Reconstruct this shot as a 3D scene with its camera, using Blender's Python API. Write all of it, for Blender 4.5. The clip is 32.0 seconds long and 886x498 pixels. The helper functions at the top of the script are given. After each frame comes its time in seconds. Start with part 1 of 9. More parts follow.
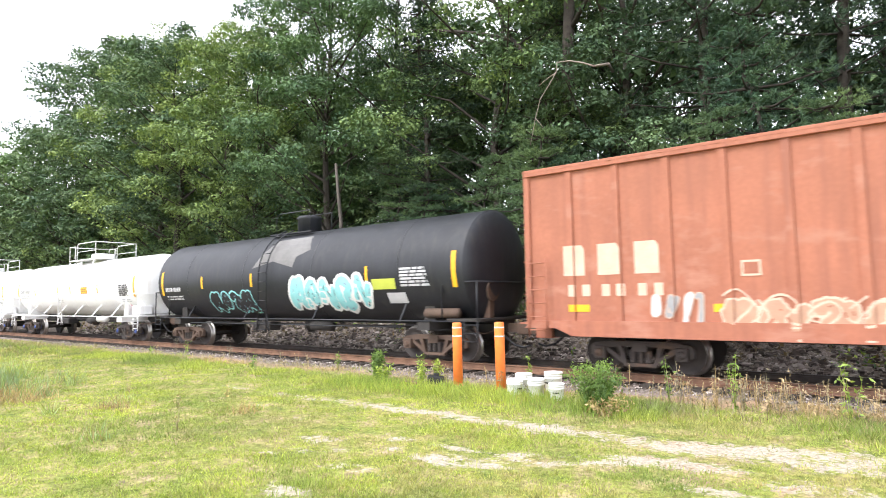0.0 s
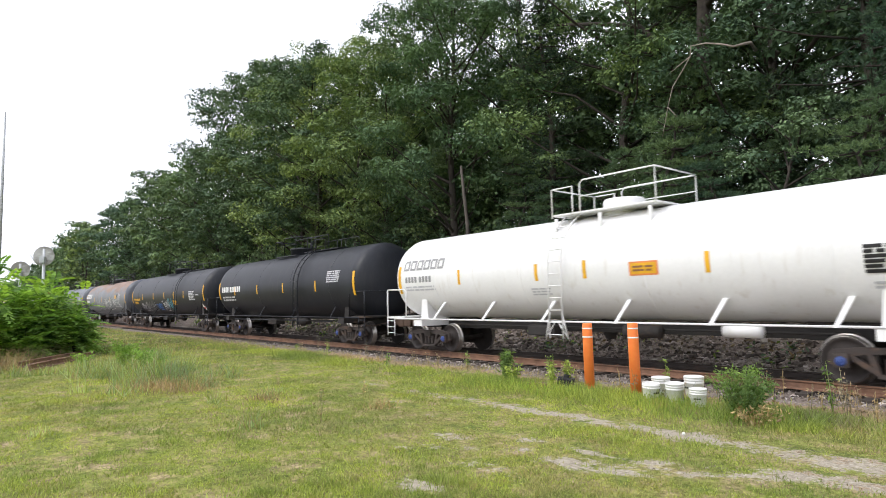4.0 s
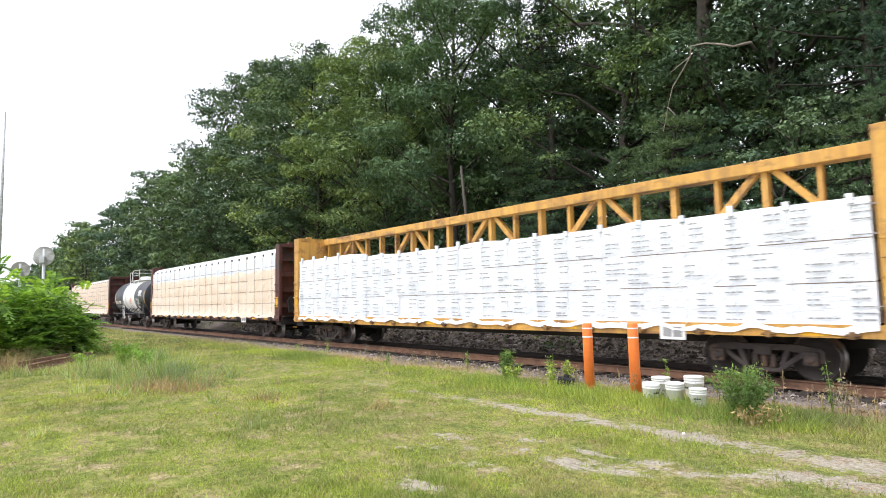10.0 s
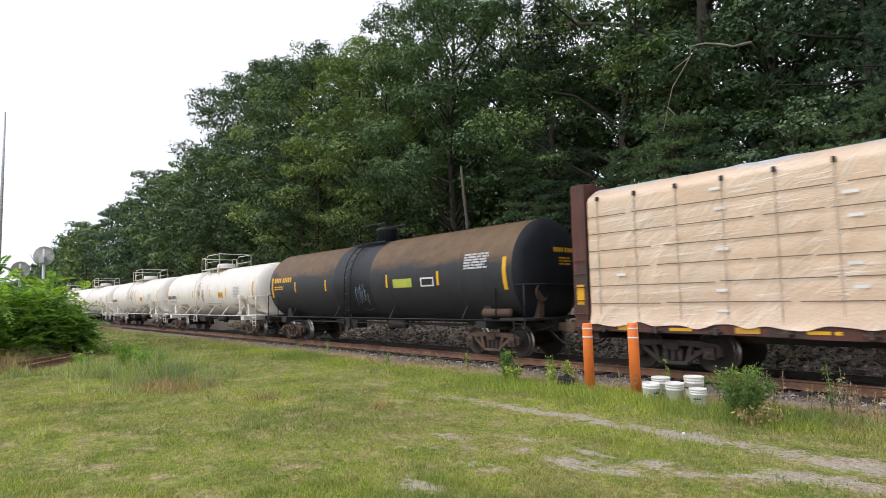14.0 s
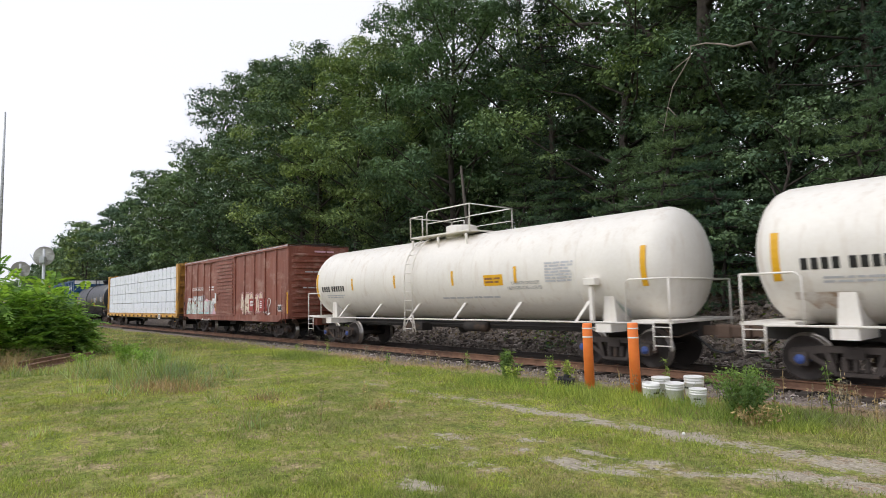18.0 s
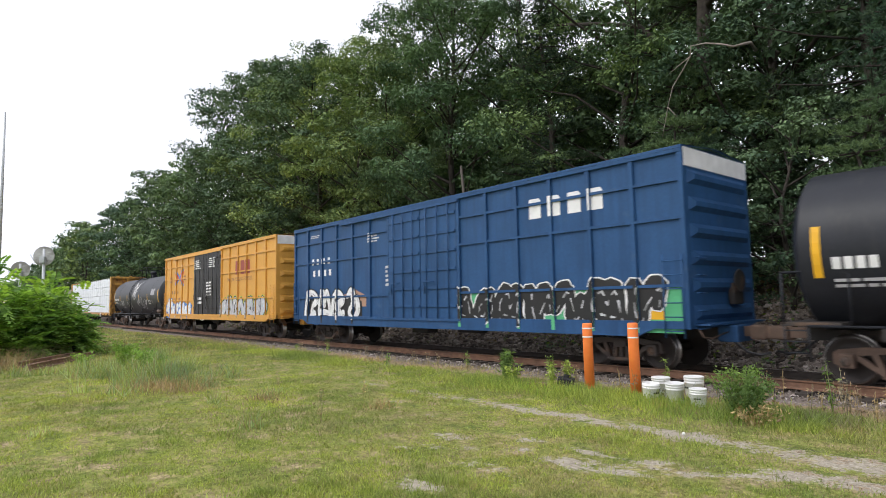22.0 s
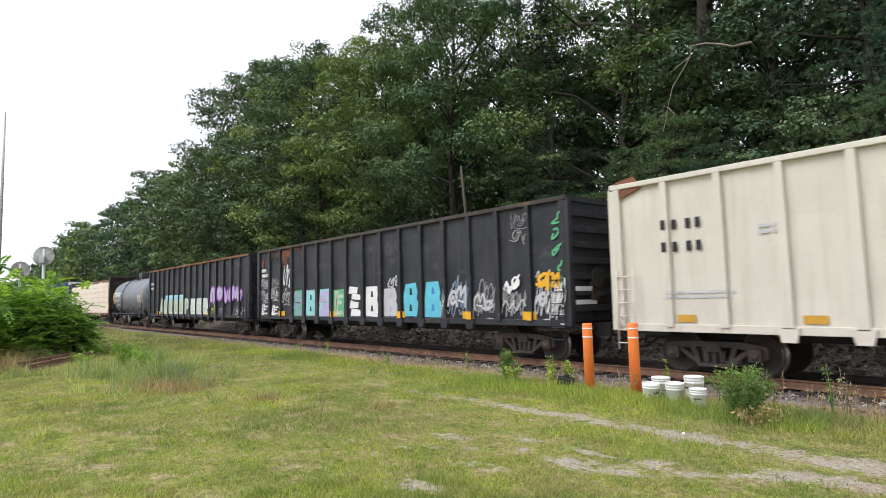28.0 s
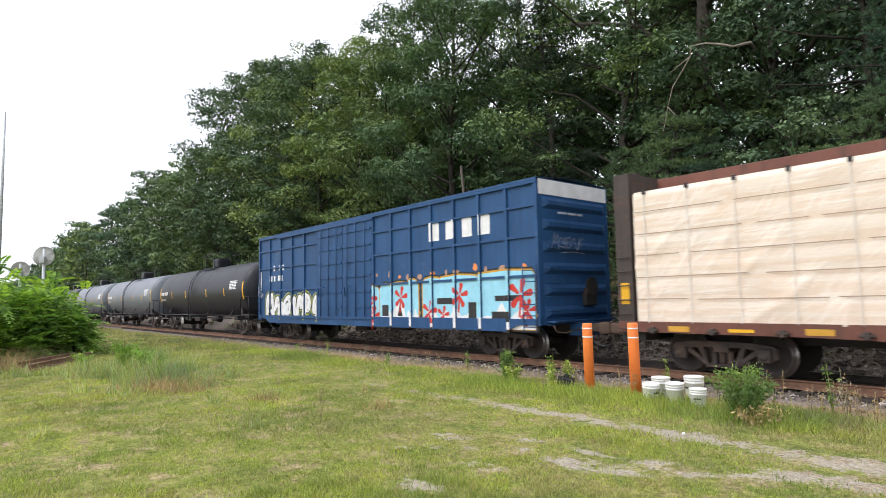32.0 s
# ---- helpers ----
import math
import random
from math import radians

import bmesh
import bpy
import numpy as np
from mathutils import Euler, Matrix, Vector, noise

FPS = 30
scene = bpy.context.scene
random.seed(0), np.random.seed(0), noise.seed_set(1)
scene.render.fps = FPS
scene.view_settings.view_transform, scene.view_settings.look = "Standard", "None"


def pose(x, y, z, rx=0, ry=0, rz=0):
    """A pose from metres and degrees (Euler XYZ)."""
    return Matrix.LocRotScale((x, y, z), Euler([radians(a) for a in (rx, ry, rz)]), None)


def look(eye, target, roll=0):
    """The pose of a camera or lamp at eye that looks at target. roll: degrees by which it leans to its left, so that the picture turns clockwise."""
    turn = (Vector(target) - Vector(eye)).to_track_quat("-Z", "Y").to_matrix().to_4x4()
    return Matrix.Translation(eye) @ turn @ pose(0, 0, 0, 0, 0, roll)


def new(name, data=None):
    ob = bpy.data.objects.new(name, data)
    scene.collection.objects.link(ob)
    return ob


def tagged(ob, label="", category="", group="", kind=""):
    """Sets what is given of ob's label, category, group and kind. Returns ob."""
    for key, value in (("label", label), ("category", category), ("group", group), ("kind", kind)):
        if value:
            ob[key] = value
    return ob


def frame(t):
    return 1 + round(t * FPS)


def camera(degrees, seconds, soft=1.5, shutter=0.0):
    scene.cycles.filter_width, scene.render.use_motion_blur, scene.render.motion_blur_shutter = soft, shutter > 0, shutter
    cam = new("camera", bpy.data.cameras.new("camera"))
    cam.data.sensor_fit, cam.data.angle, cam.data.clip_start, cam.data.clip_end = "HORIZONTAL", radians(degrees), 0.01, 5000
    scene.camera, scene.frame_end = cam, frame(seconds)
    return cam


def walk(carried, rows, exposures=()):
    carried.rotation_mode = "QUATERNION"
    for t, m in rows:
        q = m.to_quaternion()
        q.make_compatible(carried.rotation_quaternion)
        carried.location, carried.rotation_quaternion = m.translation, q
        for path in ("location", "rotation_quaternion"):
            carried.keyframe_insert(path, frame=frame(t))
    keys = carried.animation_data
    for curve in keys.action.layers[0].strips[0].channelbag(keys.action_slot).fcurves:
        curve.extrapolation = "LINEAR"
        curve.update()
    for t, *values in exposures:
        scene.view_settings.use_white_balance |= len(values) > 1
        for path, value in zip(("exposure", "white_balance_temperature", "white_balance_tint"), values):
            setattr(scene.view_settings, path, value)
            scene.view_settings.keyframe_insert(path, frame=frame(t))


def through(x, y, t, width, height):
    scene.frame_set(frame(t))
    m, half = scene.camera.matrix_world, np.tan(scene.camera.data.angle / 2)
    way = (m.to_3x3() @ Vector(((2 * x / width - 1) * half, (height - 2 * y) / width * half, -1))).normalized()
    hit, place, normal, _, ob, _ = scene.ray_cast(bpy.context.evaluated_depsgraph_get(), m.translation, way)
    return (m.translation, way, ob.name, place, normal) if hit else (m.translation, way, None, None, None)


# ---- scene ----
H_EYE, D, SPEED, GAIN = 1.689, 13.908, 19.413, 0.0174   # eye height, track distance, train speed
K = 1.022


def aim(yaw, pitch, roll):
    a, b = radians(yaw), radians(pitch)
    eye = Vector((0, 0, H_EYE))
    return look(eye, eye + Vector((-math.sin(a) * math.cos(b), math.cos(a) * math.cos(b), math.sin(b))), roll)


cam = camera(73.55, 32.0, soft=0.9, shutter=0.1)
walk(cam, [(0.0, aim(37.56, 4.67, -0.96)), (0.5, aim(41.77, 4.75, -1.07)), (1.0, aim(44.91, 4.83, -1.15)),
           (1.5, aim(47.44, 4.87, -1.12)), (2.0, aim(49.53, 4.92, -1.18)), (2.3, aim(49.765, 4.907, -1.166)),
           (2.7, aim(49.765, 4.907, -1.166)), (32.0, aim(49.765, 4.907, -1.166))],
     exposures=[(0.0, 0.98), (0.6, 0.88), (1.6, 0.5), (2.6, 0.08), (3.2, 0.0), (4.0, 0.0), (6.0, 0.1), (7.0, 0.25), (8.0, 0.31), (9.0, 0.27), (10.2, 0.25), (11.0, 0.06), (12.0, -0.12), (13.0, -0.25), (15.0, -0.4), (17.0, -0.48), (19.0, -0.4), (20.0, -0.33), (21.0, -0.4), (22.2, -0.17), (23.0, -0.1), (25.0, -0.02), (28.0, -0.12), (29.0, 0.06), (30.0, 0.28), (31.0, 0.12), (32.0, 0.0)])

# ---- world and light: a bright overcast day ----
world = bpy.data.worlds.new("overcast_sky")
scene.world = world
world.use_nodes = True
wn, wl = world.node_tree.nodes, world.node_tree.links
sky = wn.new("ShaderNodeTexSky")
sky.sky_type, sky.sun_disc = "NISHITA", False
sky.sun_elevation, sky.sun_rotation = radians(52), radians(200)
sky.air_density, sky.dust_density = 1.0, 4.0
soften = wn.new("ShaderNodeHueSaturation")
soften.inputs["Saturation"].default_value = 0.22
mixw = wn.new("ShaderNodeMixRGB")
mixw.inputs[0].default_value = 0.72
mixw.inputs[2].default_value = (11.45, 11.6, 13.0, 1)
wl.new(sky.outputs[0], soften.inputs["Color"])
wl.new(soften.outputs[0], mixw.inputs[1])
bg = wn["Background"]
bg.inputs["Strength"].default_value = 0.15
wl.new(mixw.outputs[0], bg.inputs["Color"])
sun = new("sun", bpy.data.lights.new("sun", "SUN"))
sun.data.energy, sun.data.angle, sun.data.color = 1.5, radians(25), (1.0, 0.98, 0.95)
sun.matrix_world = look((-20, -30, 50), (0, 14, 0))


# ---- materials ----
def base_nodes(name):
    m = bpy.data.materials.new(name)
    m.use_nodes = True
    nt = m.node_tree
    return m, nt, nt.nodes["Principled BSDF"]


def node(nt, kind, **inputs):
    n = nt.nodes.new(kind)
    for key, value in inputs.items():
        n.inputs[key.replace("_", " ")].default_value = value
    return n


def coords(nt, stretch=(1, 1, 1), shift=True):
    tc = nt.nodes.new("ShaderNodeTexCoord")
    mp = nt.nodes.new("ShaderNodeMapping")
    mp.inputs["Scale"].default_value = stretch
    nt.links.new(tc.outputs["Object"], mp.inputs["Vector"])
    if shift:
        info = nt.nodes.new("ShaderNodeObjectInfo")
        mul = nt.nodes.new("ShaderNodeMath")
        mul.operation = "MULTIPLY"
        mul.inputs[1].default_value = 37.0
        nt.links.new(info.outputs["Random"], mul.inputs[0])
        nt.links.new(mul.outputs[0], mp.inputs["Location"])
    return mp.outputs[0]


def noise_of(nt, vec, scale, detail=4.0, rough=0.55):
    n = node(nt, "ShaderNodeTexNoise", Scale=scale, Detail=detail, Roughness=rough)
    nt.links.new(vec, n.inputs["Vector"])
    return n.outputs["Fac"]


def ramp(nt, fac, stops):
    r = nt.nodes.new("ShaderNodeValToRGB")
    els = r.color_ramp.elements
    while len(els) < len(stops):
        els.new(0.5)
    for e, (p, c) in zip(els, stops):
        e.position, e.color = p, c
    nt.links.new(fac, r.inputs[0])
    return r.outputs[0]


def mixed(nt, fac, a, b, how="MIX"):
    n = nt.nodes.new("ShaderNodeMixRGB")
    n.blend_type = how
    for sock, v in zip(n.inputs, (fac, a, b)):
        if hasattr(v, "is_linked"):
            nt.links.new(v, sock)
        else:
            sock.default_value = v
    return n.outputs[0]


def gray(v):
    return (v, v, v, 1)


def bumped(nt, bsdf, fac, strength, dist=0.02):
    b = node(nt, "ShaderNodeBump", Strength=strength, Distance=dist)
    nt.links.new(fac, b.inputs["Height"])
    nt.links.new(b.outputs[0], bsdf.inputs["Normal"])


def paint(name, color, rough=0.45, metal=0.0, wear=None, wear_at=0.62, streak=None, streak_at=0.6, var=0.12, scale=0.9, bump=0.05, gloss=0.35, crease=None, grain=0.25, plank=None):
    """Weathered paint: a broad change of tone, fine grain, upright dirt streaks and patches of wear."""
    m, nt, b = base_nodes(name)
    v = coords(nt)
    broad = noise_of(nt, v, scale, 5)
    fine = noise_of(nt, v, scale * 14, 3)
    lo = tuple(c * (1 - var) for c in color[:3]) + (1,)
    hi = tuple(min(1, c * (1 + var)) for c in color[:3]) + (1,)
    col = ramp(nt, broad, [(0.3, lo), (0.7, hi)])
    col = mixed(nt, grain, col, ramp(nt, fine, [(0.3, gray(0.35)), (0.7, gray(0.65))]), "OVERLAY")
    if streak:
        sv = coords(nt, (3.2, 3.2, 0.22))
        f = ramp(nt, noise_of(nt, sv, 1.6, 4), [(streak_at - 0.1, gray(0)), (streak_at + 0.15, gray(0.75))])
        col = mixed(nt, f, col, streak)
    if wear:
        f = ramp(nt, noise_of(nt, coords(nt, (0.5, 1, 1.0)), 1.5, 7, 0.65), [(wear_at - 0.05, gray(0)), (wear_at + 0.07, gray(1))])
        col = mixed(nt, f, col, wear)
    if plank:
        pv = coords(nt, (0.3, 1, 7.0))
        f = ramp(nt, noise_of(nt, pv, 1.3, 4, 0.6), [(0.44, gray(0)), (0.58, gray(0.8))])
        col = mixed(nt, f, col, plank)
    # pale streaks: a film's highlights along its creases, put into colour and bump
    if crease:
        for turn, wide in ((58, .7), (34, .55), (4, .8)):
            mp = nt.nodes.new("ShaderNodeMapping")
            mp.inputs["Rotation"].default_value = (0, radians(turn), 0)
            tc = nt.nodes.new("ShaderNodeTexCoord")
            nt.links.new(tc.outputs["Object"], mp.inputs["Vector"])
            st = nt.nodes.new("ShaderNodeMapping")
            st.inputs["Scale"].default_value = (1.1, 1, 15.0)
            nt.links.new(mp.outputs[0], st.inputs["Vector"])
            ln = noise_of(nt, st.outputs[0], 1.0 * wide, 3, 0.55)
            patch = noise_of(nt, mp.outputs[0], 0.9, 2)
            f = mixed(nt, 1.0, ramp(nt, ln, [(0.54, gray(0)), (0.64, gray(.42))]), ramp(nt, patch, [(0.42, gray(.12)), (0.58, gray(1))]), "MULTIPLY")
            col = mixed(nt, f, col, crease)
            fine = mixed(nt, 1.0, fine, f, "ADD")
    nt.links.new(col, b.inputs["Base Color"])
    b.inputs["Roughness"].default_value, b.inputs["Metallic"].default_value, b.inputs["Specular IOR Level"].default_value = rough, metal, gloss
    bumped(nt, b, fine, bump)
    return m


def leafy(name, dark, light, through=0.22):
    m, nt, b = base_nodes(name)
    geo = nt.nodes.new("ShaderNodeNewGeometry")
    info = nt.nodes.new("ShaderNodeObjectInfo")
    col = ramp(nt, geo.outputs["Random Per Island"], [(0.0, dark), (0.8, light), (1.0, tuple(min(1, c * 1.2) for c in light[:3]) + (1,))])
    tone = ramp(nt, info.outputs["Random"], [(0.0, (0.62, 0.74, 0.8, 1)), (0.5, (.95, 1, .95, 1)), (1.0, (1.26, 1.2, 0.95, 1))])
    col = mixed(nt, 1.0, col, tone, "MULTIPLY")
    clump = noise_of(nt, coords(nt), 0.6, 2)
    col = mixed(nt, 1.0, col, ramp(nt, clump, [(0.35, (0.72, 0.78, 0.85, 1)), (0.65, (1.3, 1.22, 1.05, 1))]), "MULTIPLY")
    nt.links.new(col, b.inputs["Base Color"])
    b.inputs["Roughness"].default_value = 0.55
    b.inputs["Specular IOR Level"].default_value = 0.2
    tr = nt.nodes.new("ShaderNodeBsdfTranslucent")
    nt.links.new(mixed(nt, 1.0, col, (1.25, 1.3, 0.6, 1), "MULTIPLY"), tr.inputs["Color"])
    mx = nt.nodes.new("ShaderNodeMixShader")
    mx.inputs[0].default_value = through
    nt.links.new(b.outputs[0], mx.inputs[1])
    nt.links.new(tr.outputs[0], mx.inputs[2])
    nt.links.new(mx.outputs[0], nt.nodes["Material Output"].inputs["Surface"])
    return m


MAT = {}
MAT["bark"] = paint("bark", (0.05, 0.042, 0.035, 1), 0.9, var=0.4, scale=3, bump=0.6)
MAT["pale_bark"] = paint("pale_bark", (0.09, 0.078, 0.066, 1), 0.9, var=0.3, scale=3, bump=0.4)
MAT["oak_leaf"] = leafy("oak_leaf", (0.064, 0.1, 0.056, 1), (0.142, 0.212, 0.114, 1), 0.06)
MAT["maple_leaf"] = leafy("maple_leaf", (0.082, 0.13, 0.06, 1), (0.195, 0.28, 0.126, 1), 0.08)
MAT["pine_leaf"] = leafy("pine_leaf", (0.026, 0.047, 0.03, 1), (0.068, 0.108, 0.066, 1), 0.04)
MAT["young_pine"] = leafy("young_pine", (0.055, 0.098, 0.062, 1), (0.12, 0.192, 0.112, 1), 0.12)
MAT["bush_leaf"] = leafy("bush_leaf", (0.11, 0.205, 0.042, 1), (0.28, 0.43, 0.115, 1), 0.42)
MAT["weed_leaf"] = leafy("weed_leaf", (0.14, 0.2, 0.055, 1), (0.31, 0.405, 0.135, 1), 0.42)
MAT["grass_blade"] = leafy("grass_blade", (0.15, 0.2, 0.058, 1), (0.35, 0.41, 0.132, 1), 0.36)
MAT["lime_blade"] = leafy("lime_blade", (0.19, 0.24, 0.058, 1), (0.41, 0.46, 0.14, 1), 0.4)
MAT["olive_blade"] = leafy("olive_blade", (0.175, 0.185, 0.078, 1), (0.35, 0.345, 0.165, 1), 0.3)
MAT["blue_grass"] = leafy("blue_grass", (0.19, 0.26, 0.14, 1), (0.4, 0.485, 0.3, 1), 0.35)
MAT["withered_blade"] = leafy("withered_blade", (0.16, 0.122, 0.09, 1), (0.37, 0.285, 0.215, 1), 0.2)
MAT["dry_grass"] = leafy("dry_grass", (0.22, 0.168, 0.105, 1), (0.44, 0.355, 0.235, 1), 0.25)
MAT["fallen_leaf"] = leafy("fallen_leaf", (0.09, 0.06, 0.035, 1), (0.22, 0.155, 0.09, 1), 0.1)
MAT["rail_rust"] = paint("rail_rust", (0.2, 0.112, 0.072, 1), 0.85, wear=(0.12, 0.07, 0.048, 1), wear_at=.55, var=0.3, scale=4)
MAT["scrap_rust"] = paint("scrap_rust", (0.25, 0.15, 0.11, 1), 0.85, wear=(0.15, 0.095, 0.07, 1), var=0.3, scale=4)
MAT["rail_top"] = paint("rail_top", (0.10, 0.085, 0.075, 1), 0.35, 0.8, var=0.2)
# far rail: oil, and the shade under the train put into the colour
MAT["shaded_rail"] = paint("shaded_rail", (0.05, 0.04, 0.035, 1), 0.7, wear=(0.09, 0.058, 0.042, 1), var=0.3, scale=4)
MAT["tie_wood"] = paint("tie_wood", (0.06, 0.05, 0.042, 1), 0.9, var=0.4, scale=4, bump=0.4)
MAT["orange"] = paint("orange_plastic", (0.9, 0.235, 0.055, 1), 0.4, var=0.06)
MAT["reflective"] = paint("reflective_white", (0.8, 0.8, 0.78, 1), 0.3, var=0.05)
MAT["old_plate"] = paint("old_plate", (0.5, 0.5, 0.48, 1), 0.5, wear=(0.25, 0.24, 0.22, 1), wear_at=.55, var=.15, scale=3)
MAT["white_plastic"] = paint("white_plastic", (0.78, 0.78, 0.76, 1), 0.4, streak=(0.5, 0.47, 0.4, 1), var=0.06)
MAT["black_plastic"] = paint("black_plastic", (0.02, 0.02, 0.022, 1), 0.5, var=0.2)
MAT["galvanised"] = paint("galvanised", (0.5, 0.52, 0.53, 1), 0.45, 0.3, var=0.15)
MAT["dead_wood"] = paint("dead_wood", (0.25, 0.215, 0.18, 1), 0.9, var=0.3, scale=5)


def ground_material():
    m, nt, b = base_nodes("meadow_ground")
    v = coords(nt, shift=False)
    big, mid, fine = noise_of(nt, v, 0.35, 4), noise_of(nt, v, 2.2, 6, 0.65), noise_of(nt, v, 26, 6, 0.75)
    tuft = noise_of(nt, v, 11, 5, 0.7)
    grass = ramp(nt, mid, [(0.34, (0.135, 0.17, 0.04, 1)), (0.47, (0.22, 0.24, 0.062, 1)), (0.55, (0.28, 0.25, 0.1, 1)), (0.66, (0.36, 0.285, 0.17, 1))])
    grass = mixed(nt, ramp(nt, big, [(0.5, gray(0)), (0.75, gray(0.4))]), grass, (0.22, 0.185, 0.09, 1))
    grass = mixed(nt, 0.8, grass, ramp(nt, tuft, [(0.32, gray(0.18)), (0.5, gray(0.5)), (0.7, gray(0.78))]), "OVERLAY")
    grass = mixed(nt, 0.7, grass, ramp(nt, fine, [(0.35, gray(0.2)), (0.65, gray(0.75))]), "OVERLAY")
    coarse = noise_of(nt, v, 6, 8, 0.78)
    sand = ramp(nt, fine, [(0.32, (0.21, 0.18, 0.138, 1)), (0.52, (0.385, 0.34, 0.27, 1)), (0.7, (0.6, 0.54, 0.445, 1))])
    stone = ramp(nt, fine, [(0.35, (0.075, 0.06, 0.05, 1)), (0.5, (0.2, 0.165, 0.142, 1)), (0.66, (0.42, 0.365, 0.32, 1))])
    soil = ramp(nt, fine, [(0.3, (0.045, 0.034, 0.022, 1)), (0.7, (0.17, 0.13, 0.085, 1))])
    dry = ramp(nt, fine, [(0.35, (0.19, 0.13, 0.08, 1)), (0.65, (0.44, 0.32, 0.2, 1))])
    col = grass
    for key, tint in (("bare", sand), ("dry", dry), ("gravel", stone), ("wood_floor", soil)):
        a = nt.nodes.new("ShaderNodeAttribute")
        a.attribute_name = key
        edge = nt.nodes.new("ShaderNodeMath")
        edge.operation = "MULTIPLY_ADD"
        nt.links.new(coarse, edge.inputs[0])
        edge.inputs[1].default_value = 3.4
        edge.inputs[2].default_value = -1.7
        add = nt.nodes.new("ShaderNodeMath")
        nt.links.new(a.outputs["Fac"], add.inputs[0])
        nt.links.new(edge.outputs[0], add.inputs[1])
        col = mixed(nt, ramp(nt, add.outputs[0], [(0.42, gray(0)), (0.58, gray(1))]), col, tint)
    nt.links.new(col, b.inputs["Base Color"])
    b.inputs["Roughness"].default_value, b.inputs["Specular IOR Level"].default_value = 0.95, 0.12
    bumped(nt, b, fine, 0.5, 0.03)
    return m


def rock_material(name, low, mid, high):
    m, nt, b = base_nodes(name)
    geo = nt.nodes.new("ShaderNodeNewGeometry")
    v = coords(nt, shift=False)
    col = ramp(nt, geo.outputs["Random Per Island"], [(0.0, low), (0.6, mid), (1.0, high)])
    col = mixed(nt, 0.5, col, ramp(nt, noise_of(nt, v, 12), [(0.3, gray(0.3)), (0.7, gray(0.7))]), "OVERLAY")
    nt.links.new(col, b.inputs["Base Color"])
    b.inputs["Roughness"].default_value = 0.9
    return m


MAT["ground"] = ground_material()
MAT["rock"] = rock_material("broken_rock", (0.055, 0.045, 0.039, 1), (0.16, 0.13, 0.112, 1), (0.44, 0.39, 0.35, 1))
MAT["ballast"] = rock_material("ballast", (0.085, 0.07, 0.06, 1), (0.24, 0.2, 0.175, 1), (0.52, 0.47, 0.43, 1))


# ---- mesh helpers ----
def mesh_of(name, verts, faces, mats=(), smooth=False, index=None):
    me = bpy.data.meshes.new(name)
    verts = np.asarray(verts, dtype=np.float32)
    faces = np.asarray(faces, dtype=np.int32)
    n, k = faces.shape
    me.vertices.add(len(verts))
    me.vertices.foreach_set("co", verts.ravel())
    me.loops.add(n * k)
    me.loops.foreach_set("vertex_index", faces.ravel())
    me.polygons.add(n)
    me.polygons.foreach_set("loop_start", np.arange(0, n * k, k, dtype=np.int32))
    me.polygons.foreach_set("use_smooth", np.full(n, smooth))
    if index is not None:
        me.polygons.foreach_set("material_index", np.asarray(index, dtype=np.int32))
    me.update(calc_edges=True)
    me.validate()
    for m in mats:
        me.materials.append(m)
    return me


def finish(name, bm, mats, smooth=False):
    me = bpy.data.meshes.new(name)
    bmesh.ops.recalc_face_normals(bm, faces=bm.faces[:])
    bm.to_mesh(me)
    bm.free()
    for m in (mats if isinstance(mats, (list, tuple)) else [mats]):
        me.materials.append(m)
    if smooth:
        me.polygons.foreach_set("use_smooth", [True] * len(me.polygons))
    return me


def child(name, me, parent, label="", at=None):
    ob = new(name, me)
    ob.parent = parent
    if at is not None:
        ob.matrix_basis = at
    return tagged(ob, label)


def part(name, bm, material, parent, label="", smooth=False):
    return child(name, finish(name, bm, material, smooth), parent, label)


def box(bm, x0, x1, y0, y1, z0, z1, index=0):
    v = [bm.verts.new(p) for p in ((x0, y0, z0), (x1, y0, z0), (x1, y1, z0), (x0, y1, z0), (x0, y0, z1), (x1, y0, z1), (x1, y1, z1), (x0, y1, z1))]
    for f in ((0, 3, 2, 1), (4, 5, 6, 7), (0, 1, 5, 4), (1, 2, 6, 5), (2, 3, 7, 6), (3, 0, 4, 7)):
        bm.faces.new([v[i] for i in f]).material_index = index


def soft_box(bm, x0, x1, y0, y1, z0, z1, r=0.02):
    other = bmesh.new()
    box(other, x0, x1, y0, y1, z0, z1)
    bmesh.ops.bevel(other, geom=other.edges[:], offset=r, segments=2, profile=0.6, affect="EDGES")
    tmp = bpy.data.meshes.new("tmp")
    other.to_mesh(tmp)
    other.free()
    bm.from_mesh(tmp)
    bpy.data.meshes.remove(tmp)


def ring(bm, c, u, w, r, seg):
    return [bm.verts.new(c + u * (r * math.cos(2 * math.pi * i / seg)) + w * (r * math.sin(2 * math.pi * i / seg))) for i in range(seg)]


def tube(bm, pts, r, seg=6, r_end=None, caps=True, index=0):
    pts = [Vector(p) for p in pts]
    rings = []
    for i, p in enumerate(pts):
        d = (pts[min(i + 1, len(pts) - 1)] - pts[max(i - 1, 0)]).normalized()
        u = d.orthogonal().normalized() if i == 0 else (u - d * u.dot(d)).normalized()
        k = i / max(1, len(pts) - 1)
        rings.append(ring(bm, p, u, d.cross(u), r if r_end is None else r + (r_end - r) * k, seg))
    for a, b2 in zip(rings, rings[1:]):
        for i in range(seg):
            f = bm.faces.new((a[i], a[(i + 1) % seg], b2[(i + 1) % seg], b2[i]))
            f.material_index, f.smooth = index, True
    if caps:
        bm.faces.new(rings[0][::-1]).material_index = index
        bm.faces.new(rings[-1]).material_index = index


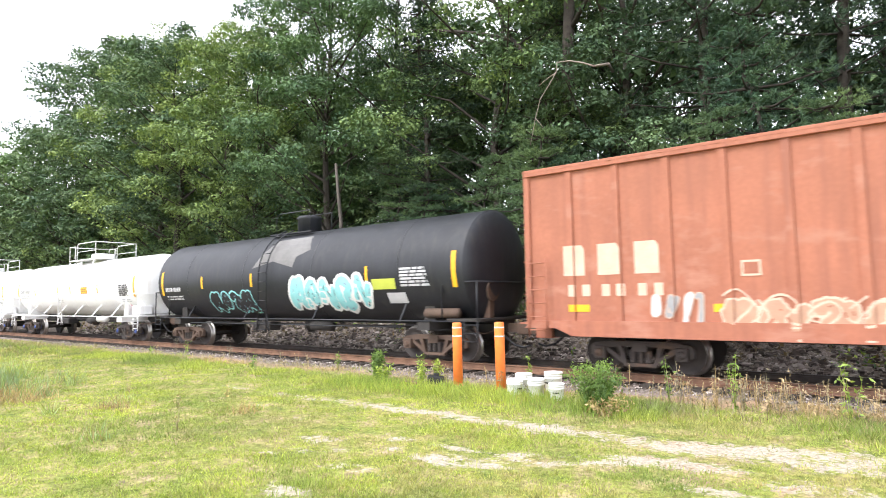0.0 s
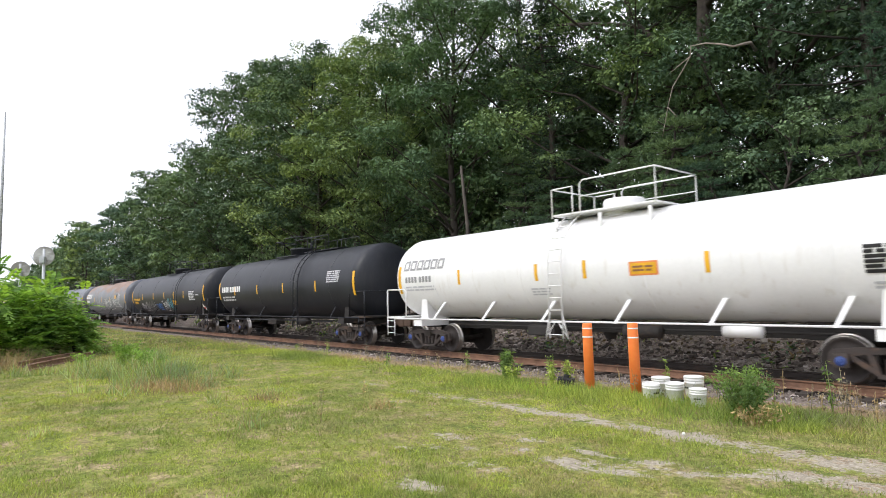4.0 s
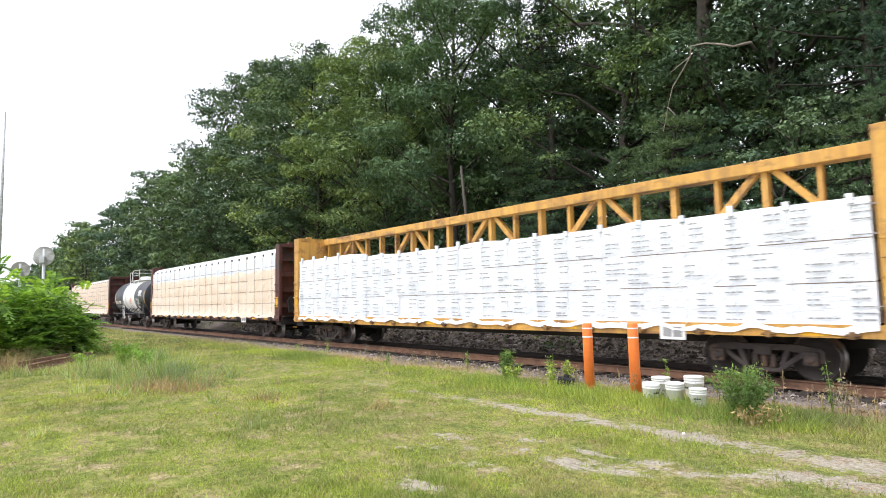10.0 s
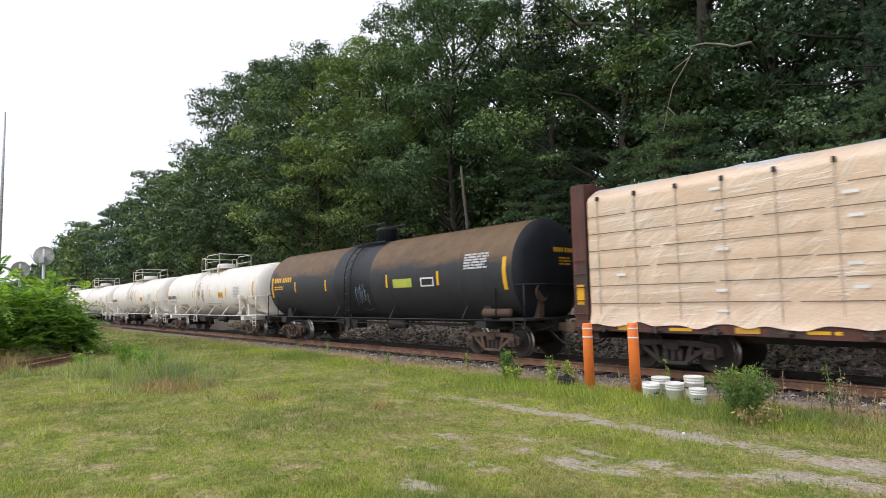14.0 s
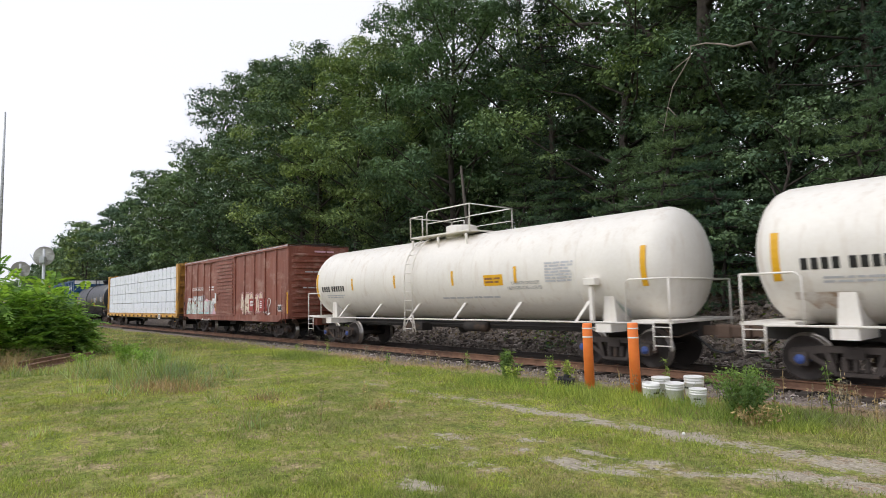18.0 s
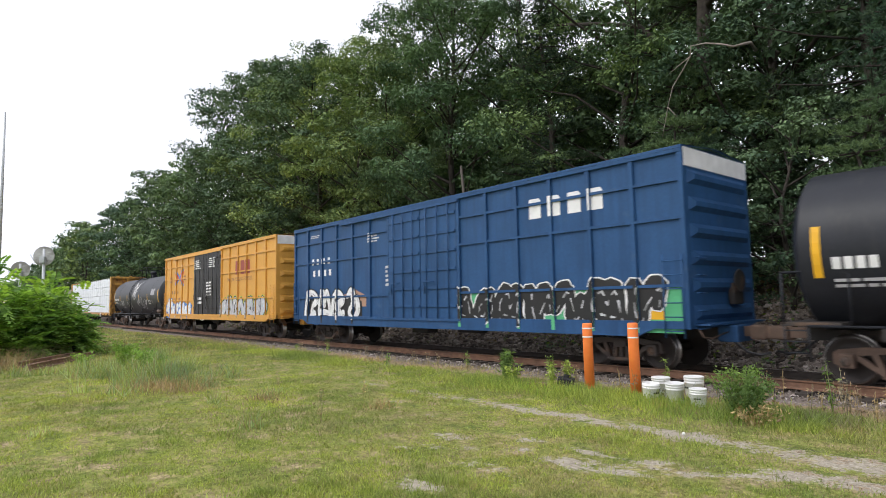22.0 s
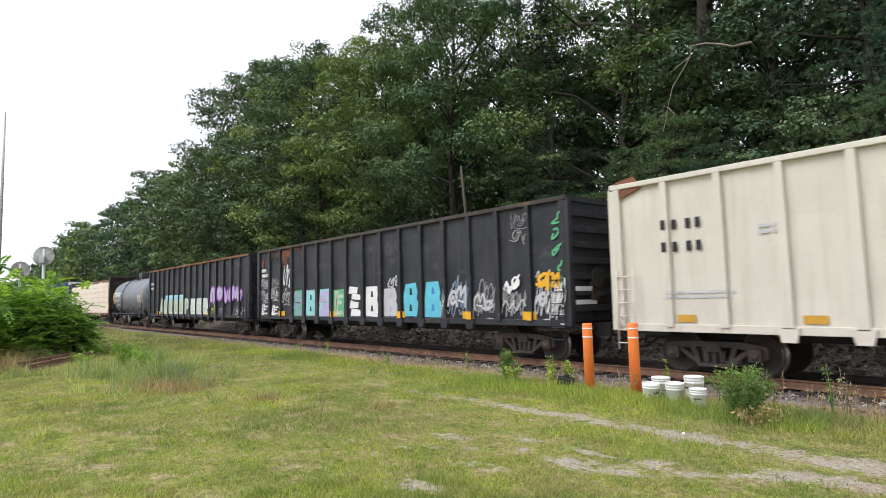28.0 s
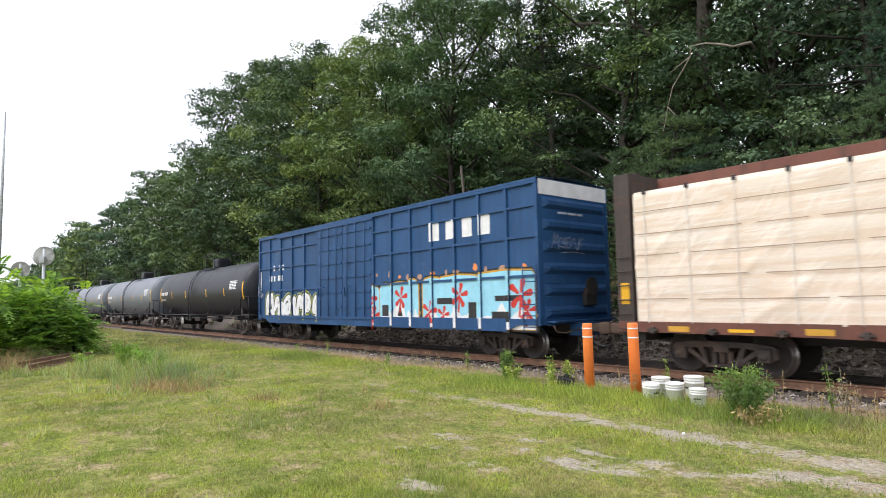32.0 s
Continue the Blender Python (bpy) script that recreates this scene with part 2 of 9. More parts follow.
def lathe(bm, profile, axis, at, seg=24, index_of=None):
    """profile: (along, radius) pairs; axis 'x', 'y' or 'z' through at."""
    i0 = "xyz".index(axis)
    e = [Vector((0, 0, 0)) for _ in range(3)]
    e[0][i0], e[1][(i0 + 1) % 3], e[2][(i0 + 2) % 3] = 1, 1, 1
    at = Vector(at)
    rings = [ring(bm, at + e[0] * a, e[1], e[2], max(r, 0.0005), seg) for a, r in profile]
    for k, (a, b2) in enumerate(zip(rings, rings[1:])):
        for i in range(seg):
            f = bm.faces.new((a[i], a[(i + 1) % seg], b2[(i + 1) % seg], b2[i]))
            f.smooth = True
            if index_of:
                f.material_index = index_of(k)
    bm.faces.new(rings[0][::-1])
    bm.faces.new(rings[-1])


def plate(bm, pts, y0, y1, index=0):
    """A flat outline in x and z, given depth from y0 to y1."""
    a = [bm.verts.new((x, y0, z)) for x, z in pts]
    b2 = [bm.verts.new((x, y1, z)) for x, z in pts]
    bm.faces.new(a).material_index = index
    bm.faces.new(b2[::-1]).material_index = index
    for i in range(len(pts)):
        j = (i + 1) % len(pts)
        bm.faces.new((a[j], a[i], b2[i], b2[j])).material_index = index


# ---- ground ----
LOW = -0.05          # running top of the rails
RND = np.random.default_rng(7)
BARE = ((-5.97, 5.14, .35, .2), (-5.42, 4.93, .3, .15), (-5.3, 5.71, .35, .15), (-4.58, 4.4, .4, .16), (-4.05, 5.13, .5, .2),
        (-3.28, 5.68, .45, .25), (-2.92, 5.77, .3, .25), (-2.58, 5.99, .3, .25), (-3.54, 5.27, .4, .16), (-4.57, 3.5, .22, .12),
        (-4.19, 5.71, .4, .14), (-2.33, 6.25, .4, .2), (-1.7, 6.4, .7, .22), (-1.2, 5.6, .5, .2), (-0.5, 6.2, .8, .3),
        (-5.75, 4.6, .25, .1), (-5.9, 4.35, .22, .1), (-4.9, 5.3, .28, .1), (-4.6, 3.55, .4, .14), (-3.9, 5.4, .3, .12), (-7.4, 5.9, .3, .1), (-8.6, 6.2, .4, .1))


def smooth01(a, b, v):
    k = np.clip((v - a) / (b - a), 0, 1)
    return k * k * (3 - 2 * k)


def wob(x, y, f, ph=0.0):
    return np.sin(x * f + 1.3 * ph + 2.1 * np.sin(y * f * 0.7 + ph)) * np.sin(y * f * 1.1 + ph + 1.7 * np.sin(x * f * 0.6))


def ground_z(x, y):
    z = -0.06 + 0.03 * wob(x, y, 0.5) + 0.012 * wob(x, y, 2.6, 1)
    z = z + (-0.3 - z) * smooth01(D - 3.3, D - 2.4, y)
    rise = smooth01(D + 2.3, D + 8.0, y) * (3.2 + 0.5 * wob(x, y, 0.11, 2)) + 0.16 * wob(x, y, 0.9, 3) * smooth01(D + 2.3, D + 4, y)
    return z + rise + 0.03 * np.clip(y - D - 9, 0, 60)


def bare_mask(x, y):
    b = np.zeros_like(x)
    for cx, cy, rx, ry in BARE:
        q = ((x - cx) / rx) ** 2 + ((y - cy) / ry) ** 2
        b = np.maximum(b, np.clip(0.95 - 0.5 * q, 0, 1))
    mid = 7.16 + 0.06 * np.sin(x * 0.9) + 0.35 * smooth01(-2.5, 0, x) - 0.03 * np.clip(-9 - x, 0, 30)
    half = 0.2 + 0.12 * smooth01(-7, -3, x) + 0.25 * smooth01(-3, 0, x)
    path = np.clip(0.9 - 0.5 * ((y - mid) / half) ** 2, 0, 1) * smooth01(-15, -7, x)
    return np.maximum(b * (0.68 + 0.4 * wob(x, y, 5.5)), path * (0.72 + 0.3 * wob(x, y, 2.7, 2)))


def dry_mask(x, y):
    return smooth01(9.3, 10.3, y) * (1 - smooth01(11.2, 12.0, y)) * (0.85 + 0.4 * wob(x, y, 1.1, 4)) + 0.55 * np.clip(wob(x, y, 0.55, 5) - 0.45, 0, 1)


def make_ground():
    def spread(lo, a, b2, hi, step):
        mid = np.arange(a, b2, step)
        left, right = [], []
        s, p = step, a
        while p > lo:
            s *= 1.35
            p -= s
            left.append(p)
        s, p = step, mid[-1]
        while p < hi:
            s *= 1.35
            p += s
            right.append(p)
        return np.array(left[::-1] + list(mid) + right)
    xs, ys = spread(-2500, -27, 2, 2000, 0.15), spread(-800, 0, 22.0, 2500, 0.15)
    gx, gy = np.meshgrid(xs, ys)
    verts = np.stack([gx, gy, ground_z(gx, gy)], -1).reshape(-1, 3)
    nx, ny = len(xs), len(ys)
    i = np.arange(nx * ny).reshape(ny, nx)
    faces = np.stack([i[:-1, :-1], i[:-1, 1:], i[1:, 1:], i[1:, :-1]], -1).reshape(-1, 4)
    me = mesh_of("ground", verts, faces, [MAT["ground"]], True)
    x, y = verts[:, 0].astype(float), verts[:, 1].astype(float)
    for key, val in (("bare", bare_mask(x, y)), ("dry", dry_mask(x, y)), ("gravel", smooth01(9.9, 10.9, y + 0.25 * wob(x, y, 0.8)) * (1 - smooth01(D + 6, D + 8, y))),
                     ("wood_floor", smooth01(D + 3.6, D + 7.5, y + 0.8 * wob(x, y, 0.7, 6)))):
        at = me.attributes.new(key, "FLOAT", "POINT")
        at.data.foreach_set("value", np.clip(val, 0, 1).astype(np.float32))
    tagged(new("ground", me), "grassy ground with sandy bare patches and gravel beside the track", "ground", kind="structure")


make_ground()


def rocks(name, label, n, area, size, seed, sink=0.3, mat="rock"):
    """Many broken stones in one mesh."""
    r = np.random.default_rng(seed)
    x = r.uniform(area[0], area[1], n)
    y = r.uniform(area[2], area[3], n)
    ico = bmesh.new()
    bmesh.ops.create_cube(ico, size=1.5) if mat == "rock" else bmesh.ops.create_uvsphere(ico, u_segments=4, v_segments=2, radius=1.0)
    bmesh.ops.triangulate(ico, faces=ico.faces[:])
    bv = np.array([v.co[:] for v in ico.verts])
    bf = np.array([[v.index for v in f.verts] for f in ico.faces])
    ico.free()
    k = len(bv)
    s = size[0] + (size[1] - size[0]) * r.random(n) ** 2.2
    sc = np.stack([s * r.uniform(.7, 1.5, n), s * r.uniform(.6, 1.2, n), s * r.uniform(.35, .8, n)], 1)
    jig = 1 + r.uniform(-.4, .4, (n, k, 3))
    a = r.uniform(0, 6.28, n)
    tilt = r.uniform(-.6, .6, n)
    p = bv[None] * jig * sc[:, None]
    ca, sa, ct, st = np.cos(a)[:, None], np.sin(a)[:, None], np.cos(tilt)[:, None], np.sin(tilt)[:, None]
    px, pz = p[..., 0] * ct - p[..., 2] * st, p[..., 0] * st + p[..., 2] * ct
    qx, qy = px * ca - p[..., 1] * sa, px * sa + p[..., 1] * ca
    base = area[4] if len(area) > 4 else ground_z(x, y)
    v = np.stack([qx + x[:, None], qy + y[:, None], pz + (base + s * sink)[:, None]], -1).reshape(-1, 3)
    f = (bf[None] + (np.arange(n) * k)[:, None, None]).reshape(-1, 3)
    tagged(new(name, mesh_of(name, v, f, [MAT[mat]])), label, "stones", kind="stuff")


rocks("rock_bank", "dark broken rocks heaped on the bank behind the track", 16000, (-44, 4, D + 1.9, D + 5.4), (0.022, 0.115), 3, .05)
rocks("ballast_stones", "grey crushed stone ballast between and beside the rails", 26000, (-36, 3, D - 3.6, D + 2.4, -0.29), (0.018, 0.045), 4, 0.6, "ballast")


# ---- track ----
RAIL = [(-.07, -.18), (.07, -.18), (.07, -.165), (.012, -.14), (.012, -.045), (.036, -.032), (.036, -.004), (.03, 0), (-.03, 0), (-.036, -.004), (-.036, -.032), (-.012, -.045), (-.012, -.14), (-.07, -.165)]


def long_rail(name, x0, x1, y, label, mat):
    bm = bmesh.new()
    a = [bm.verts.new((x0, y + p, z + LOW)) for p, z in RAIL]
    b2 = [bm.verts.new((x1, y + p, z + LOW)) for p, z in RAIL]
    for i in range(len(RAIL)):
        j = (i + 1) % len(RAIL)
        bm.faces.new((a[i], a[j], b2[j], b2[i])).material_index = 1 if i == 7 else 0
    bm.faces.new(a)
    bm.faces.new(b2)
    return tagged(new(name, finish(name, bm, [MAT[mat], MAT["rail_top"]])), label, "rail", kind="structure")


long_rail("rail", -1500, 400, D - 0.7535, "orange-rusted steel rail with a worn running top", "rail_rust")
long_rail("rail", -1500, 400, D + 0.7535, "steel rail coloured dark for oil and the train's shade, with a worn running top", "shaded_rail")
tie_bm = bmesh.new()
soft_box(tie_bm, -.11, .11, -1.3, 1.3, -.36, -.182, .012)
tie_me = finish("tie", tie_bm, MAT["tie_wood"])
spike_bm = bmesh.new()
for yy in (-.7535, .7535):
    box(spike_bm, -.09, .09, yy - .17, yy + .17, -.19, -.172)
    for q in (-.09, .09):
        box(spike_bm, -.02, .02, yy + q - .012, yy + q + .012, -.175, -.155)
spike_me = finish("tie_plate", spike_bm, MAT["rail_rust"])
bed = tagged(new("sleepers"), "dark wooden sleepers with rusty tie plates under the rails", "sleepers", kind="structure")
for k in range(120):
    x = 3 - k * 0.53
    t = child("tie", tie_me, bed, at=pose(x, D + RND.uniform(-.03, .03), LOW, 0, 0, RND.uniform(-1, 1)))
    child("tie_plate", spike_me, t)


# ---- trees ----
def leaf_cloud(pos, size, r, out=None, slim=0.55, three=False):
    """Folded four-cornered or plain three-cornered leaves at the given places, turned outwards where out is given."""
    n = len(pos)
    d = r.normal(size=(n, 3))
    d[:, 2] -= 0.45
    if out is None:
        nrm = r.normal(size=(n, 3)) * 0.7 + np.array([0, 0, 1.0])
    else:
        nrm = out + r.normal(size=(n, 3)) * 0.36 + np.array([0, 0, 0.3])
    nrm /= np.linalg.norm(nrm, axis=1)[:, None]
    d -= nrm * np.sum(d * nrm, axis=1)[:, None]
    d /= np.linalg.norm(d, axis=1)[:, None] + 1e-9
    s = np.cross(nrm, d)
    ln = (size * r.uniform(0.6, 1.4, n))[:, None]
    w = ln * slim * 0.5
    mid = pos + d * ln * 0.45
    if three:
        v = np.stack([pos, mid + d * ln * .1 + s * w * 1.2, pos + d * ln * .9 - s * w * .8 - nrm * ln * 0.1], 1).reshape(-1, 3)
        return v, np.arange(n * 3).reshape(n, 3)
    v = np.stack([pos, mid + s * w - nrm * ln * 0.1, pos + d * ln - nrm * ln * 0.08, mid - s * w - nrm * ln * 0.1], 1).reshape(-1, 3)
    return v, np.arange(n * 4).reshape(n, 4)


def tree_meshes(seed, height, spread, base, leaves, size, kind):
    """Trunk with limbs, and a crown of leaf clumps round the limbs' ends. z from the tree's foot."""
    r = np.random.default_rng(seed)
    bm = bmesh.new()
    top = height * (0.9 if kind != "pine" else 0.98)
    path = [(0.3 * math.sin(seed + k) * k / 5, 0.3 * math.cos(seed * 1.7 + k) * k / 5, top * k / 8 - 0.3) for k in range(9)]
    tube(bm, path, 0.014 * height, 8, 0.03)

    def trunk_at(z):
        k = min(7.99, max(0, (z + 0.3) / top * 8))
        a, b2 = Vector(path[int(k)]), Vector(path[int(k) + 1])
        return a.lerp(b2, k - int(k))
    centres, radii = [], []
    if kind == "pine":
        z = base
        while z < height * 0.97:
            frac = (z - base) / (height - base)
            reach = spread * (1.05 - 0.8 * frac) * r.uniform(0.75, 1.15)
            a0 = r.uniform(0, 6.28)
            for k in range(5):
                a = a0 + k * 1.257 + r.uniform(-.3, .3)
                ln = reach * r.uniform(0.6, 1.1)
                p0 = trunk_at(z)
                e = p0 + Vector((math.cos(a) * ln, math.sin(a) * ln, ln * r.uniform(-.12, .15)))
                tube(bm, [p0, p0.lerp(e, .5) + Vector((0, 0, -.1)), e], 0.05, 4, 0.012, caps=False)
                for q in np.arange(0.35, 1.05, 0.22):
                    for side in (-1, 0, 1):
                        off = Vector((-math.sin(a), math.cos(a), 0)) * side * (1.15 - q) * ln * 0.38
                        centres.append(p0.lerp(e, q) + off)
                        radii.append((.5 if height > 8 else .34) * r.uniform(.75, 1.25))
            z += r.uniform(0.95, 1.4) * (1 if height > 8 else .55)
    else:
        n_limb = int(14 + height * .75)
        for k in range(n_limb):
            frac = (k + r.random() * .9) / n_limb
            z = base + (height * 0.95 - base) * frac
            prof = max(.2, math.sin(math.pi * (0.2 + 0.74 * frac)) ** 0.6)
            ln = spread * prof * r.uniform(0.55, 1.12)
            a = k * 2.4 + r.uniform(-.5, .5)
            p0 = trunk_at(max(z - ln * 0.6, base * 0.6))
            e = Vector((p0.x + math.cos(a) * ln, p0.y + math.sin(a) * ln, z))
            bend = p0.lerp(e, .5) + Vector((r.uniform(-.4, .4), r.uniform(-.4, .4), r.uniform(-.2, .5)))
            tube(bm, [p0, bend, e], 0.025 + 0.014 * ln, 5, 0.02, caps=False)
            # a domed mass of leaves at the limb's end, with smaller tufts on its outer side
            lobe = spread * r.uniform(.15, .25)
            centres.append(e.copy())
            radii.append(lobe)
            for _ in range(5):
                o = Vector(r.normal(size=3))
                o.z = abs(o.z) * .9 - .3
                o += Vector((math.cos(a), math.sin(a), 0)) * .6
                o.normalize()
                centres.append(e + Vector((o.x * lobe * 1.35, o.y * lobe * 1.35, o.z * lobe)))
                radii.append(spread * r.uniform(.06, .105))
            centres.append(p0.lerp(e, .6) + Vector(r.normal(size=3)) * .3)
            radii.append(spread * .1)
        for _ in range(12):
            centres.append(trunk_at(top) + Vector(r.normal(size=3)) * .16 * spread + Vector((0, 0, height * .03)))
            radii.append(spread * r.uniform(.07, .14))
    c = np.array([p[:] for p in centres])
    rad = np.array(radii)
    pick = r.choice(len(c), leaves, p=rad ** 2 / np.sum(rad ** 2))
    d = r.normal(size=(leaves, 3))
    d[:, 2] = np.where(r.random(leaves) < .7, np.abs(d[:, 2]), d[:, 2])
    d /= np.linalg.norm(d, axis=1)[:, None]
    flat = np.array([1.25, 1.25, 0.74 if kind != "pine" else .4])
    lump = 1 + .3 * np.sin(d[:, 0] * 4 + pick) * np.sin(d[:, 1] * 5 + pick * 1.7) + .22 * np.sin(d[:, 2] * 7 + pick * .6)
    pos = c[pick] + d * (rad[pick] * lump * (1 - .25 * r.random(leaves) ** 2))[:, None] * flat
    if kind == "pine":
        m = 14          # needles to a tuft
        tuft = pos[:leaves // m]
        grow = d[:leaves // m] * np.array([1, 1, .5]) + np.array([0, 0, .5])
        way = np.repeat(grow, m, 0) + r.normal(size=(len(tuft) * m, 3)) * .6
        way /= np.linalg.norm(way, axis=1)[:, None]
        s = np.cross(way, r.normal(size=way.shape))
        s /= np.linalg.norm(s, axis=1)[:, None]
        p0 = np.repeat(tuft, m, 0)
        ln = (size * r.uniform(.6, 1.2, len(p0)))[:, None]
        wd = size * (.08 if height > 8 else .095)
        v = np.stack([p0 + s * wd, p0 + way * ln, p0 - s * wd], 1).reshape(-1, 3)
        f = np.arange(len(p0) * 3).reshape(-1, 3)
    else:
        v, f = leaf_cloud(pos, size, r, d / flat, slim=0.72 if leaves > 12000 or height < 8 else .95, three=size > .13)
    return finish("trunk", bm, MAT["bark"]), mesh_of("crown", v, f, [MAT[{"oak": "oak_leaf", "maple": "maple_leaf", "pine": "pine_leaf" if height > 8 else "young_pine"}[kind]]])


def top_of_wood(x):
    return float(np.interp(x, [-430, -300, -220, -165, -130, -105, -85, -75, -66, -60, -51, -46, -38, -34, -30, -24, -20.5, -18.5, -16.5, -12, 0, 20], [12, 13, 14, 17.5, 19.5, 19.6, 18, 17.4, 19.3, 25, 25, 22.8, 20.2, 21, 22.3, 22.8, 21, 19.5, 21, 23.5, 24, 23]))


def plant_trees():
    kinds = {}
    for k, (kind, n, size) in enumerate((("oak", 40000, .2), ("maple", 40000, .2), ("oak", 40000, .2), ("pine", 66000, .22), ("maple", 40000, .2), ("oak", 40000, .2), ("pine", 66000, .22), ("oak", 52000, .16), ("maple", 52000, .16))):
        kinds["near", k] = kind, tree_meshes(20 + k, 20, 5.6 if kind != "pine" else 4.8, 4.6 if kind != "pine" else 1.0, n, size, kind)
    for k, kind in enumerate(("maple", "oak")):          # thinner crowns that let the sky through
        kinds["airy", k] = kind, tree_meshes(80 + k, 20, 5.8, 4.0, 27000, .22, kind)
    kinds["airy", 2] = "maple", tree_meshes(83, 20, 5.6, 4.6, 34000, .165, "maple")
    for k, kind in enumerate(("oak", "maple", "oak")):
        kinds["mid", k] = kind, tree_meshes(30 + k, 20, 5.8, 3.4, 11000, .36, kind)
        kinds["far", k] = kind, tree_meshes(40 + k, 20, 5.8, 1.2, 2700, .74, kind)
        kinds["back", k] = kind, tree_meshes(50 + k, 20, 6.2, .8, 3400, .66, kind)
        kinds["rear", k] = kind, tree_meshes(54 + k, 20, 6.2, 1.0, 10000, .42, kind)
    kinds["young", 0] = "pine", tree_meshes(64, 7.5, 2.7, .3, 33000, .16, "pine")
    kinds["young", 1] = "pine", tree_meshes(65, 7.5, 2.4, .3, 33000, .16, "pine")
    words = {"oak": "tall oak with a dense dark green crown", "maple": "tall broadleaf tree with a yellowish green crown", "pine": "tall dark pine with layered drooping boughs"}
    r = np.random.default_rng(11)

    def plant(x, y, h, key):
        kind, (trunk, crown) = kinds[key]
        s = h / 20
        t = tagged(new(kind + "_tree"), words[kind] + " behind the track", "tree", "trees behind the track")
        t.matrix_basis = Matrix.LocRotScale((x, y, float(ground_z(np.array(x), np.array(y))) - 0.1), Euler((0, 0, r.uniform(0, 6.28))), (s * r.uniform(.92, 1.1), s * r.uniform(.92, 1.1), s))
        child("trunk", trunk, t)
        child("crown", crown, t)
    # the edge of the wood nearest to the meadow, tree by tree
    for x, y, h, key in ((14, 23, 20, ("mid", 0)), (8.5, 22, 19, ("mid", 1)), (3.5, 22.5, 19, ("near", 3)), (-1.0, 23.2, 20, ("near", 6)), (-5.0, 22.3, 20.5, ("near", 3)), (-8.6, 23.5, 19, ("near", 7)),
                         (-11.2, 23.4, 17.5, ("near", 6)), (-14.0, 22.4, 18.5, ("near", 8)), (-17.6, 21.6, 16, ("near", 6)), (-20.6, 23.6, 18.6, ("airy", 2)), (-24.3, 21.4, 18.6, ("near", 8)), (-27.2, 23.4, 18.0, ("near", 7)),
                         (-31.5, 22.0, 17.0, ("near", 4)), (-36.2, 22.6, 17.6, ("near", 1)), (-41.0, 22.0, 18.6, ("near", 2)), (-46.0, 23.4, 20.6, ("airy", 0)), (-51.0, 25.4, 22.0, ("near", 2)),
                         (-56.6, 24.4, 23.6, ("near", 0)), (-63.0, 25.0, 23.4, ("airy", 1)), (-67.5, 23.8, 16.8, ("mid", 2)), (-74.0, 23.4, 17.0, ("mid", 1)), (-82.0, 23.6, 17.2, ("mid", 2)), (-90.0, 24.0, 17.8, ("mid", 0)), (-100.0, 24.2, 17.6, ("mid", 1)),
                         (-112.0, 24.4, 17.6, ("mid", 2)), (-124.0, 24.6, 18.2, ("mid", 0))):
        plant(x, y, h, key)
    x = -134.0
    while x > -430:
        plant(x, r.uniform(21, 24), (top_of_wood(x) - 3.4) * r.uniform(.9, 1.08), ("far", int(r.integers(3))))
        x -= r.uniform(4.5, 6.5) if x > -230 else r.uniform(7, 10)
    # deeper rows close the wood behind
    for y0, y1, low, high in ((25.5, 28, .62, .86), (30, 34, .6, .82)):
        x = 22.0
        while x > -130:
            plant(x, r.uniform(y0, y1), (top_of_wood(x) - 2) * r.uniform(low, high) * (.8 if -30 < x < -12 else .8 if x > -8 else .9 if x > -30 else 1), ("rear" if -48 < x < 3 else "back", int(r.integers(3))))
            x -= r.uniform(3.6, 5.2)
    # young pines and a broadleaf sapling that stand out before the tall trees
    young = {"pine": "young pine with feathery light green boughs", "oak": "broadleaf sapling with sunlit leaves"}
    sapling = tree_meshes(70, 7.5, 2.3, .8, 9000, .125, "oak")
    for kind, k, x, y, h in (("pine", 0, -10.2, 18.6, 7.2), ("pine", 1, -10.9, 20.6, 9.0), ("pine", 0, -3.2, 20.4, 9.5), ("pine", 1, -12.2, 18.9, 6.0), ("pine", 0, -8.6, 18.9, 5.6), ("pine", 1, -4.2, 18.3, 6.6), ("pine", 0, -16.4, 19.8, 5.0), ("oak", 0, -6.7, 19.0, 6.4), ("pine", 1, -1.0, 19, 6.2), ("pine", 1, -18.4, 20.2, 6.2)):
        trunk, crown = kinds["young", k][1] if kind == "pine" else sapling
        t = tagged(new("young_pine_tree" if kind == "pine" else "sapling"), young[kind] + " behind the track", "tree", "young trees on the bank")
        q = h / 7.5
        t.matrix_basis = Matrix.LocRotScale((x, y, float(ground_z(np.array(x), np.array(y))) - 0.1), Euler((0, 0, r.uniform(0, 6.28))), (q, q, q))
        tagged(child("trunk", trunk, t), kind="" if kind == "pine" else "stuff")
        child("crown", crown, t)
    # understory on the bank
    shrub = {k: tree_meshes(60 + k, 5.5, 2.8, .2, n, size, kind) for k, (kind, n, size) in enumerate((("oak", 5600, .145), ("maple", 5600, .145), ("pine", 7000, .21), ("oak", 2600, .2), ("maple", 2600, .2)))}
    x = 14.0
    while x > -120:
        k = int(r.choice([2, 2] if x > -20 else [0, 0] if x > -40 else [0, 1] if x > -45 else [3, 4]))
        t = tagged(new("understory_shrub"), "leafy young tree at the edge of the wood", "shrub", "shrubs at the wood's edge")
        y = r.uniform(22.0, 25.0) if x < -20 else r.uniform(20.2, 22.6)
        s = r.uniform(.65, 1.15) * (.6 if -25 < x < -17 else .62 if x > -17 else 1)
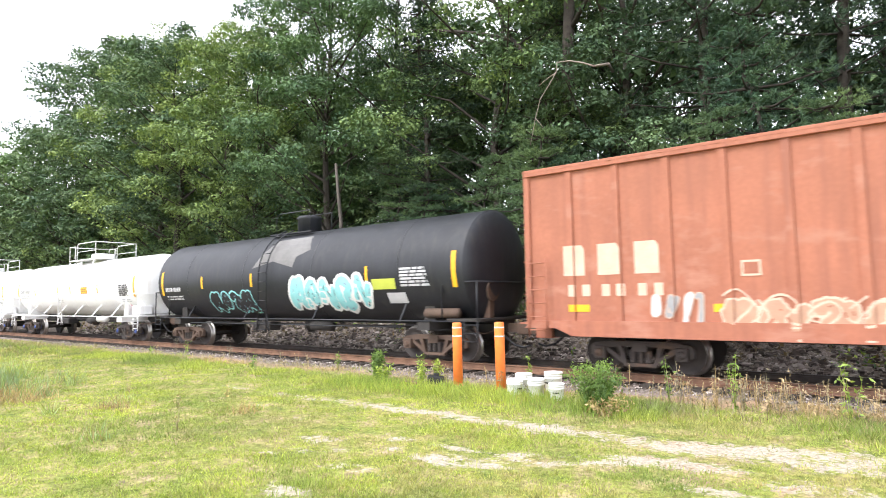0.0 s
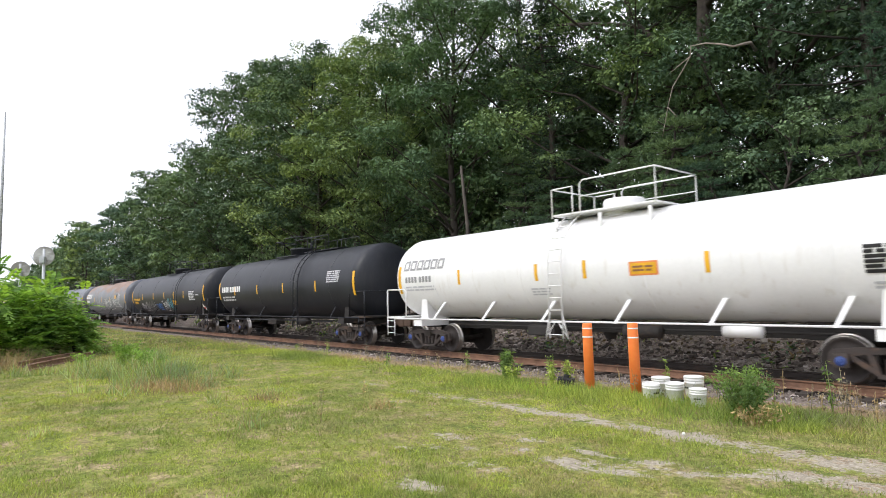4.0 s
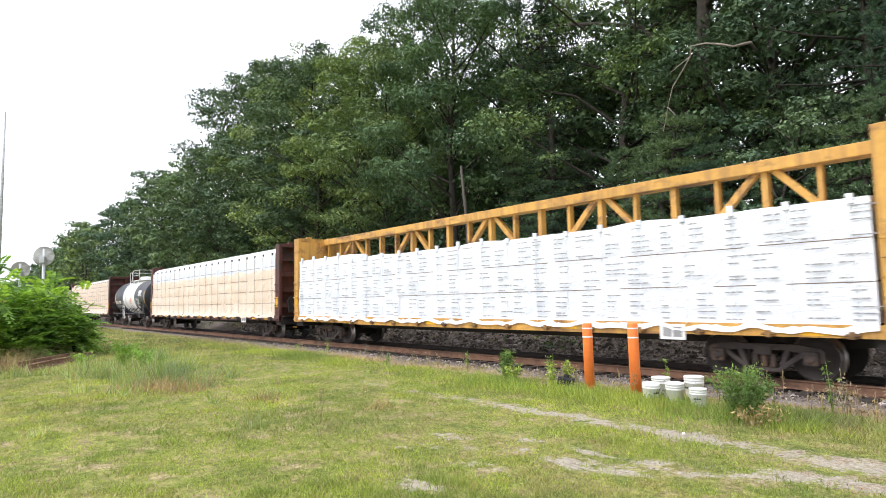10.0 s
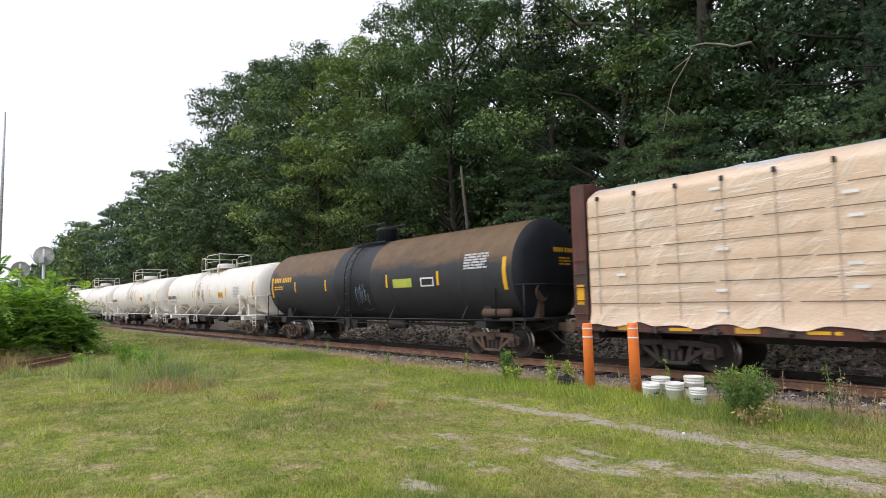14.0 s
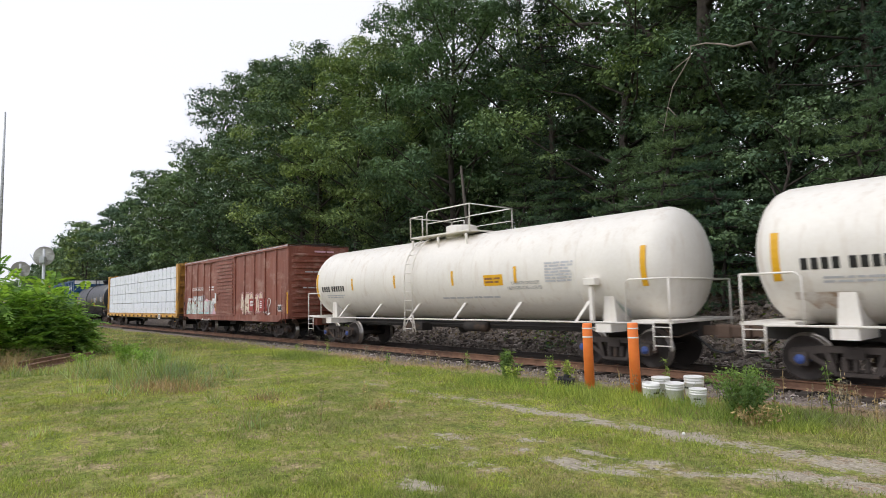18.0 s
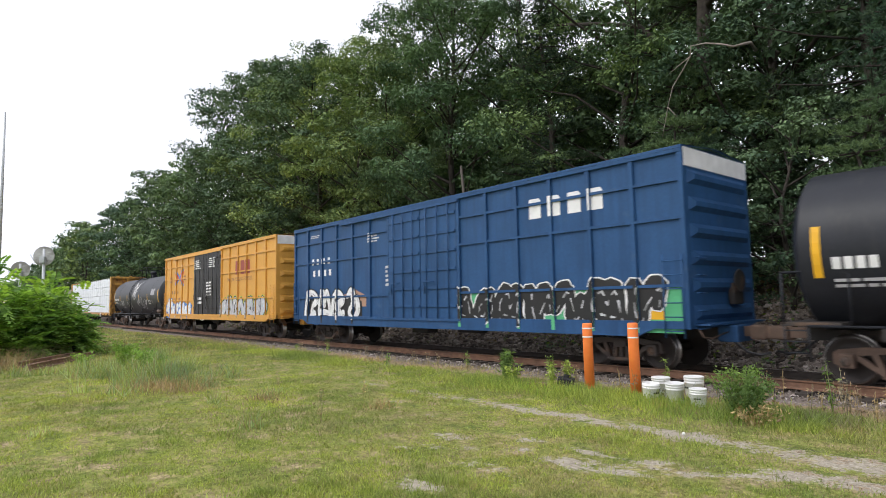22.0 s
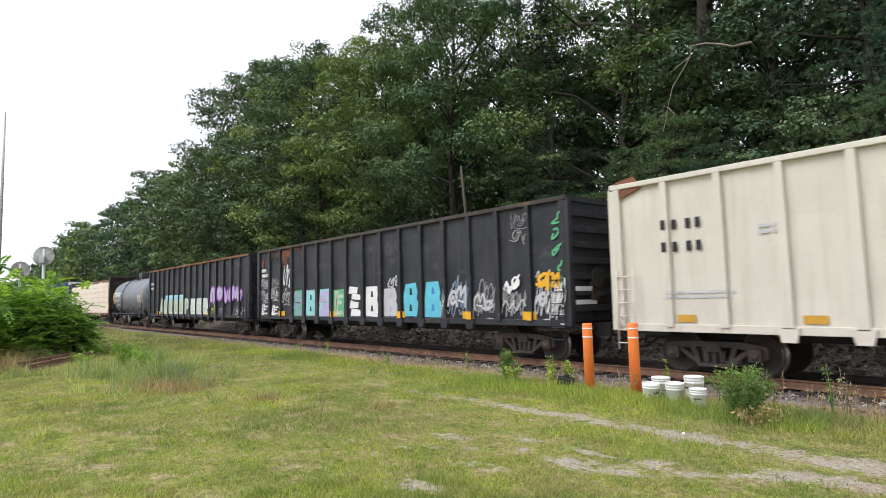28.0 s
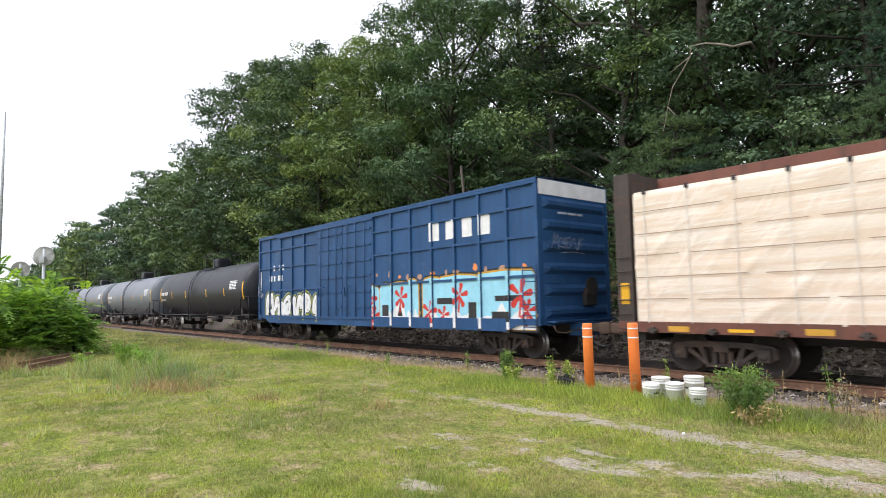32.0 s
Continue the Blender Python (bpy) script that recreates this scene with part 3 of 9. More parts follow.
        t.matrix_basis = Matrix.LocRotScale((x, y, float(ground_z(np.array(x), np.array(y))) - 0.1), Euler((0, 0, r.uniform(0, 6.28))), (s, s, s))
        child("trunk", shrub[k][0], t)
        child("crown", shrub[k][1], t)
        x -= r.uniform(2.1, 3.1) if x < 0 else 3.6
    # the bare grey trunk and the dead bough that stand out
    t = tagged(new("bare_trunk_tree"), "slender pale grey trunk bare of leaves at the wood's edge", "tree")
    bm = bmesh.new()
    tube(bm, [(-19.7, 18.2, .6), (-19.75, 18.2, 5.1), (-19.95, 18.2, 6.6), (-20.2, 18.3, 7.9)], 0.1, 8, 0.06)
    part("trunk", bm, MAT["pale_bark"], t)
    t = tagged(new("dead_bough"), "bare pale dead bough hanging before the pines", "branch")
    bm = bmesh.new()
    tube(bm, [(-6.74, 16.2, 8.4), (-7.09, 16.2, 8.59), (-7.5, 16.2, 8.76), (-7.93, 16.2, 8.82), (-7.96, 16.2, 8.52), (-8.21, 16.2, 8.19), (-8.54, 16.2, 7.79), (-8.72, 16.2, 7.23), (-8.82, 16.2, 6.83), (-8.94, 16.2, 6.38)], 0.025, 6, 0.009)
    tube(bm, [(-7.96, 16.2, 8.52), (-8.36, 16.2, 8.35), (-8.61, 16.2, 8.22)], 0.018, 5, 0.007)
    tube(bm, [(-8.72, 16.2, 7.23), (-8.53, 16.2, 6.98), (-8.44, 16.2, 6.86)], 0.012, 5, 0.005)
    tube(bm, [(-6.74, 16.2, 8.4), (-7.2, 18.5, 9.3), (-8.2, 21.5, 10.2)], 0.03, 6, 0.07)
    part("branch", bm, MAT["dead_wood"], t)
    t = tagged(new("leaning_oak_limb"), "dark crooked oak limb reaching out over the pines", "branch")
    bm = bmesh.new()
    tube(bm, [(-10.3, 22, 2.5), (-10.3, 22, 10.6), (-10.16, 22, 13.0), (-10.0, 22.3, 18)], .3, 9, .2)
    tube(bm, [(-10.25, 22, 10.0), (-11.2, 21.2, 11.0), (-12.36, 21, 12.5), (-14.2, 21, 13.3), (-16.46, 21, 14.1)], .16, 8, .05)
    tube(bm, [(-12.36, 21, 12.5), (-13.0, 20.6, 14.5), (-13.2, 20.4, 16)], .1, 7, .04)
    tube(bm, [(-10.1, 22, 12.6), (-8.9, 21.4, 13.6), (-7.0, 21, 14.0)], .12, 7, .04)
    part("limb", bm, MAT["bark"], t)


plant_trees()


# ---- grass and weeds ----
def blades(n, pos, height, width, r, lean=0.35):
    """Three-cornered blades leaning each its own way."""
    a = r.uniform(0, 6.28, n)
    la = r.uniform(0, 6.28, n)
    l = r.uniform(0.05, lean, n) * height
    w = np.stack([np.cos(a), np.sin(a), np.zeros(n)], 1) * (width * 0.5)[:, None]
    tip = pos + np.stack([np.cos(la) * l, np.sin(la) * l, height], 1)
    v = np.stack([pos - w, pos + w, tip], 1).reshape(-1, 3)
    return v, np.arange(n * 3).reshape(n, 3)


def make_grass():
    r = np.random.default_rng(5)
    n = 66000
    d = 2.0 + 27 * r.random(n) ** 1.45
    a = np.radians(r.uniform(-1, 93, n))
    x, y = -np.sin(a) * d, np.cos(a) * d
    keep = (y < 11.3) & (y > -0.6)
    keep &= r.random(n) > np.clip(bare_mask(x, y) * 1.5, 0, .96)
    keep &= r.random(n) > 0.9 * smooth01(9.4, 10.4, y)
    keep &= r.random(n) < 0.66 + 0.3 * wob(x, y, 1.4, 7) + 0.38 * wob(x, y, 5.3, 2)
    # thinner growth all round the spot where one stands
    k = 7000
    a, q = r.uniform(0, 6.283, k), 1 + 17 * r.random(k) ** .6
    ox, oy = np.cos(a) * q, np.sin(a) * q
    out = ((oy < -0.6) | (ox > 0)) & (oy < 9.6)
    cx, cy, d = np.concatenate([x[keep], ox[out]]), np.concatenate([y[keep], oy[out]]), np.concatenate([d[keep], q[out] + 6])
    m = 14
    tone = 0.5 + 0.4 * wob(cx, cy, .75, 9) + .3 * wob(cx, cy, 3.1, 4) + r.normal(0, .3, len(cx))
    dry = dry_mask(cx, cy) + .25 * wob(cx, cy, 2.3, 8) + r.normal(0, .22, len(cx))
    kind = np.where(dry > .5, 3, np.where(tone > .8, 0, np.where(tone > .3, 1, 2)))
    lush = smooth01(7.9, 8.5, cy) * (1 - smooth01(9.0, 9.7, cy)) * np.clip(.45 + .6 * wob(cx, cy, 1.3, 6), 0, 1)
    tall = 0.018 + 0.03 * r.random(len(cx)) + 0.055 * np.clip(wob(cx, cy, 0.8, 3), 0, 1) * r.random(len(cx)) + 0.03 * np.clip(wob(cx, cy, 4.2, 5), 0, 1) + 0.2 * lush * r.random(len(cx)) + .03 * smooth01(8.2, 9, cy) * r.random(len(cx))
    tall *= 1 - .3 * (1 - smooth01(7.6, 8.4, cy))
    kind = np.where((lush > .5) & (kind > 1), 1, kind)
    wide = 0.03 + 0.005 * d
    rep = lambda q: np.repeat(q, m)
    x = rep(cx) + r.normal(size=len(cx) * m) * rep(wide)
    y = rep(cy) + r.normal(size=len(cx) * m) * rep(wide)
    n = len(x)
    v, f = blades(n, np.stack([x, y, ground_z(x, y) - .005], 1), rep(tall) * r.uniform(.5, 1.4, n), rep(0.005 + 0.0009 * d), r, 1.3)
    tagged(new("grass", mesh_of("grass", v, f, [MAT["lime_blade"], MAT["grass_blade"], MAT["olive_blade"], MAT["dry_grass"]], False, rep(kind))), "short patchy green grass with dry yellow tufts", "grass", kind="stuff")
    # the meadow farther down the line
    n = 9000
    x, y = r.uniform(-75, -24, n), r.uniform(2.5, 10.2, n)
    keep = r.random(n) < .6 + .4 * wob(x, y, .8, 3)
    x, y = x[keep], y[keep]
    m = 8
    x, y = np.repeat(x, m), np.repeat(y, m)
    x, y = x + r.normal(size=len(x)) * .2, y + r.normal(size=len(y)) * .2
    n = len(x)
    v, f = blades(n, np.stack([x, y, ground_z(x, y)], 1), r.uniform(.03, .11, n), np.full(n, .05), r, 1.2)
    tagged(new("meadow_grass", mesh_of("meadow_grass", v, f, [MAT["olive_blade"], MAT["dry_grass"], MAT["grass_blade"]], False, r.integers(0, 3, n))), "rough straw-coloured and green grass beside the line", "grass", kind="stuff")
    # tall rough grass by the old rail
    pts = []
    for cx, cy, s, k in ((-15.0, 3.9, .55, 22), (-15.6, 4.2, .8, 12), (-14.4, 3.9, .6, 8), (-14.8, 4.2, 1.2, 5), (-19.0, 1.6, .9, 4), (-12.0, 4.0, 3.0, 9), (-16.6, 4.9, .7, 7), (-13.2, 4.4, .6, 4), (-17, 3.4, .9, 9), (-18.5, 3.0, .9, 9), (-20.8, 4.9, 1.0, 10), (-22.5, 5.6, 1.0, 10)):
        pts.append(np.stack([r.normal(cx, s * .5, k), r.normal(cy, s * .5, k)], 1))
    p = np.repeat(np.concatenate(pts), 46, 0)
    lift = np.repeat(.25 + 1.1 * r.random(len(p) // 46) ** 1.6, 46)
    p += r.normal(size=p.shape) * (.06 + .1 * lift)[:, None]
    n = len(p)
    v, f = blades(n, np.stack([p[:, 0], p[:, 1], ground_z(p[:, 0], p[:, 1])], 1), (.12 + .5 * r.random(n)) * lift, np.full(n, .018), r, .95)
    tagged(new("tall_grass", mesh_of("tall_grass", v, f, [MAT["blue_grass"], MAT["grass_blade"], MAT["dry_grass"]], False, np.where(r.random(n) < .14, 2, (r.random(n) < .35).astype(int)))), "tall blue-green rough grass clumps", "grass", kind="stuff")
    # withered growth at the foot of the bush and beside the clumps
    pts = []
    for cx, cy, s, k in ((-22.0, 1.3, .9, 620), (-23.2, 2.0, 1.0, 620), (-20.4, .7, .7, 240), (-13.8, 3.7, .9, 900), (-12.9, 3.9, .6, 340), (-10.6, 4.6, .3, 120), (-8.4, 5.6, .25, 90)):
        pts.append(np.stack([r.normal(cx, s * .5, k), r.normal(cy, s * .5, k)], 1))
    p = np.concatenate(pts)
    n = len(p)
    v, f = blades(n, np.stack([p[:, 0], p[:, 1], ground_z(p[:, 0], p[:, 1])], 1), .06 + .62 * r.random(n) ** 1.6 * np.where(p[:, 0] < -16, 1.0, .42), np.full(n, .012), r, 1.3)
    tagged(new("withered_grass", mesh_of("withered_grass", v, f, [MAT["withered_blade"], MAT["dry_grass"]], False, (r.random(n) < .3).astype(int))), "withered brown grass at the foot of the bush", "grass", kind="stuff")
    # lush green verge round the posts and buckets
    p = np.stack([r.uniform(-9.2, -3.2, 9000), r.normal(8.75, .3, 9000)], 1)
    p = p[r.random(len(p)) < .35 + .5 * wob(p[:, 0], p[:, 1], 2.1, 2) + .3 * wob(p[:, 0], p[:, 1], 5.0, 1)]
    n = len(p)
    v, f = blades(n, np.stack([p[:, 0], p[:, 1], ground_z(p[:, 0], p[:, 1])], 1), .07 + .2 * r.random(n) ** 1.3, np.full(n, .011), r, .8)
    tagged(new("verge_grass", mesh_of("verge_grass", v, f, [MAT["grass_blade"], MAT["lime_blade"], MAT["bush_leaf"]], False, r.integers(0, 3, n))), "fresh green tall grass round the posts and buckets", "grass", kind="stuff")
    p = np.concatenate([np.stack([r.uniform(-34, 0, 9500), r.uniform(9.3, 11.5, 9500)], 1), np.stack([r.uniform(-3.2, 0.5, 2600), r.uniform(8.8, 10.6, 2600)], 1)])
    p = p[(r.random(len(p)) < 0.3 + 0.55 * wob(p[:, 0], p[:, 1], .9, 2))]
    n = len(p)
    v, f = blades(n, np.stack([p[:, 0], p[:, 1], ground_z(p[:, 0], p[:, 1])], 1), r.uniform(.03, .15, n), np.full(n, .014), r, .9)
    tagged(new("dry_grass", mesh_of("dry_grass", v, f, [MAT["dry_grass"]])), "dry brown grass along the ballast edge", "grass", kind="stuff")


make_grass()


def bank_litter():
    """Fallen leaves, low sprigs and dead twigs on the bank behind the track."""
    r = np.random.default_rng(15)
    n = 16000
    x, y = r.uniform(-46, 3, n), D + 3.2 + 5.2 * r.random(n)
    p = np.stack([x, y, ground_z(x, y) + .02], 1)
    v, f = leaf_cloud(p, .15, r, slim=.6)
    tagged(new("leaf_litter", mesh_of("leaf_litter", v, f, [MAT["withered_blade"], MAT["fallen_leaf"]], False, r.integers(0, 2, n))), "brown fallen leaves scattered over the bank", "leaves", kind="stuff")
    n = 2600
    x, y = r.uniform(-60, 3, n), D + 2.6 + 5.0 * r.random(n) ** .7
    keep = r.random(n) < .25 + .7 * wob(x, y, .8, 3)
    x, y = np.repeat(x[keep], 9), np.repeat(y[keep], 9)
    n = len(x)
    x, y = x + r.normal(size=n) * .11, y + r.normal(size=n) * .11
    v, f = leaf_cloud(np.stack([x, y, ground_z(x, y) + .3 * r.random(n)], 1), .13, r, slim=.55)
    tagged(new("bank_sprigs", mesh_of("bank_sprigs", v, f, [MAT["weed_leaf"], MAT["oak_leaf"]], False, r.integers(0, 2, n))), "low green sprigs growing on the rocky bank", "weeds", kind="stuff")
    bm = bmesh.new()
    for k in range(190):
        x, y = r.uniform(-34, 2), D + r.uniform(2.0, 5.2)
        a, ln = r.uniform(0, 3.14), r.uniform(.25, .9)
        pts = []
        for q in (0, .35, .7, 1):
            px, py = x + math.cos(a) * ln * q + r.normal() * .04, y + math.sin(a) * ln * q * .6
            pts.append((px, py, float(ground_z(np.array(px), np.array(py))) + .08 + .05 * math.sin(q * 3) + r.uniform(0, .05)))
        tube(bm, pts, .011, 4, .004, caps=False)
    tagged(new("dead_twigs", finish("dead_twigs", bm, MAT["dead_wood"])), "pale dead twigs lying on the rocks", "twigs", kind="stuff")


bank_litter()


def weed(x, y, h, spread, n, mat, label, stems=5, size=.07, name="weed", dry_stem=False):
    r = np.random.default_rng(int(abs(x * 131 + y * 17)))
    z = float(ground_z(np.array(x), np.array(y)))
    t = tagged(new(name), label, "weed", "weeds beside the track")
    t.matrix_basis = pose(x, y, z)
    bm = bmesh.new()
    pos = []
    for k in range(stems):
        a, e = r.uniform(0, 6.28), r.uniform(.2, 1) * spread
        top = Vector((math.cos(a) * e, math.sin(a) * e, h * r.uniform(.7, 1.05)))
        pts = [Vector((top.x * .15, top.y * .15, -.02)), Vector((top.x * .55, top.y * .55, top.z * .5)), top]
        tube(bm, pts, .004 if dry_stem else .007, 4, .002)
        for q in r.random(n // stems) ** 0.6:
            p = pts[0].lerp(pts[1], q * 2) if q < .5 else pts[1].lerp(pts[2], q * 2 - 1)
            pos.append(p + Vector(r.normal(size=3) * .03))
    tagged(part("stem", bm, MAT["dry_grass" if dry_stem else "weed_leaf"], t), kind="stuff" if stems > 8 else "")
    v, f = leaf_cloud(np.array([p[:] for p in pos]), size, r, slim=.4)
    child("leaves", mesh_of("leaves", v, f, [MAT[mat]]), t)


def plant_weeds():
    r = np.random.default_rng(9)
    weed(-3.75, 8.55, .7, .48, 2400, "weed_leaf", "low bushy green weed beside the white buckets", 44, .06, "weed_bush")
    for x, y, h, s, n in ((-19.6, 4.2, .75, .5, 520), (-18.6, 4.5, .55, .5, 420), (-17.6, 4.6, .4, .4, 260), (-20.3, 1.0, .8, .3, 300), (-21.4, .7, .9, .4, 380), (-18.6, .9, .5, .3, 220), (-20.8, 3.3, .4, .4, 220)):
        weed(x, y, h, s, n, "bush_leaf", "leafy green weed at the foot of the bush", 12, .1)
    weed(-3.5, 8.35, .24, .45, 240, "dry_grass", "withered brown weed under the green bush", 14, .07, "withered_weed", True)
    for x, y, h, s, n in ((-8.95, 9.3, .66, .16, 1000), (-8.7, 9.2, .4, .2, 260), (-8.0, 9.6, .55, .1, 120), (-7.6, 9.65, .5, .12, 160), (-7.85, 9.45, .42, .14, 140),
                          (-5.9, 10.4, .62, .05, 46), (-4.6, 9.9, .5, .06, 40), (-4.25, 9.5, .5, .06, 40), (-3.05, 9.9, .85, .1, 60),
                          (-2.05, 9.7, .8, .16, 80), (-0.6, 9.5, .8, .15, 80), (-16.5, 9.2, .6, .06, 40), (-19.0, 9.4, .5, .06, 40), (-12.9, 8.9, .4, .1, 60), (-11.2, 10.2, .45, .1, 60)):
        weed(x, y, h, s, n, "weed_leaf", "slender green weed growing in the gravel", max(2, int(n / 25)), .075)
    for k in range(110):
        weed(r.uniform(-20, .3) if k < 36 else r.uniform(-3.4, .4), r.uniform(9.3, 11.0), r.uniform(.2, .55), .09, 22, "withered_blade", "dry brown weed stalk in the gravel", 3, .06, "dry_weed", True)
    for x, y in ((-12.2, 5.6), (-11.9, 5.5), (-9.6, 5.2), (-8.1, 4.4), (-9.9, 6.3)):
        weed(x, y, .26, .05, 24, "dry_grass", "dark dry weed stalk in the grass", 3, .05, "dry_weed", True)


plant_weeds()


def sumac(x, y, h, spread, seed, n_frond=260):
    """A bush of long feathered fronds on a rounded heap of stems."""
    r = np.random.default_rng(seed)
    t = tagged(new("sumac_bush"), "bright green bush with long feathered leaves beside the track", "bush", "bushes by the crossing")
    t.matrix_basis = pose(x, y, float(ground_z(np.array(x), np.array(y))))
    bm = bmesh.new()
    for k in range(16):
        a, e = r.uniform(0, 6.28), spread * r.uniform(.15, .7)
        top = Vector((math.cos(a) * e, math.sin(a) * e, h * r.uniform(.3, .75)))
        tube(bm, [(top.x * .3, top.y * .3, -.1), (top.x * .6, top.y * .6, top.z * .6), top], .025, 5, .01)
    part("stem", bm, MAT["bark"], t)
    vs, fs, off = [], [], 0
    for k in range(n_frond):
        a, el = r.uniform(0, 6.28), math.asin(r.uniform(.02, 1))
        rr = r.uniform(.55, 1.0) * (1 + .3 * math.sin(a * 3 + seed) * math.cos(el * 4) + .16 * math.sin(a * 7 + el * 9))
        o = Vector((math.cos(a) * math.cos(el), math.sin(a) * math.cos(el), math.sin(el)))
        b0 = Vector((o.x * spread * rr, o.y * spread * rr, .12 + o.z * h * rr * .85))
        d = (Vector((o.x, o.y, .35 * o.z)) + Vector(r.normal(size=3)) * .45).normalized()
        side = d.cross(Vector((0, 0, 1))).normalized()
        ln = r.uniform(.45, .8)
        for q in range(6):
            p = b0 + d * (ln * (q + .5) / 6) - Vector((0, 0, .32 * ln * ((q + .5) / 6) ** 2))
            for sgn in (-1, 1):
                l = .24 * (1 - abs(q - 2.5) / 7)
                e = p + side * sgn * l + d * .05 - Vector((0, 0, .05))
                w = d * .06
                vs += [p[:], (p.lerp(e, .45) + w)[:], e[:], (p.lerp(e, .45) - w)[:]]
                fs.append((off, off + 1, off + 2, off + 3))
                off += 4
    child("leaves", mesh_of("leaves", vs, fs, [MAT["bush_leaf"]]), t)


sumac(-25.8, 2.55, 2.9, 1.25, 1, 520)
sumac(-27.6, 3.1, 2.9, 1.4, 2, 420)
sumac(-28.8, 1.8, 3.3, 1.8, 3, 520)
sumac(-24.9, .9, 2.9, 1.5, 4, 480)
sumac(-31.5, 3.6, 2.9, 1.5, 5, 420)
sumac(-25.6, 3.7, 1.5, .75, 6, 260)
sumac(-24.9, 2.2, 1.7, .9, 7, 260)


# ---- posts, buckets, crossing signals, scrap rail ----
def orange_post(x, y, h, lean):
    t = tagged(new("marker_post"), "round orange plastic marker post with two white reflective bands", "post", "orange posts")
    t.matrix_basis = pose(x, y, float(ground_z(np.array(x), np.array(y))), 0, lean, 0)
    bm = bmesh.new()
    lathe(bm, [(-.1, .096), (h - .03, .094), (h - .008, .088), (h, .06), (h + .001, 0.001)], "z", (0, 0, 0), 24)
    part("tube", bm, MAT["orange"], t)
    for z in (h - .1, h - .265):
        bm = bmesh.new()
        lathe(bm, [(z - .013, .0965), (z + .013, .0965)], "z", (0, 0, 0), 24)
        part("band", bm, MAT["reflective"], t, "thin white reflective band")


orange_post(-7.02, 9.55, 1.27, -.4)
orange_post(-6.06, 9.6, 1.27, -.6)


def bucket(x, y, z, turn, size, tilt=0, lid=True):
    t = tagged(new("bucket"), "scuffed white plastic bucket with ribbed rim" + (" and lid" if lid else ", open"), "bucket", "white buckets")
    t.matrix_basis = pose(x, y, z, tilt, 0, turn) @ Matrix.Diagonal((size, size, size, 1))
    bm = bmesh.new()
    prof = [(0, .128), (.01, .132), (.27, .146), (.275, .156), (.285, .156), (.29, .148), (.315, .149), (.32, .158), (.33, .158), (.335, .15), (.365, .151)]
    lathe(bm, prof + ([] if lid else [(.365, .144), (.03, .126)]), "z", (0, 0, 0), 28)
    part("pail", bm, MAT["white_plastic"], t)
    if lid:
        bm = bmesh.new()
        lathe(bm, [(.35, .158), (.375, .16), (.38, .152), (.374, .145), (.374, .001)], "z", (0, 0, 0), 28)
        part("lid", bm, MAT["white_plastic"], t)
    bm = bmesh.new()
    tube(bm, [(.155 * math.cos(a), -.155 * abs(math.sin(a)) * .5 - .06, .31 - .12 * math.sin(a)) for a in np.linspace(0, math.pi, 9)], .004, 5)
    part("handle", bm, MAT["galvanised"], t, "thin wire handle")
    bm = bmesh.new()
    for k in range(3):
        box(bm, -.06 + .045 * k, -.025 + .045 * k, -.152, -.149, .19, .215)
    part("print_mark", bm, MAT["black_plastic"], t, "small dark printed bars")


for x, y, turn, size, tilt, lid in ((-4.69, 9.17, 20, .84, 0, True), (-5.13, 9.91, -30, 1.06, 0, True), (-5.51, 9.16, 70, .92, 3, False), (-5.58, 9.62, 130, 1.0, 0, True), (-5.12, 9.25, 200, .95, -3, True)):
    bucket(x, y, -.1, turn, size, tilt, lid)


t = tagged(new("black_box"), "small black plastic box lying in the weeds", "box")
t.matrix_basis = pose(-7.6, 9.55, -.06, 0, 8, 30)
bm = bmesh.new()
soft_box(bm, -.16, .16, -.1, .1, 0, .17, .03)
soft_box(bm, -.05, .05, -.05, .05, .15, .22, .015)
part("body", bm, MAT["black_plastic"], t)
t = tagged(new("clay_slab"), "flat reddish brown plate in the weeds", "plate")
bm = bmesh.new()
soft_box(bm, -.2, .2, -.12, .12, -.06, -.01, .012)
part("body", bm, MAT["rail_rust"], t)
t.matrix_basis = pose(-8.05, 9.3, 0, 0, 0, 20)
t = tagged(new("white_pebble"), "small pale stone on the gravel path", "stone")
t.matrix_basis = pose(-3.9, 7.2, -.05)
bm = bmesh.new()
bmesh.ops.create_icosphere(bm, subdivisions=2, radius=.022)
part("body", bm, MAT["reflective"], t, smooth=True)

for k, (p, q) in enumerate((((-20.4, 1.95), (-24.3, 4.2)), ((-21.6, 1.8), (-25.2, 4.0)))):
    t = tagged(new("scrap_rail"), "length of rusted scrap rail lying in the grass", "rail", "scrap rails")
    bm = bmesh.new()
    ln = math.hypot(q[0] - p[0], q[1] - p[1])
    a = [bm.verts.new((0, u, w + .24)) for u, w in RAIL]
    b2 = [bm.verts.new((ln, u, w + .24)) for u, w in RAIL]
    for i in range(len(RAIL)):
        j = (i + 1) % len(RAIL)
        bm.faces.new((a[i], a[j], b2[j], b2[i]))
    bm.faces.new(a)
    bm.faces.new(b2)
    part("bar", bm, MAT["scrap_rust"], t)
    t.matrix_basis = pose(p[0], p[1], -.12, 0, 0, math.degrees(math.atan2(q[1] - p[1], q[0] - p[0])))


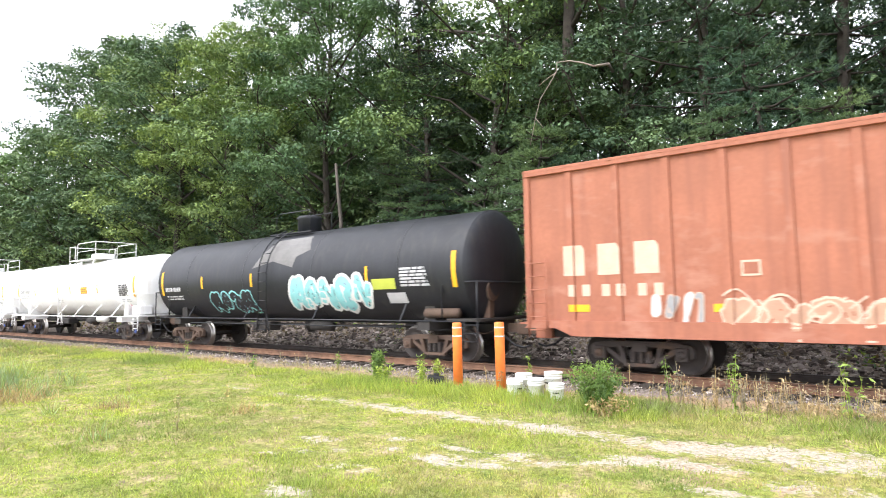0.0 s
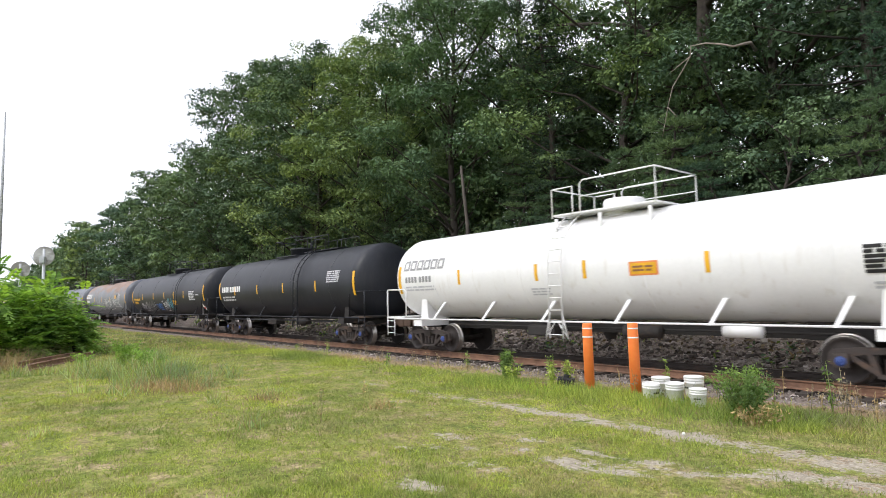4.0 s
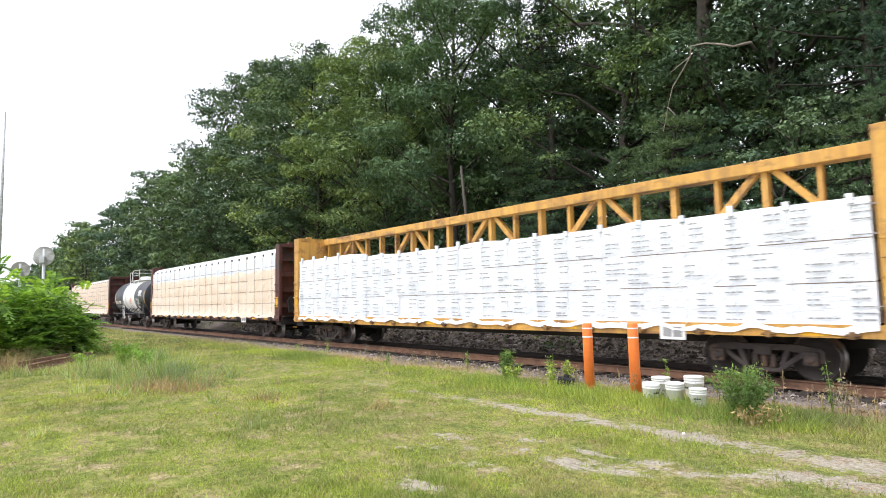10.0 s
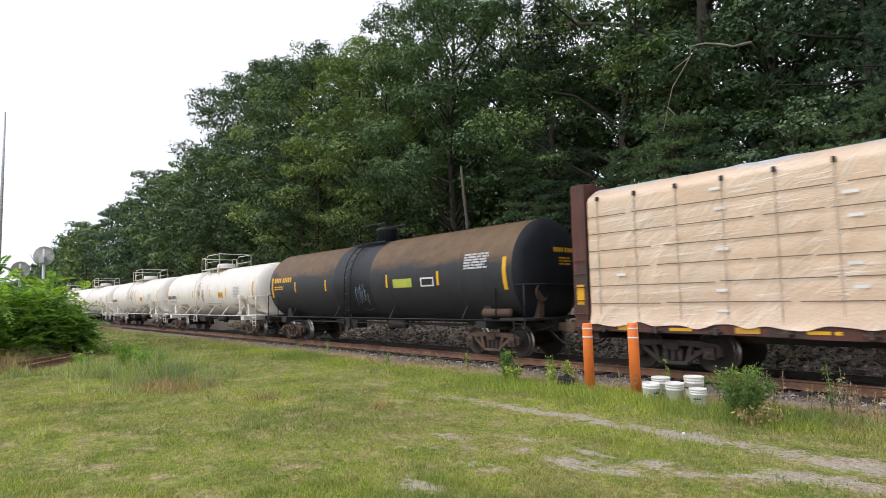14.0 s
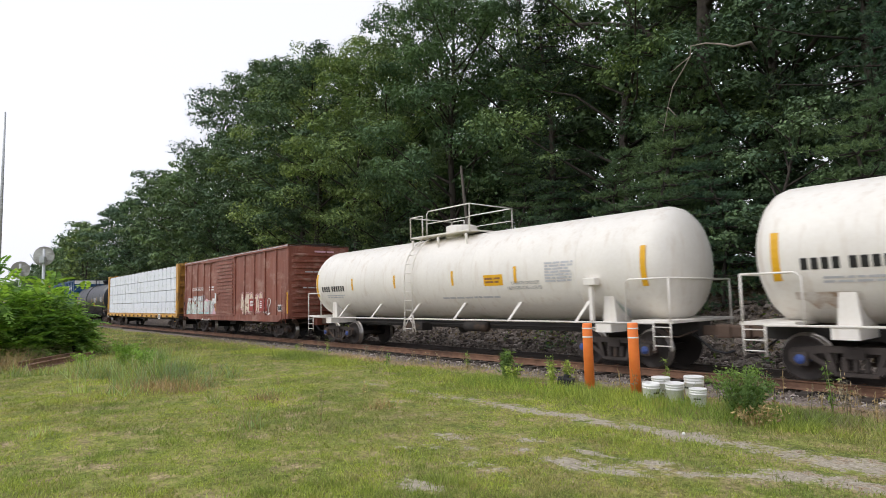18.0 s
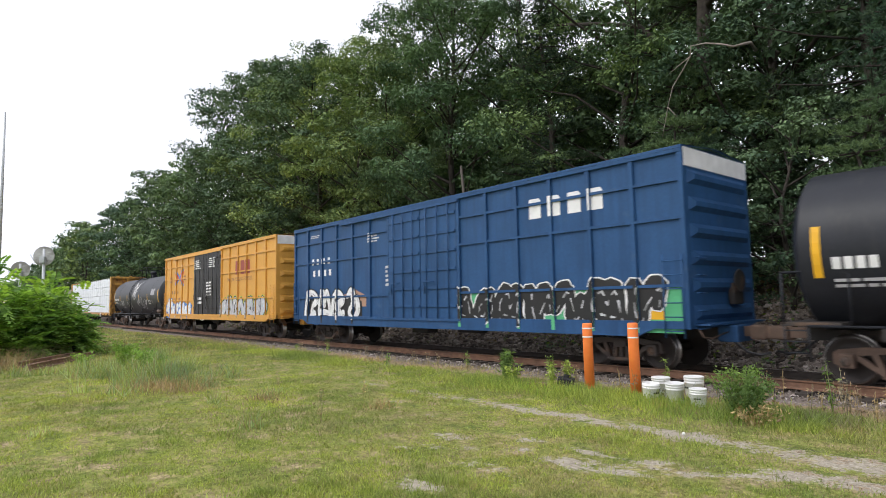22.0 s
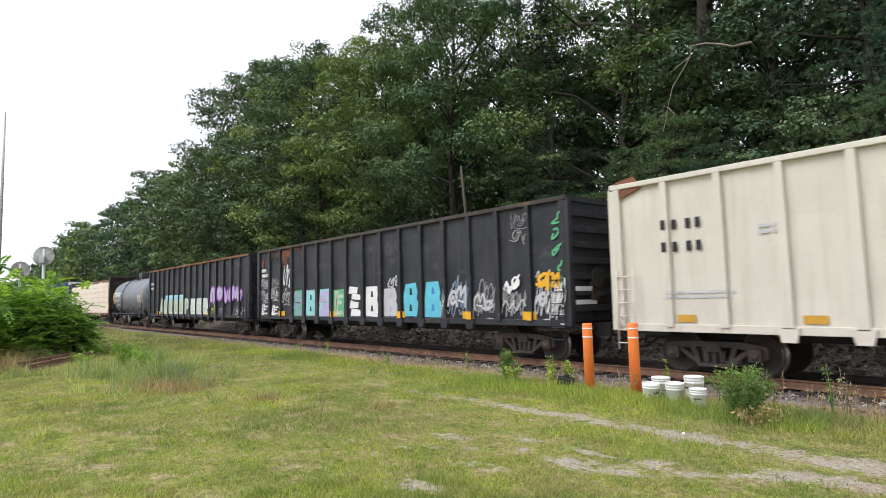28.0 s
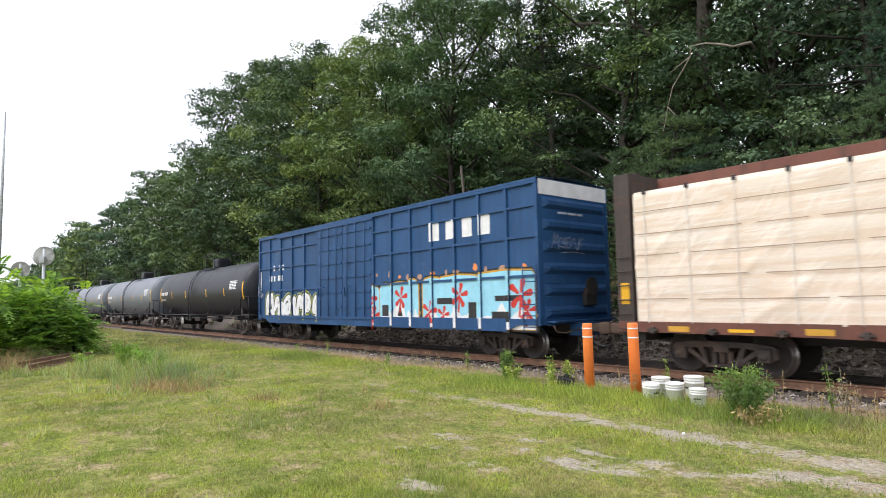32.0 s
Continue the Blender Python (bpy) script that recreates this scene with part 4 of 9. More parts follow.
def disc_signal(x, y, z, rad, face):
    t = tagged(new("crossing_signal"), "crossing signal with a round pale backplate on a grey mast", "signal", "crossing signals")
    t.matrix_basis = pose(x, y, float(ground_z(np.array(x), np.array(y))), 0, 0, face)
    bm = bmesh.new()
    tube(bm, [(0, 0, -.1), (0, 0, z + .3)], .06, 10)
    part("mast", bm, MAT["galvanised"], t)
    bm = bmesh.new()
    lathe(bm, [(-.03, rad), (0, rad * 1.01), (.03, rad * .98), (.06, rad * .6), (.07, .001)], "y", (0, 0, z), 28)
    part("backplate", bm, MAT["old_plate"], t, "round scuffed white backplate")
    bm = bmesh.new()
    soft_box(bm, -.1, .1, -.2, -.03, z - .3, z - .02, .02)
    part("lamp_housing", bm, MAT["galvanised"], t, "grey lamp housing")
    bm = bmesh.new()
    tube(bm, [(0, 0, z - .35), (-.35, 0, z - .25), (-.55, 0, z + .1)], .025, 6)
    part("bracket", bm, MAT["galvanised"], t)


disc_signal(-29.88, 3.24, 3.94, .41, 58)
disc_signal(-33.02, 2.7, 3.5, .4, 62)
t = tagged(new("gate_arm"), "tall slender raised crossing gate arm", "gate")
bm = bmesh.new()
tube(bm, [(-33.8, 1.95, 0), (-33.29, 1.91, 7.0), (-32.89, 1.89, 10.63)], .09, 8, .035)
part("arm", bm, MAT["galvanised"], t)


# ---- rail cars ----
STEEL = (0.045, 0.04, 0.037, 1)
RUST = (0.16, 0.07, 0.035, 1)
DUST = (0.22, 0.18, 0.14, 1)
MAT["truck_steel"] = paint("truck_steel", (0.055, 0.045, 0.04, 1), 0.75, wear=(0.12, 0.075, 0.05, 1), wear_at=.58, var=.3, scale=2)
MAT["brown_truck"] = paint("brown_truck", (0.105, 0.07, 0.052, 1), 0.8, wear=(0.17, 0.11, 0.078, 1), var=.3, scale=2)
MAT["wheel_steel"] = paint("wheel_steel", (0.04, 0.033, 0.03, 1), 0.7, var=.3, scale=3)
MAT["wheel_tread"] = paint("wheel_tread", (0.35, 0.33, 0.31, 1), 0.3, .9, var=.1)
MAT["blue_cap"] = paint("blue_cap", (0.05, 0.09, 0.28, 1), 0.5, var=.2)
MAT["under_steel"] = paint("under_steel", (0.035, 0.032, 0.03, 1), 0.75, wear=(0.1, 0.065, 0.045, 1), var=.3)
MAT["tank_black"] = paint("tank_black", (0.0195, 0.0215, 0.027, 1), 0.44, streak=(0.04, 0.039, 0.038, 1), streak_at=.66, var=.2, gloss=.26)
MAT["tank_soot"] = paint("tank_soot", (0.021, 0.0225, 0.027, 1), 0.44, streak=(0.04, 0.039, 0.038, 1), streak_at=.62, var=.25, gloss=.32)
MAT["tank_slate"] = paint("tank_slate", (0.098, 0.106, 0.126, 1), 0.42, streak=(0.07, 0.074, 0.085, 1), var=.12)
MAT["tank_gray_black"] = paint("tank_gray_black", (0.03, 0.033, 0.039, 1), 0.5, streak=(0.06, 0.058, 0.056, 1), var=.2)
MAT["tank_white"] = paint("tank_white", (0.80, 0.80, 0.79, 1), 0.35, streak=(0.6, 0.56, 0.5, 1), streak_at=.68, var=.04)
MAT["tank_cream"] = paint("tank_cream", (0.78, 0.745, 0.685, 1), 0.42, streak=(0.6, 0.52, 0.43, 1), streak_at=.64, var=.05)
MAT["tank_gray"] = paint("tank_gray", (0.15, 0.168, 0.195, 1), 0.42, streak=(0.1, 0.108, 0.12, 1), streak_at=.62, var=.08)
MAT["tank_darkgray"] = paint("tank_darkgray", (0.045, 0.048, 0.055, 1), 0.45, streak=(0.03, 0.032, 0.036, 1), var=.12)
def rusted_tank(name, steel, rust, level, spread, patch):
    """Painted steel whose upper half is eaten by rust, with a ragged lower edge and runs below it."""
    m = paint(name, steel, 0.55, streak=tuple(c * .8 for c in steel[:3]) + (1,), var=.15)
    nt = m.node_tree
    b = nt.nodes["Principled BSDF"]
    col = b.inputs["Base Color"].links[0].from_socket
    tc = nt.nodes.new("ShaderNodeTexCoord")
    sep = nt.nodes.new("ShaderNodeSeparateXYZ")
    nt.links.new(tc.outputs["Object"], sep.inputs[0])
    edge = nt.nodes.new("ShaderNodeMath")
    edge.operation = "MULTIPLY_ADD"
    nt.links.new(noise_of(nt, coords(nt, (.35, .35, 1.0)), 1.3, 6, .6), edge.inputs[0])
    edge.inputs[1].default_value = patch
    nt.links.new(sep.outputs["Z"], edge.inputs[2])
    f = nt.nodes.new("ShaderNodeMapRange")
    f.inputs["From Min"].default_value, f.inputs["From Max"].default_value = level + patch * .5, level + patch * .5 + spread
    f.inputs["To Max"].default_value = .9
    nt.links.new(edge.outputs[0], f.inputs["Value"])
    rusty = ramp(nt, noise_of(nt, coords(nt, (.6, 1, 1)), 2.2, 6, .65), [(0.34, tuple(c * .62 for c in rust[:3]) + (1,)), (0.62, rust)])
    nt.links.new(mixed(nt, f.outputs[0], col, rusty), b.inputs["Base Color"])
    return m


MAT["tank_oxide"] = rusted_tank("tank_oxide", (0.03, 0.032, 0.036, 1), (0.165, 0.098, 0.045, 1), 2.75, .35, 1.7)
MAT["tank_rusty"] = rusted_tank("tank_rusty", (0.185, 0.195, 0.21, 1), (0.29, 0.175, 0.118, 1), 2.85, .7, 3.6)
MAT["rust_stain"] = paint("rust_stain", (0.36, 0.215, 0.12, 1), 0.6, wear=(0.7, 0.66, 0.6, 1), wear_at=.5, streak=(0.7, 0.66, 0.6, 1), streak_at=.5, var=.25, scale=2.5)
MAT["grime_run"] = paint("grime_run", (0.3, 0.2, 0.12, 1), 0.6, wear=(0.66, 0.6, 0.5, 1), wear_at=.5, streak=(0.68, 0.62, 0.53, 1), streak_at=.47, var=.3, scale=3)
MAT["ash_patch"] = paint("ash_patch", (0.16, 0.155, 0.15, 1), 0.6, var=.25)
MAT["box_red"] = paint("box_red", (0.215, 0.07, 0.045, 1), 0.55, wear=(0.33, 0.18, 0.14, 1), wear_at=.575, streak=(0.3, 0.145, 0.11, 1), streak_at=.57, var=.18)
MAT["brick_red"] = paint("brick_red", (0.345, 0.13, 0.078, 1), 0.65, wear=(0.38, 0.17, 0.115, 1), wear_at=.6, streak=(0.26, 0.1, 0.065, 1), streak_at=.57, var=.1)
MAT["box_blue"] = paint("box_blue", (0.025, 0.079, 0.19, 1), 0.5, wear=(0.05, 0.098, 0.19, 1), wear_at=.66, streak=(0.018, 0.055, 0.135, 1), streak_at=.57, var=.14, gloss=.22)
MAT["box_yellow"] = paint("box_yellow", (0.64, 0.33, 0.06, 1), 0.5, streak=(0.55, 0.27, 0.06, 1), streak_at=.62, var=.06)
MAT["door_black"] = paint("door_black", (0.025, 0.025, 0.027, 1), 0.5, streak=(0.07, 0.06, 0.05, 1), var=.2)
MAT["car_yellow"] = paint("car_yellow", (0.6, 0.33, 0.075, 1), 0.55, wear=(0.22, 0.115, 0.05, 1), wear_at=.57, streak=(0.3, 0.16, 0.06, 1), streak_at=.53, var=.14)
MAT["yellow_rust"] = paint("yellow_rust", (0.3, 0.17, 0.06, 1), 0.7, wear=(0.12, 0.07, 0.04, 1), wear_at=.5, var=.25, scale=3)
MAT["car_umber"] = paint("car_umber", (0.06, 0.048, 0.042, 1), 0.7, wear=(0.12, 0.06, 0.045, 1), streak=(0.04, 0.034, 0.03, 1), var=.2)
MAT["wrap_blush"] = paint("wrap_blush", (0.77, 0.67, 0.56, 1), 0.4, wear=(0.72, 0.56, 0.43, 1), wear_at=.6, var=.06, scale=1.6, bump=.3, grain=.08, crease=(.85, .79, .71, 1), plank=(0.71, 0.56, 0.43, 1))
MAT["car_maroon"] = paint("car_maroon", (0.12, 0.045, 0.036, 1), 0.65, wear=(0.06, 0.045, 0.038, 1), wear_at=.55, streak=(0.045, 0.03, 0.026, 1), streak_at=.54, var=.25)
MAT["car_brown"] = paint("car_brown", (0.15, 0.06, 0.042, 1), 0.65, streak=(0.07, 0.04, 0.03, 1), var=.2)
MAT["gon_black"] = paint("gon_black", (0.033, 0.036, 0.044, 1), 0.55, wear=(0.075, 0.07, 0.068, 1), wear_at=.62, streak=(0.055, 0.05, 0.047, 1), streak_at=.58, var=.25, gloss=.22)
MAT["rust_flake"] = paint("rust_flake", (0.15, 0.06, 0.03, 1), 0.85, wear=(0.035, 0.032, 0.032, 1), wear_at=.52, var=.3, scale=2)
MAT["gon_rust"] = paint("gon_rust", (0.17, 0.075, 0.04, 1), 0.8, var=.3)
MAT["gon_cream"] = paint("gon_cream", (0.62, 0.59, 0.51, 1), 0.55, wear=(0.42, 0.36, 0.28, 1), wear_at=.71, streak=(0.52, 0.48, 0.4, 1), streak_at=.6, var=.05, grain=.1)
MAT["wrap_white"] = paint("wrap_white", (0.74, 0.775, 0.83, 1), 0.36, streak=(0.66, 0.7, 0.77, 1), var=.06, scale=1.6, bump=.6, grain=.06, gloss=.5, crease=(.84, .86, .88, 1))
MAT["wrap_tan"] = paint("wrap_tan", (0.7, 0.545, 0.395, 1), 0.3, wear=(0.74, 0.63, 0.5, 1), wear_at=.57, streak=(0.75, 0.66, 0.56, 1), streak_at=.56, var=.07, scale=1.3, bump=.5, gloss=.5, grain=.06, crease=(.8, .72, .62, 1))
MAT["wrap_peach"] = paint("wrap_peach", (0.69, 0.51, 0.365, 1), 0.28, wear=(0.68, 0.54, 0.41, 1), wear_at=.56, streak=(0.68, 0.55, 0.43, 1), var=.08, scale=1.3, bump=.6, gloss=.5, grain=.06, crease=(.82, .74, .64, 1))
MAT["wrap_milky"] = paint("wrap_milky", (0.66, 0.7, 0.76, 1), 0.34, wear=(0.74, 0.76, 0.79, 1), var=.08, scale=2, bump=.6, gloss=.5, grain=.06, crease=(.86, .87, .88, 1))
MAT["wrap_gray"] = paint("wrap_gray", (0.50, 0.53, 0.57, 1), 0.35, wear=(0.62, 0.64, 0.66, 1), var=.1, scale=2, bump=.4)
MAT["film_pale"] = paint("film_pale", (0.68, 0.66, 0.62, 1), 0.3, wear=(0.6, 0.52, 0.44, 1), var=.1, scale=2, bump=.4)
MAT["raw_wood"] = paint("raw_wood", (0.76, 0.68, 0.57, 1), 0.6, wear=(0.8, 0.74, 0.66, 1), var=.14, scale=1.2, bump=.2)
MAT["pale_strap"] = paint("pale_strap", (0.55, 0.58, 0.61, 1), 0.5)
MAT["strap"] = paint("strap", (0.36, 0.31, 0.26, 1), 0.5)
for key, c in (("ink_white", (.75, .75, .74)), ("ink_yellow", (.74, .40, .02)), ("ink_black", (.02, .02, .02)), ("ink_red", (.55, .04, .03)), ("ink_gray", (.3, .3, .3)),
               ("ink_cyan", (.12, .5, .62)), ("ink_teal", (.28, .62, .64)), ("ink_blue", (.06, .2, .55)), ("ink_green", (.1, .42, .2)), ("ink_orange", (.75, .26, .08)),
               ("ink_violet", (.3, .1, .4)), ("ink_timber", (.38, .28, .2)), ("ink_seam", (.17, .125, .095)), ("ink_print", (.56, .62, .66)), ("ink_pink", (.68, .42, .48)), ("ink_purple", (.26, .17, .42)), ("ink_lime", (.45, .5, .08)), ("ink_pale", (.58, .66, .6)), ("ink_beige", (.6, .42, .32)), ("ink_brown", (.25, .12, .06)),
               ("ink_maroon", (.3, .05, .04)), ("ink_steel", (.25, .33, .42)), ("ink_silver", (.5, .5, .52)), ("ink_skyblue", (.3, .62, .75)), ("ink_amber", (.55, .3, .04)), ("ink_faded", (.42, .25, .17)), ("ink_sage", (.45, .52, .4)), ("ink_lilac", (.45, .38, .6)), ("ink_cream", (.68, .56, .44))):
    MAT[key] = paint(key, c + (1,), .5, var=.1, scale=3)


# decals follow the surface that they are painted on
class Side:
    """The flat side of a car at y = -half, with upright ribs of the given places."""
    def __init__(self, half, ribs=(), wide=0.0, deep=0.0, sign=-1):
        self.half, self.deep, self.sign = half, deep, sign
        self.spans = [(x - wide / 2, x + wide / 2) for x in ribs]
        self.xs = sorted(e for s in self.spans for e in s)
        self.zs = []

    def at(self, x, z, off, cx, cz):
        out = self.deep if any(a <= cx <= b2 for a, b2 in self.spans) else 0
        return x, self.sign * (self.half + out + off), z


class Barrel:
    """The near side of a tank."""
    def __init__(self, rad, zc):
        self.rad, self.zc, self.xs = rad, zc, []
        self.zs = [zc + rad * math.sin(a) for a in np.linspace(-1.35, 1.35, 22)]

    def at(self, x, z, off, cx, cz):
        s = max(-0.999, min(0.999, (z - self.zc) / self.rad))
        return x, -(self.rad + off) * math.sqrt(1 - s * s), self.zc + (self.rad + off) * s


class Head:
    """The rounded end of a tank that faces along the track: decal x runs across the car."""
    def __init__(self, hl, rad, zc):
        self.hl, self.rad, self.zc, self.xs = hl, rad, zc, [k * .12 for k in range(-12, 13)]
        self.zs = [zc + k * .12 for k in range(-12, 13)]

    def at(self, y, z, off, cx, cz):
        q = math.hypot(y, z - self.zc) / self.rad
        return self.hl - float(np.interp(q, [0, .35, .64, .83, .95, 1], [0, .03, .1, .19, .29, .35])) + off, y, z


class End:
    """The end of a car that faces along the track: decal x runs across the car."""
    def __init__(self, x):
        self.x, self.xs, self.zs = x, [], []

    def at(self, y, z, off, cx, cz):
        return self.x + off, y, z


def cut(poly, axis, level, keep_low):
    out = []
    for i, p in enumerate(poly):
        q = poly[(i + 1) % len(poly)]
        a, b2 = p[axis] - level, q[axis] - level
        if not keep_low:
            a, b2 = -a, -b2
        if a <= 0:
            out.append(p)
        if (a < 0 < b2) or (b2 < 0 < a):
            k = a / (a - b2)
            out.append((p[0] + (q[0] - p[0]) * k, p[1] + (q[1] - p[1]) * k))
    return out


def slices(poly, axis, levels):
    lo, hi = min(p[axis] for p in poly), max(p[axis] for p in poly)
    res, rest = [], poly
    for l in levels:
        if lo < l < hi and len(rest) > 2:
            a = cut(rest, axis, l, True)
            rest = cut(rest, axis, l, False)
            if len(a) > 2:
                res.append(a)
    if len(rest) > 2:
        res.append(rest)
    return res


def decal(parent, name, items, surf, label=""):
    """items: (polygon in x and z, ink) or, to part them, (polygon, ink, piece); later ones lie over earlier ones."""
    pieces = sorted({i[2] for i in items if len(i) > 2})
    if pieces:
        rest = [i for i in items if len(i) == 2]
        if rest:
            decal(parent, name, rest, surf, label)
        base = .0016 * (len(pieces) > 1)
        for k, key in enumerate(pieces):
            decal_mesh(parent, name, [i[:2] for i in items if len(i) > 2 and i[2] == key], surf, label, .014 + base * (k % 3))
        return None
    if name == "reflector_mark":            # each strip is a piece of its own
        for i in items:
            decal_mesh(parent, name, [i], surf, label, 0.002)
        return None
    return decal_mesh(parent, name, items, surf, label, 0.0)


def decal_mesh(parent, name, items, surf, label, lift):
    inks = list(dict.fromkeys(i[1] for i in items))
    bm = bmesh.new()
    for n, (poly, ink) in enumerate(items):
        off = lift + 0.006 + 0.0022 * min(inks.index(ink), 6) + 0.00004 * (n % 50)
        for a in slices(poly, 0, surf.xs):
            for b2 in slices(a, 1, surf.zs):
                cx, cz = sum(p[0] for p in b2) / len(b2), sum(p[1] for p in b2) / len(b2)
                try:
                    f = bm.faces.new([bm.verts.new(surf.at(x, z, off, cx, cz)) for x, z in b2])
                    f.material_index = inks.index(ink)
                except ValueError:
                    pass
    me = bpy.data.meshes.new(name)
    bm.to_mesh(me)
    bm.free()
    for i in inks:
        me.materials.append(MAT[i])
    ob = child(name, me, parent, label)
    if name in ("stencil", "number_mark", "data_panel", "sill_mark", "bulkhead_mark", "end_mark", "door_panel", "print_line", "company_mark", "graffiti", "arrow_mark"):
        tagged(ob, kind="stuff")
    return ob


def rect(x0, x1, z0, z1):
    return [(x0, z0), (x1, z0), (x1, z1), (x0, z1)]


def bars(x0, x1, z0, z1, rows, ink, seed=0, gap=.45):
    """Lines of writing too small to read, as plain bars."""
    r = random.Random(seed)
    h = (z1 - z0) / rows
    out = []
    for k in range(rows):
        z = z1 - h * (k + 1)
        x = x0
        end = x1 - r.uniform(0, .2) * (x1 - x0)
        while x < end - .02:
            w = min(r.uniform(1.2, 4) * h * 1.2, end - x)
            out.append((rect(x, x + w, z + h * gap * .5, z + h * (1 - gap * .5)), ink))
            x += w + h * .5
    return out


def marks(x, z, h, count, ink, wide=.62, gap=.24, spaces=(), solid=True):
    """A row of plain upright blocks in place of a mark."""
    out = []
    for k in range(count):
        if k in spaces:
            x += h * .45
            continue
        w = h * wide
        out.append(([(x + .06 * w, z), (x + w, z), (x + w, z + h * .94), (x + w * .93, z + h), (x, z + h), (x, z + .06 * h)], ink))
        x += w + h * gap
    return out


def emblem(x, z, h, count, ink, ground, wide=.8, gap=.3):
    """A company mark as a row of plain shapes: upright blocks, or flat rings where it is wide."""
    out = []
    for k in range(count):
        w = h * wide
        a, t = x + k * (w + h * gap), h * .2
        if wide < .85:
            out.append(([(a, z), (a + w, z), (a + w, z + h * .86), (a + w * .86, z + h), (a, z + h)], ink))
        else:
            out += [(rect(a, a + w, z, z + t), ink), (rect(a + h * .1, a + w + h * .1, z + h - t, z + h), ink), (rect(a + h * .02, a + t * 1.15, z + t, z + h - t), ink), (rect(a + w - t, a + w + h * .06, z + t, z + h - t), ink)]
    return out


def flake(xa, xb, z, deep, seed):
    """A patch with a straight upper edge and a ragged lower one."""
    r = random.Random(seed)
    n = 7
    return [(xb, z), (xa, z)] + [(xa + (xb - xa) * k / n, z - deep * r.uniform(.35, 1) * (.5 + .5 * math.sin(math.pi * k / n))) for k in range(n + 1)]


def blob(x, z, rx, rz, seed):
    """A wavering round outline."""
    return [(x + rx * (1 + .12 * math.sin(3 * a + seed)) * math.cos(a), z + rz * (1 + .12 * math.cos(2 * a + seed * 1.7)) * math.sin(a)) for a in np.linspace(0, 6.0, 14)]


def stroke(p, q, w, w2=None):
    w2 = w2 or w
    d = Vector((q[0] - p[0], q[1] - p[1]))
    if d.length < 1e-4:
        d = Vector((.001, 0))
    d.normalize()
    n = Vector((-d.y, d.x)) * .5
    e = d * .34
    return [(p[0] + n.x * w, p[1] + n.y * w), (p[0] - e.x * w + n.x * w * .5, p[1] - e.y * w + n.y * w * .5), (p[0] - e.x * w - n.x * w * .5, p[1] - e.y * w - n.y * w * .5), (p[0] - n.x * w, p[1] - n.y * w),
            (q[0] - n.x * w2, q[1] - n.y * w2), (q[0] + e.x * w2 - n.x * w2 * .5, q[1] + e.y * w2 - n.y * w2 * .5), (q[0] + e.x * w2 + n.x * w2 * .5, q[1] + e.y * w2 + n.y * w2 * .5), (q[0] + n.x * w2, q[1] + n.y * w2)]


# loose curls, waves and knots, none of them a letter
SHAPES = (((.55, .5, .4, .62, .3, .4, .6, .2, .9, .5, .6, .95, .1, .7, 0, .1),), ((0, .3, .2, .95, .5, .5, .75, .05, 1, .7),), ((0, .05, .12, .85, .55, 1, .95, .72, .6, .45, .78, 0), (.5, .02, 1, .12)),
          ((.1, 0, .5, .9, .85, .6, .45, .35, .1, .6, .3, 1),), ((0, .8, .35, 1, .6, .6, .3, .2, .7, 0, 1, .3, .8, .75),), ((.1, 1, .2, .3, .45, 0, .6, .5, .85, 1, 1, .4),),
          ((0, .2, .5, .1, .95, .45, .6, .8, .2, .55, .5, .25, .9, .95),), ((.1, 0, 0, .6, .35, 1, .5, .5, .75, 1, .95, .5, 1, 0), (.2, .3, .8, .2)))


def curve_of(pts, steps=3):
    out = []
    for i in range(len(pts) - 1):
        p0, p1, p2, p3 = pts[max(0, i - 1)], pts[i], pts[i + 1], pts[min(len(pts) - 1, i + 2)]
        for k in range(steps):
            q = k / steps
            out.append(tuple(.5 * (2 * p1[j] + (p2[j] - p0[j]) * q + (2 * p0[j] - 5 * p1[j] + 4 * p2[j] - p3[j]) * q * q + (3 * p1[j] - p0[j] - 3 * p2[j] + p3[j]) * q ** 3) for j in (0, 1)))
    return out + [pts[-1]]


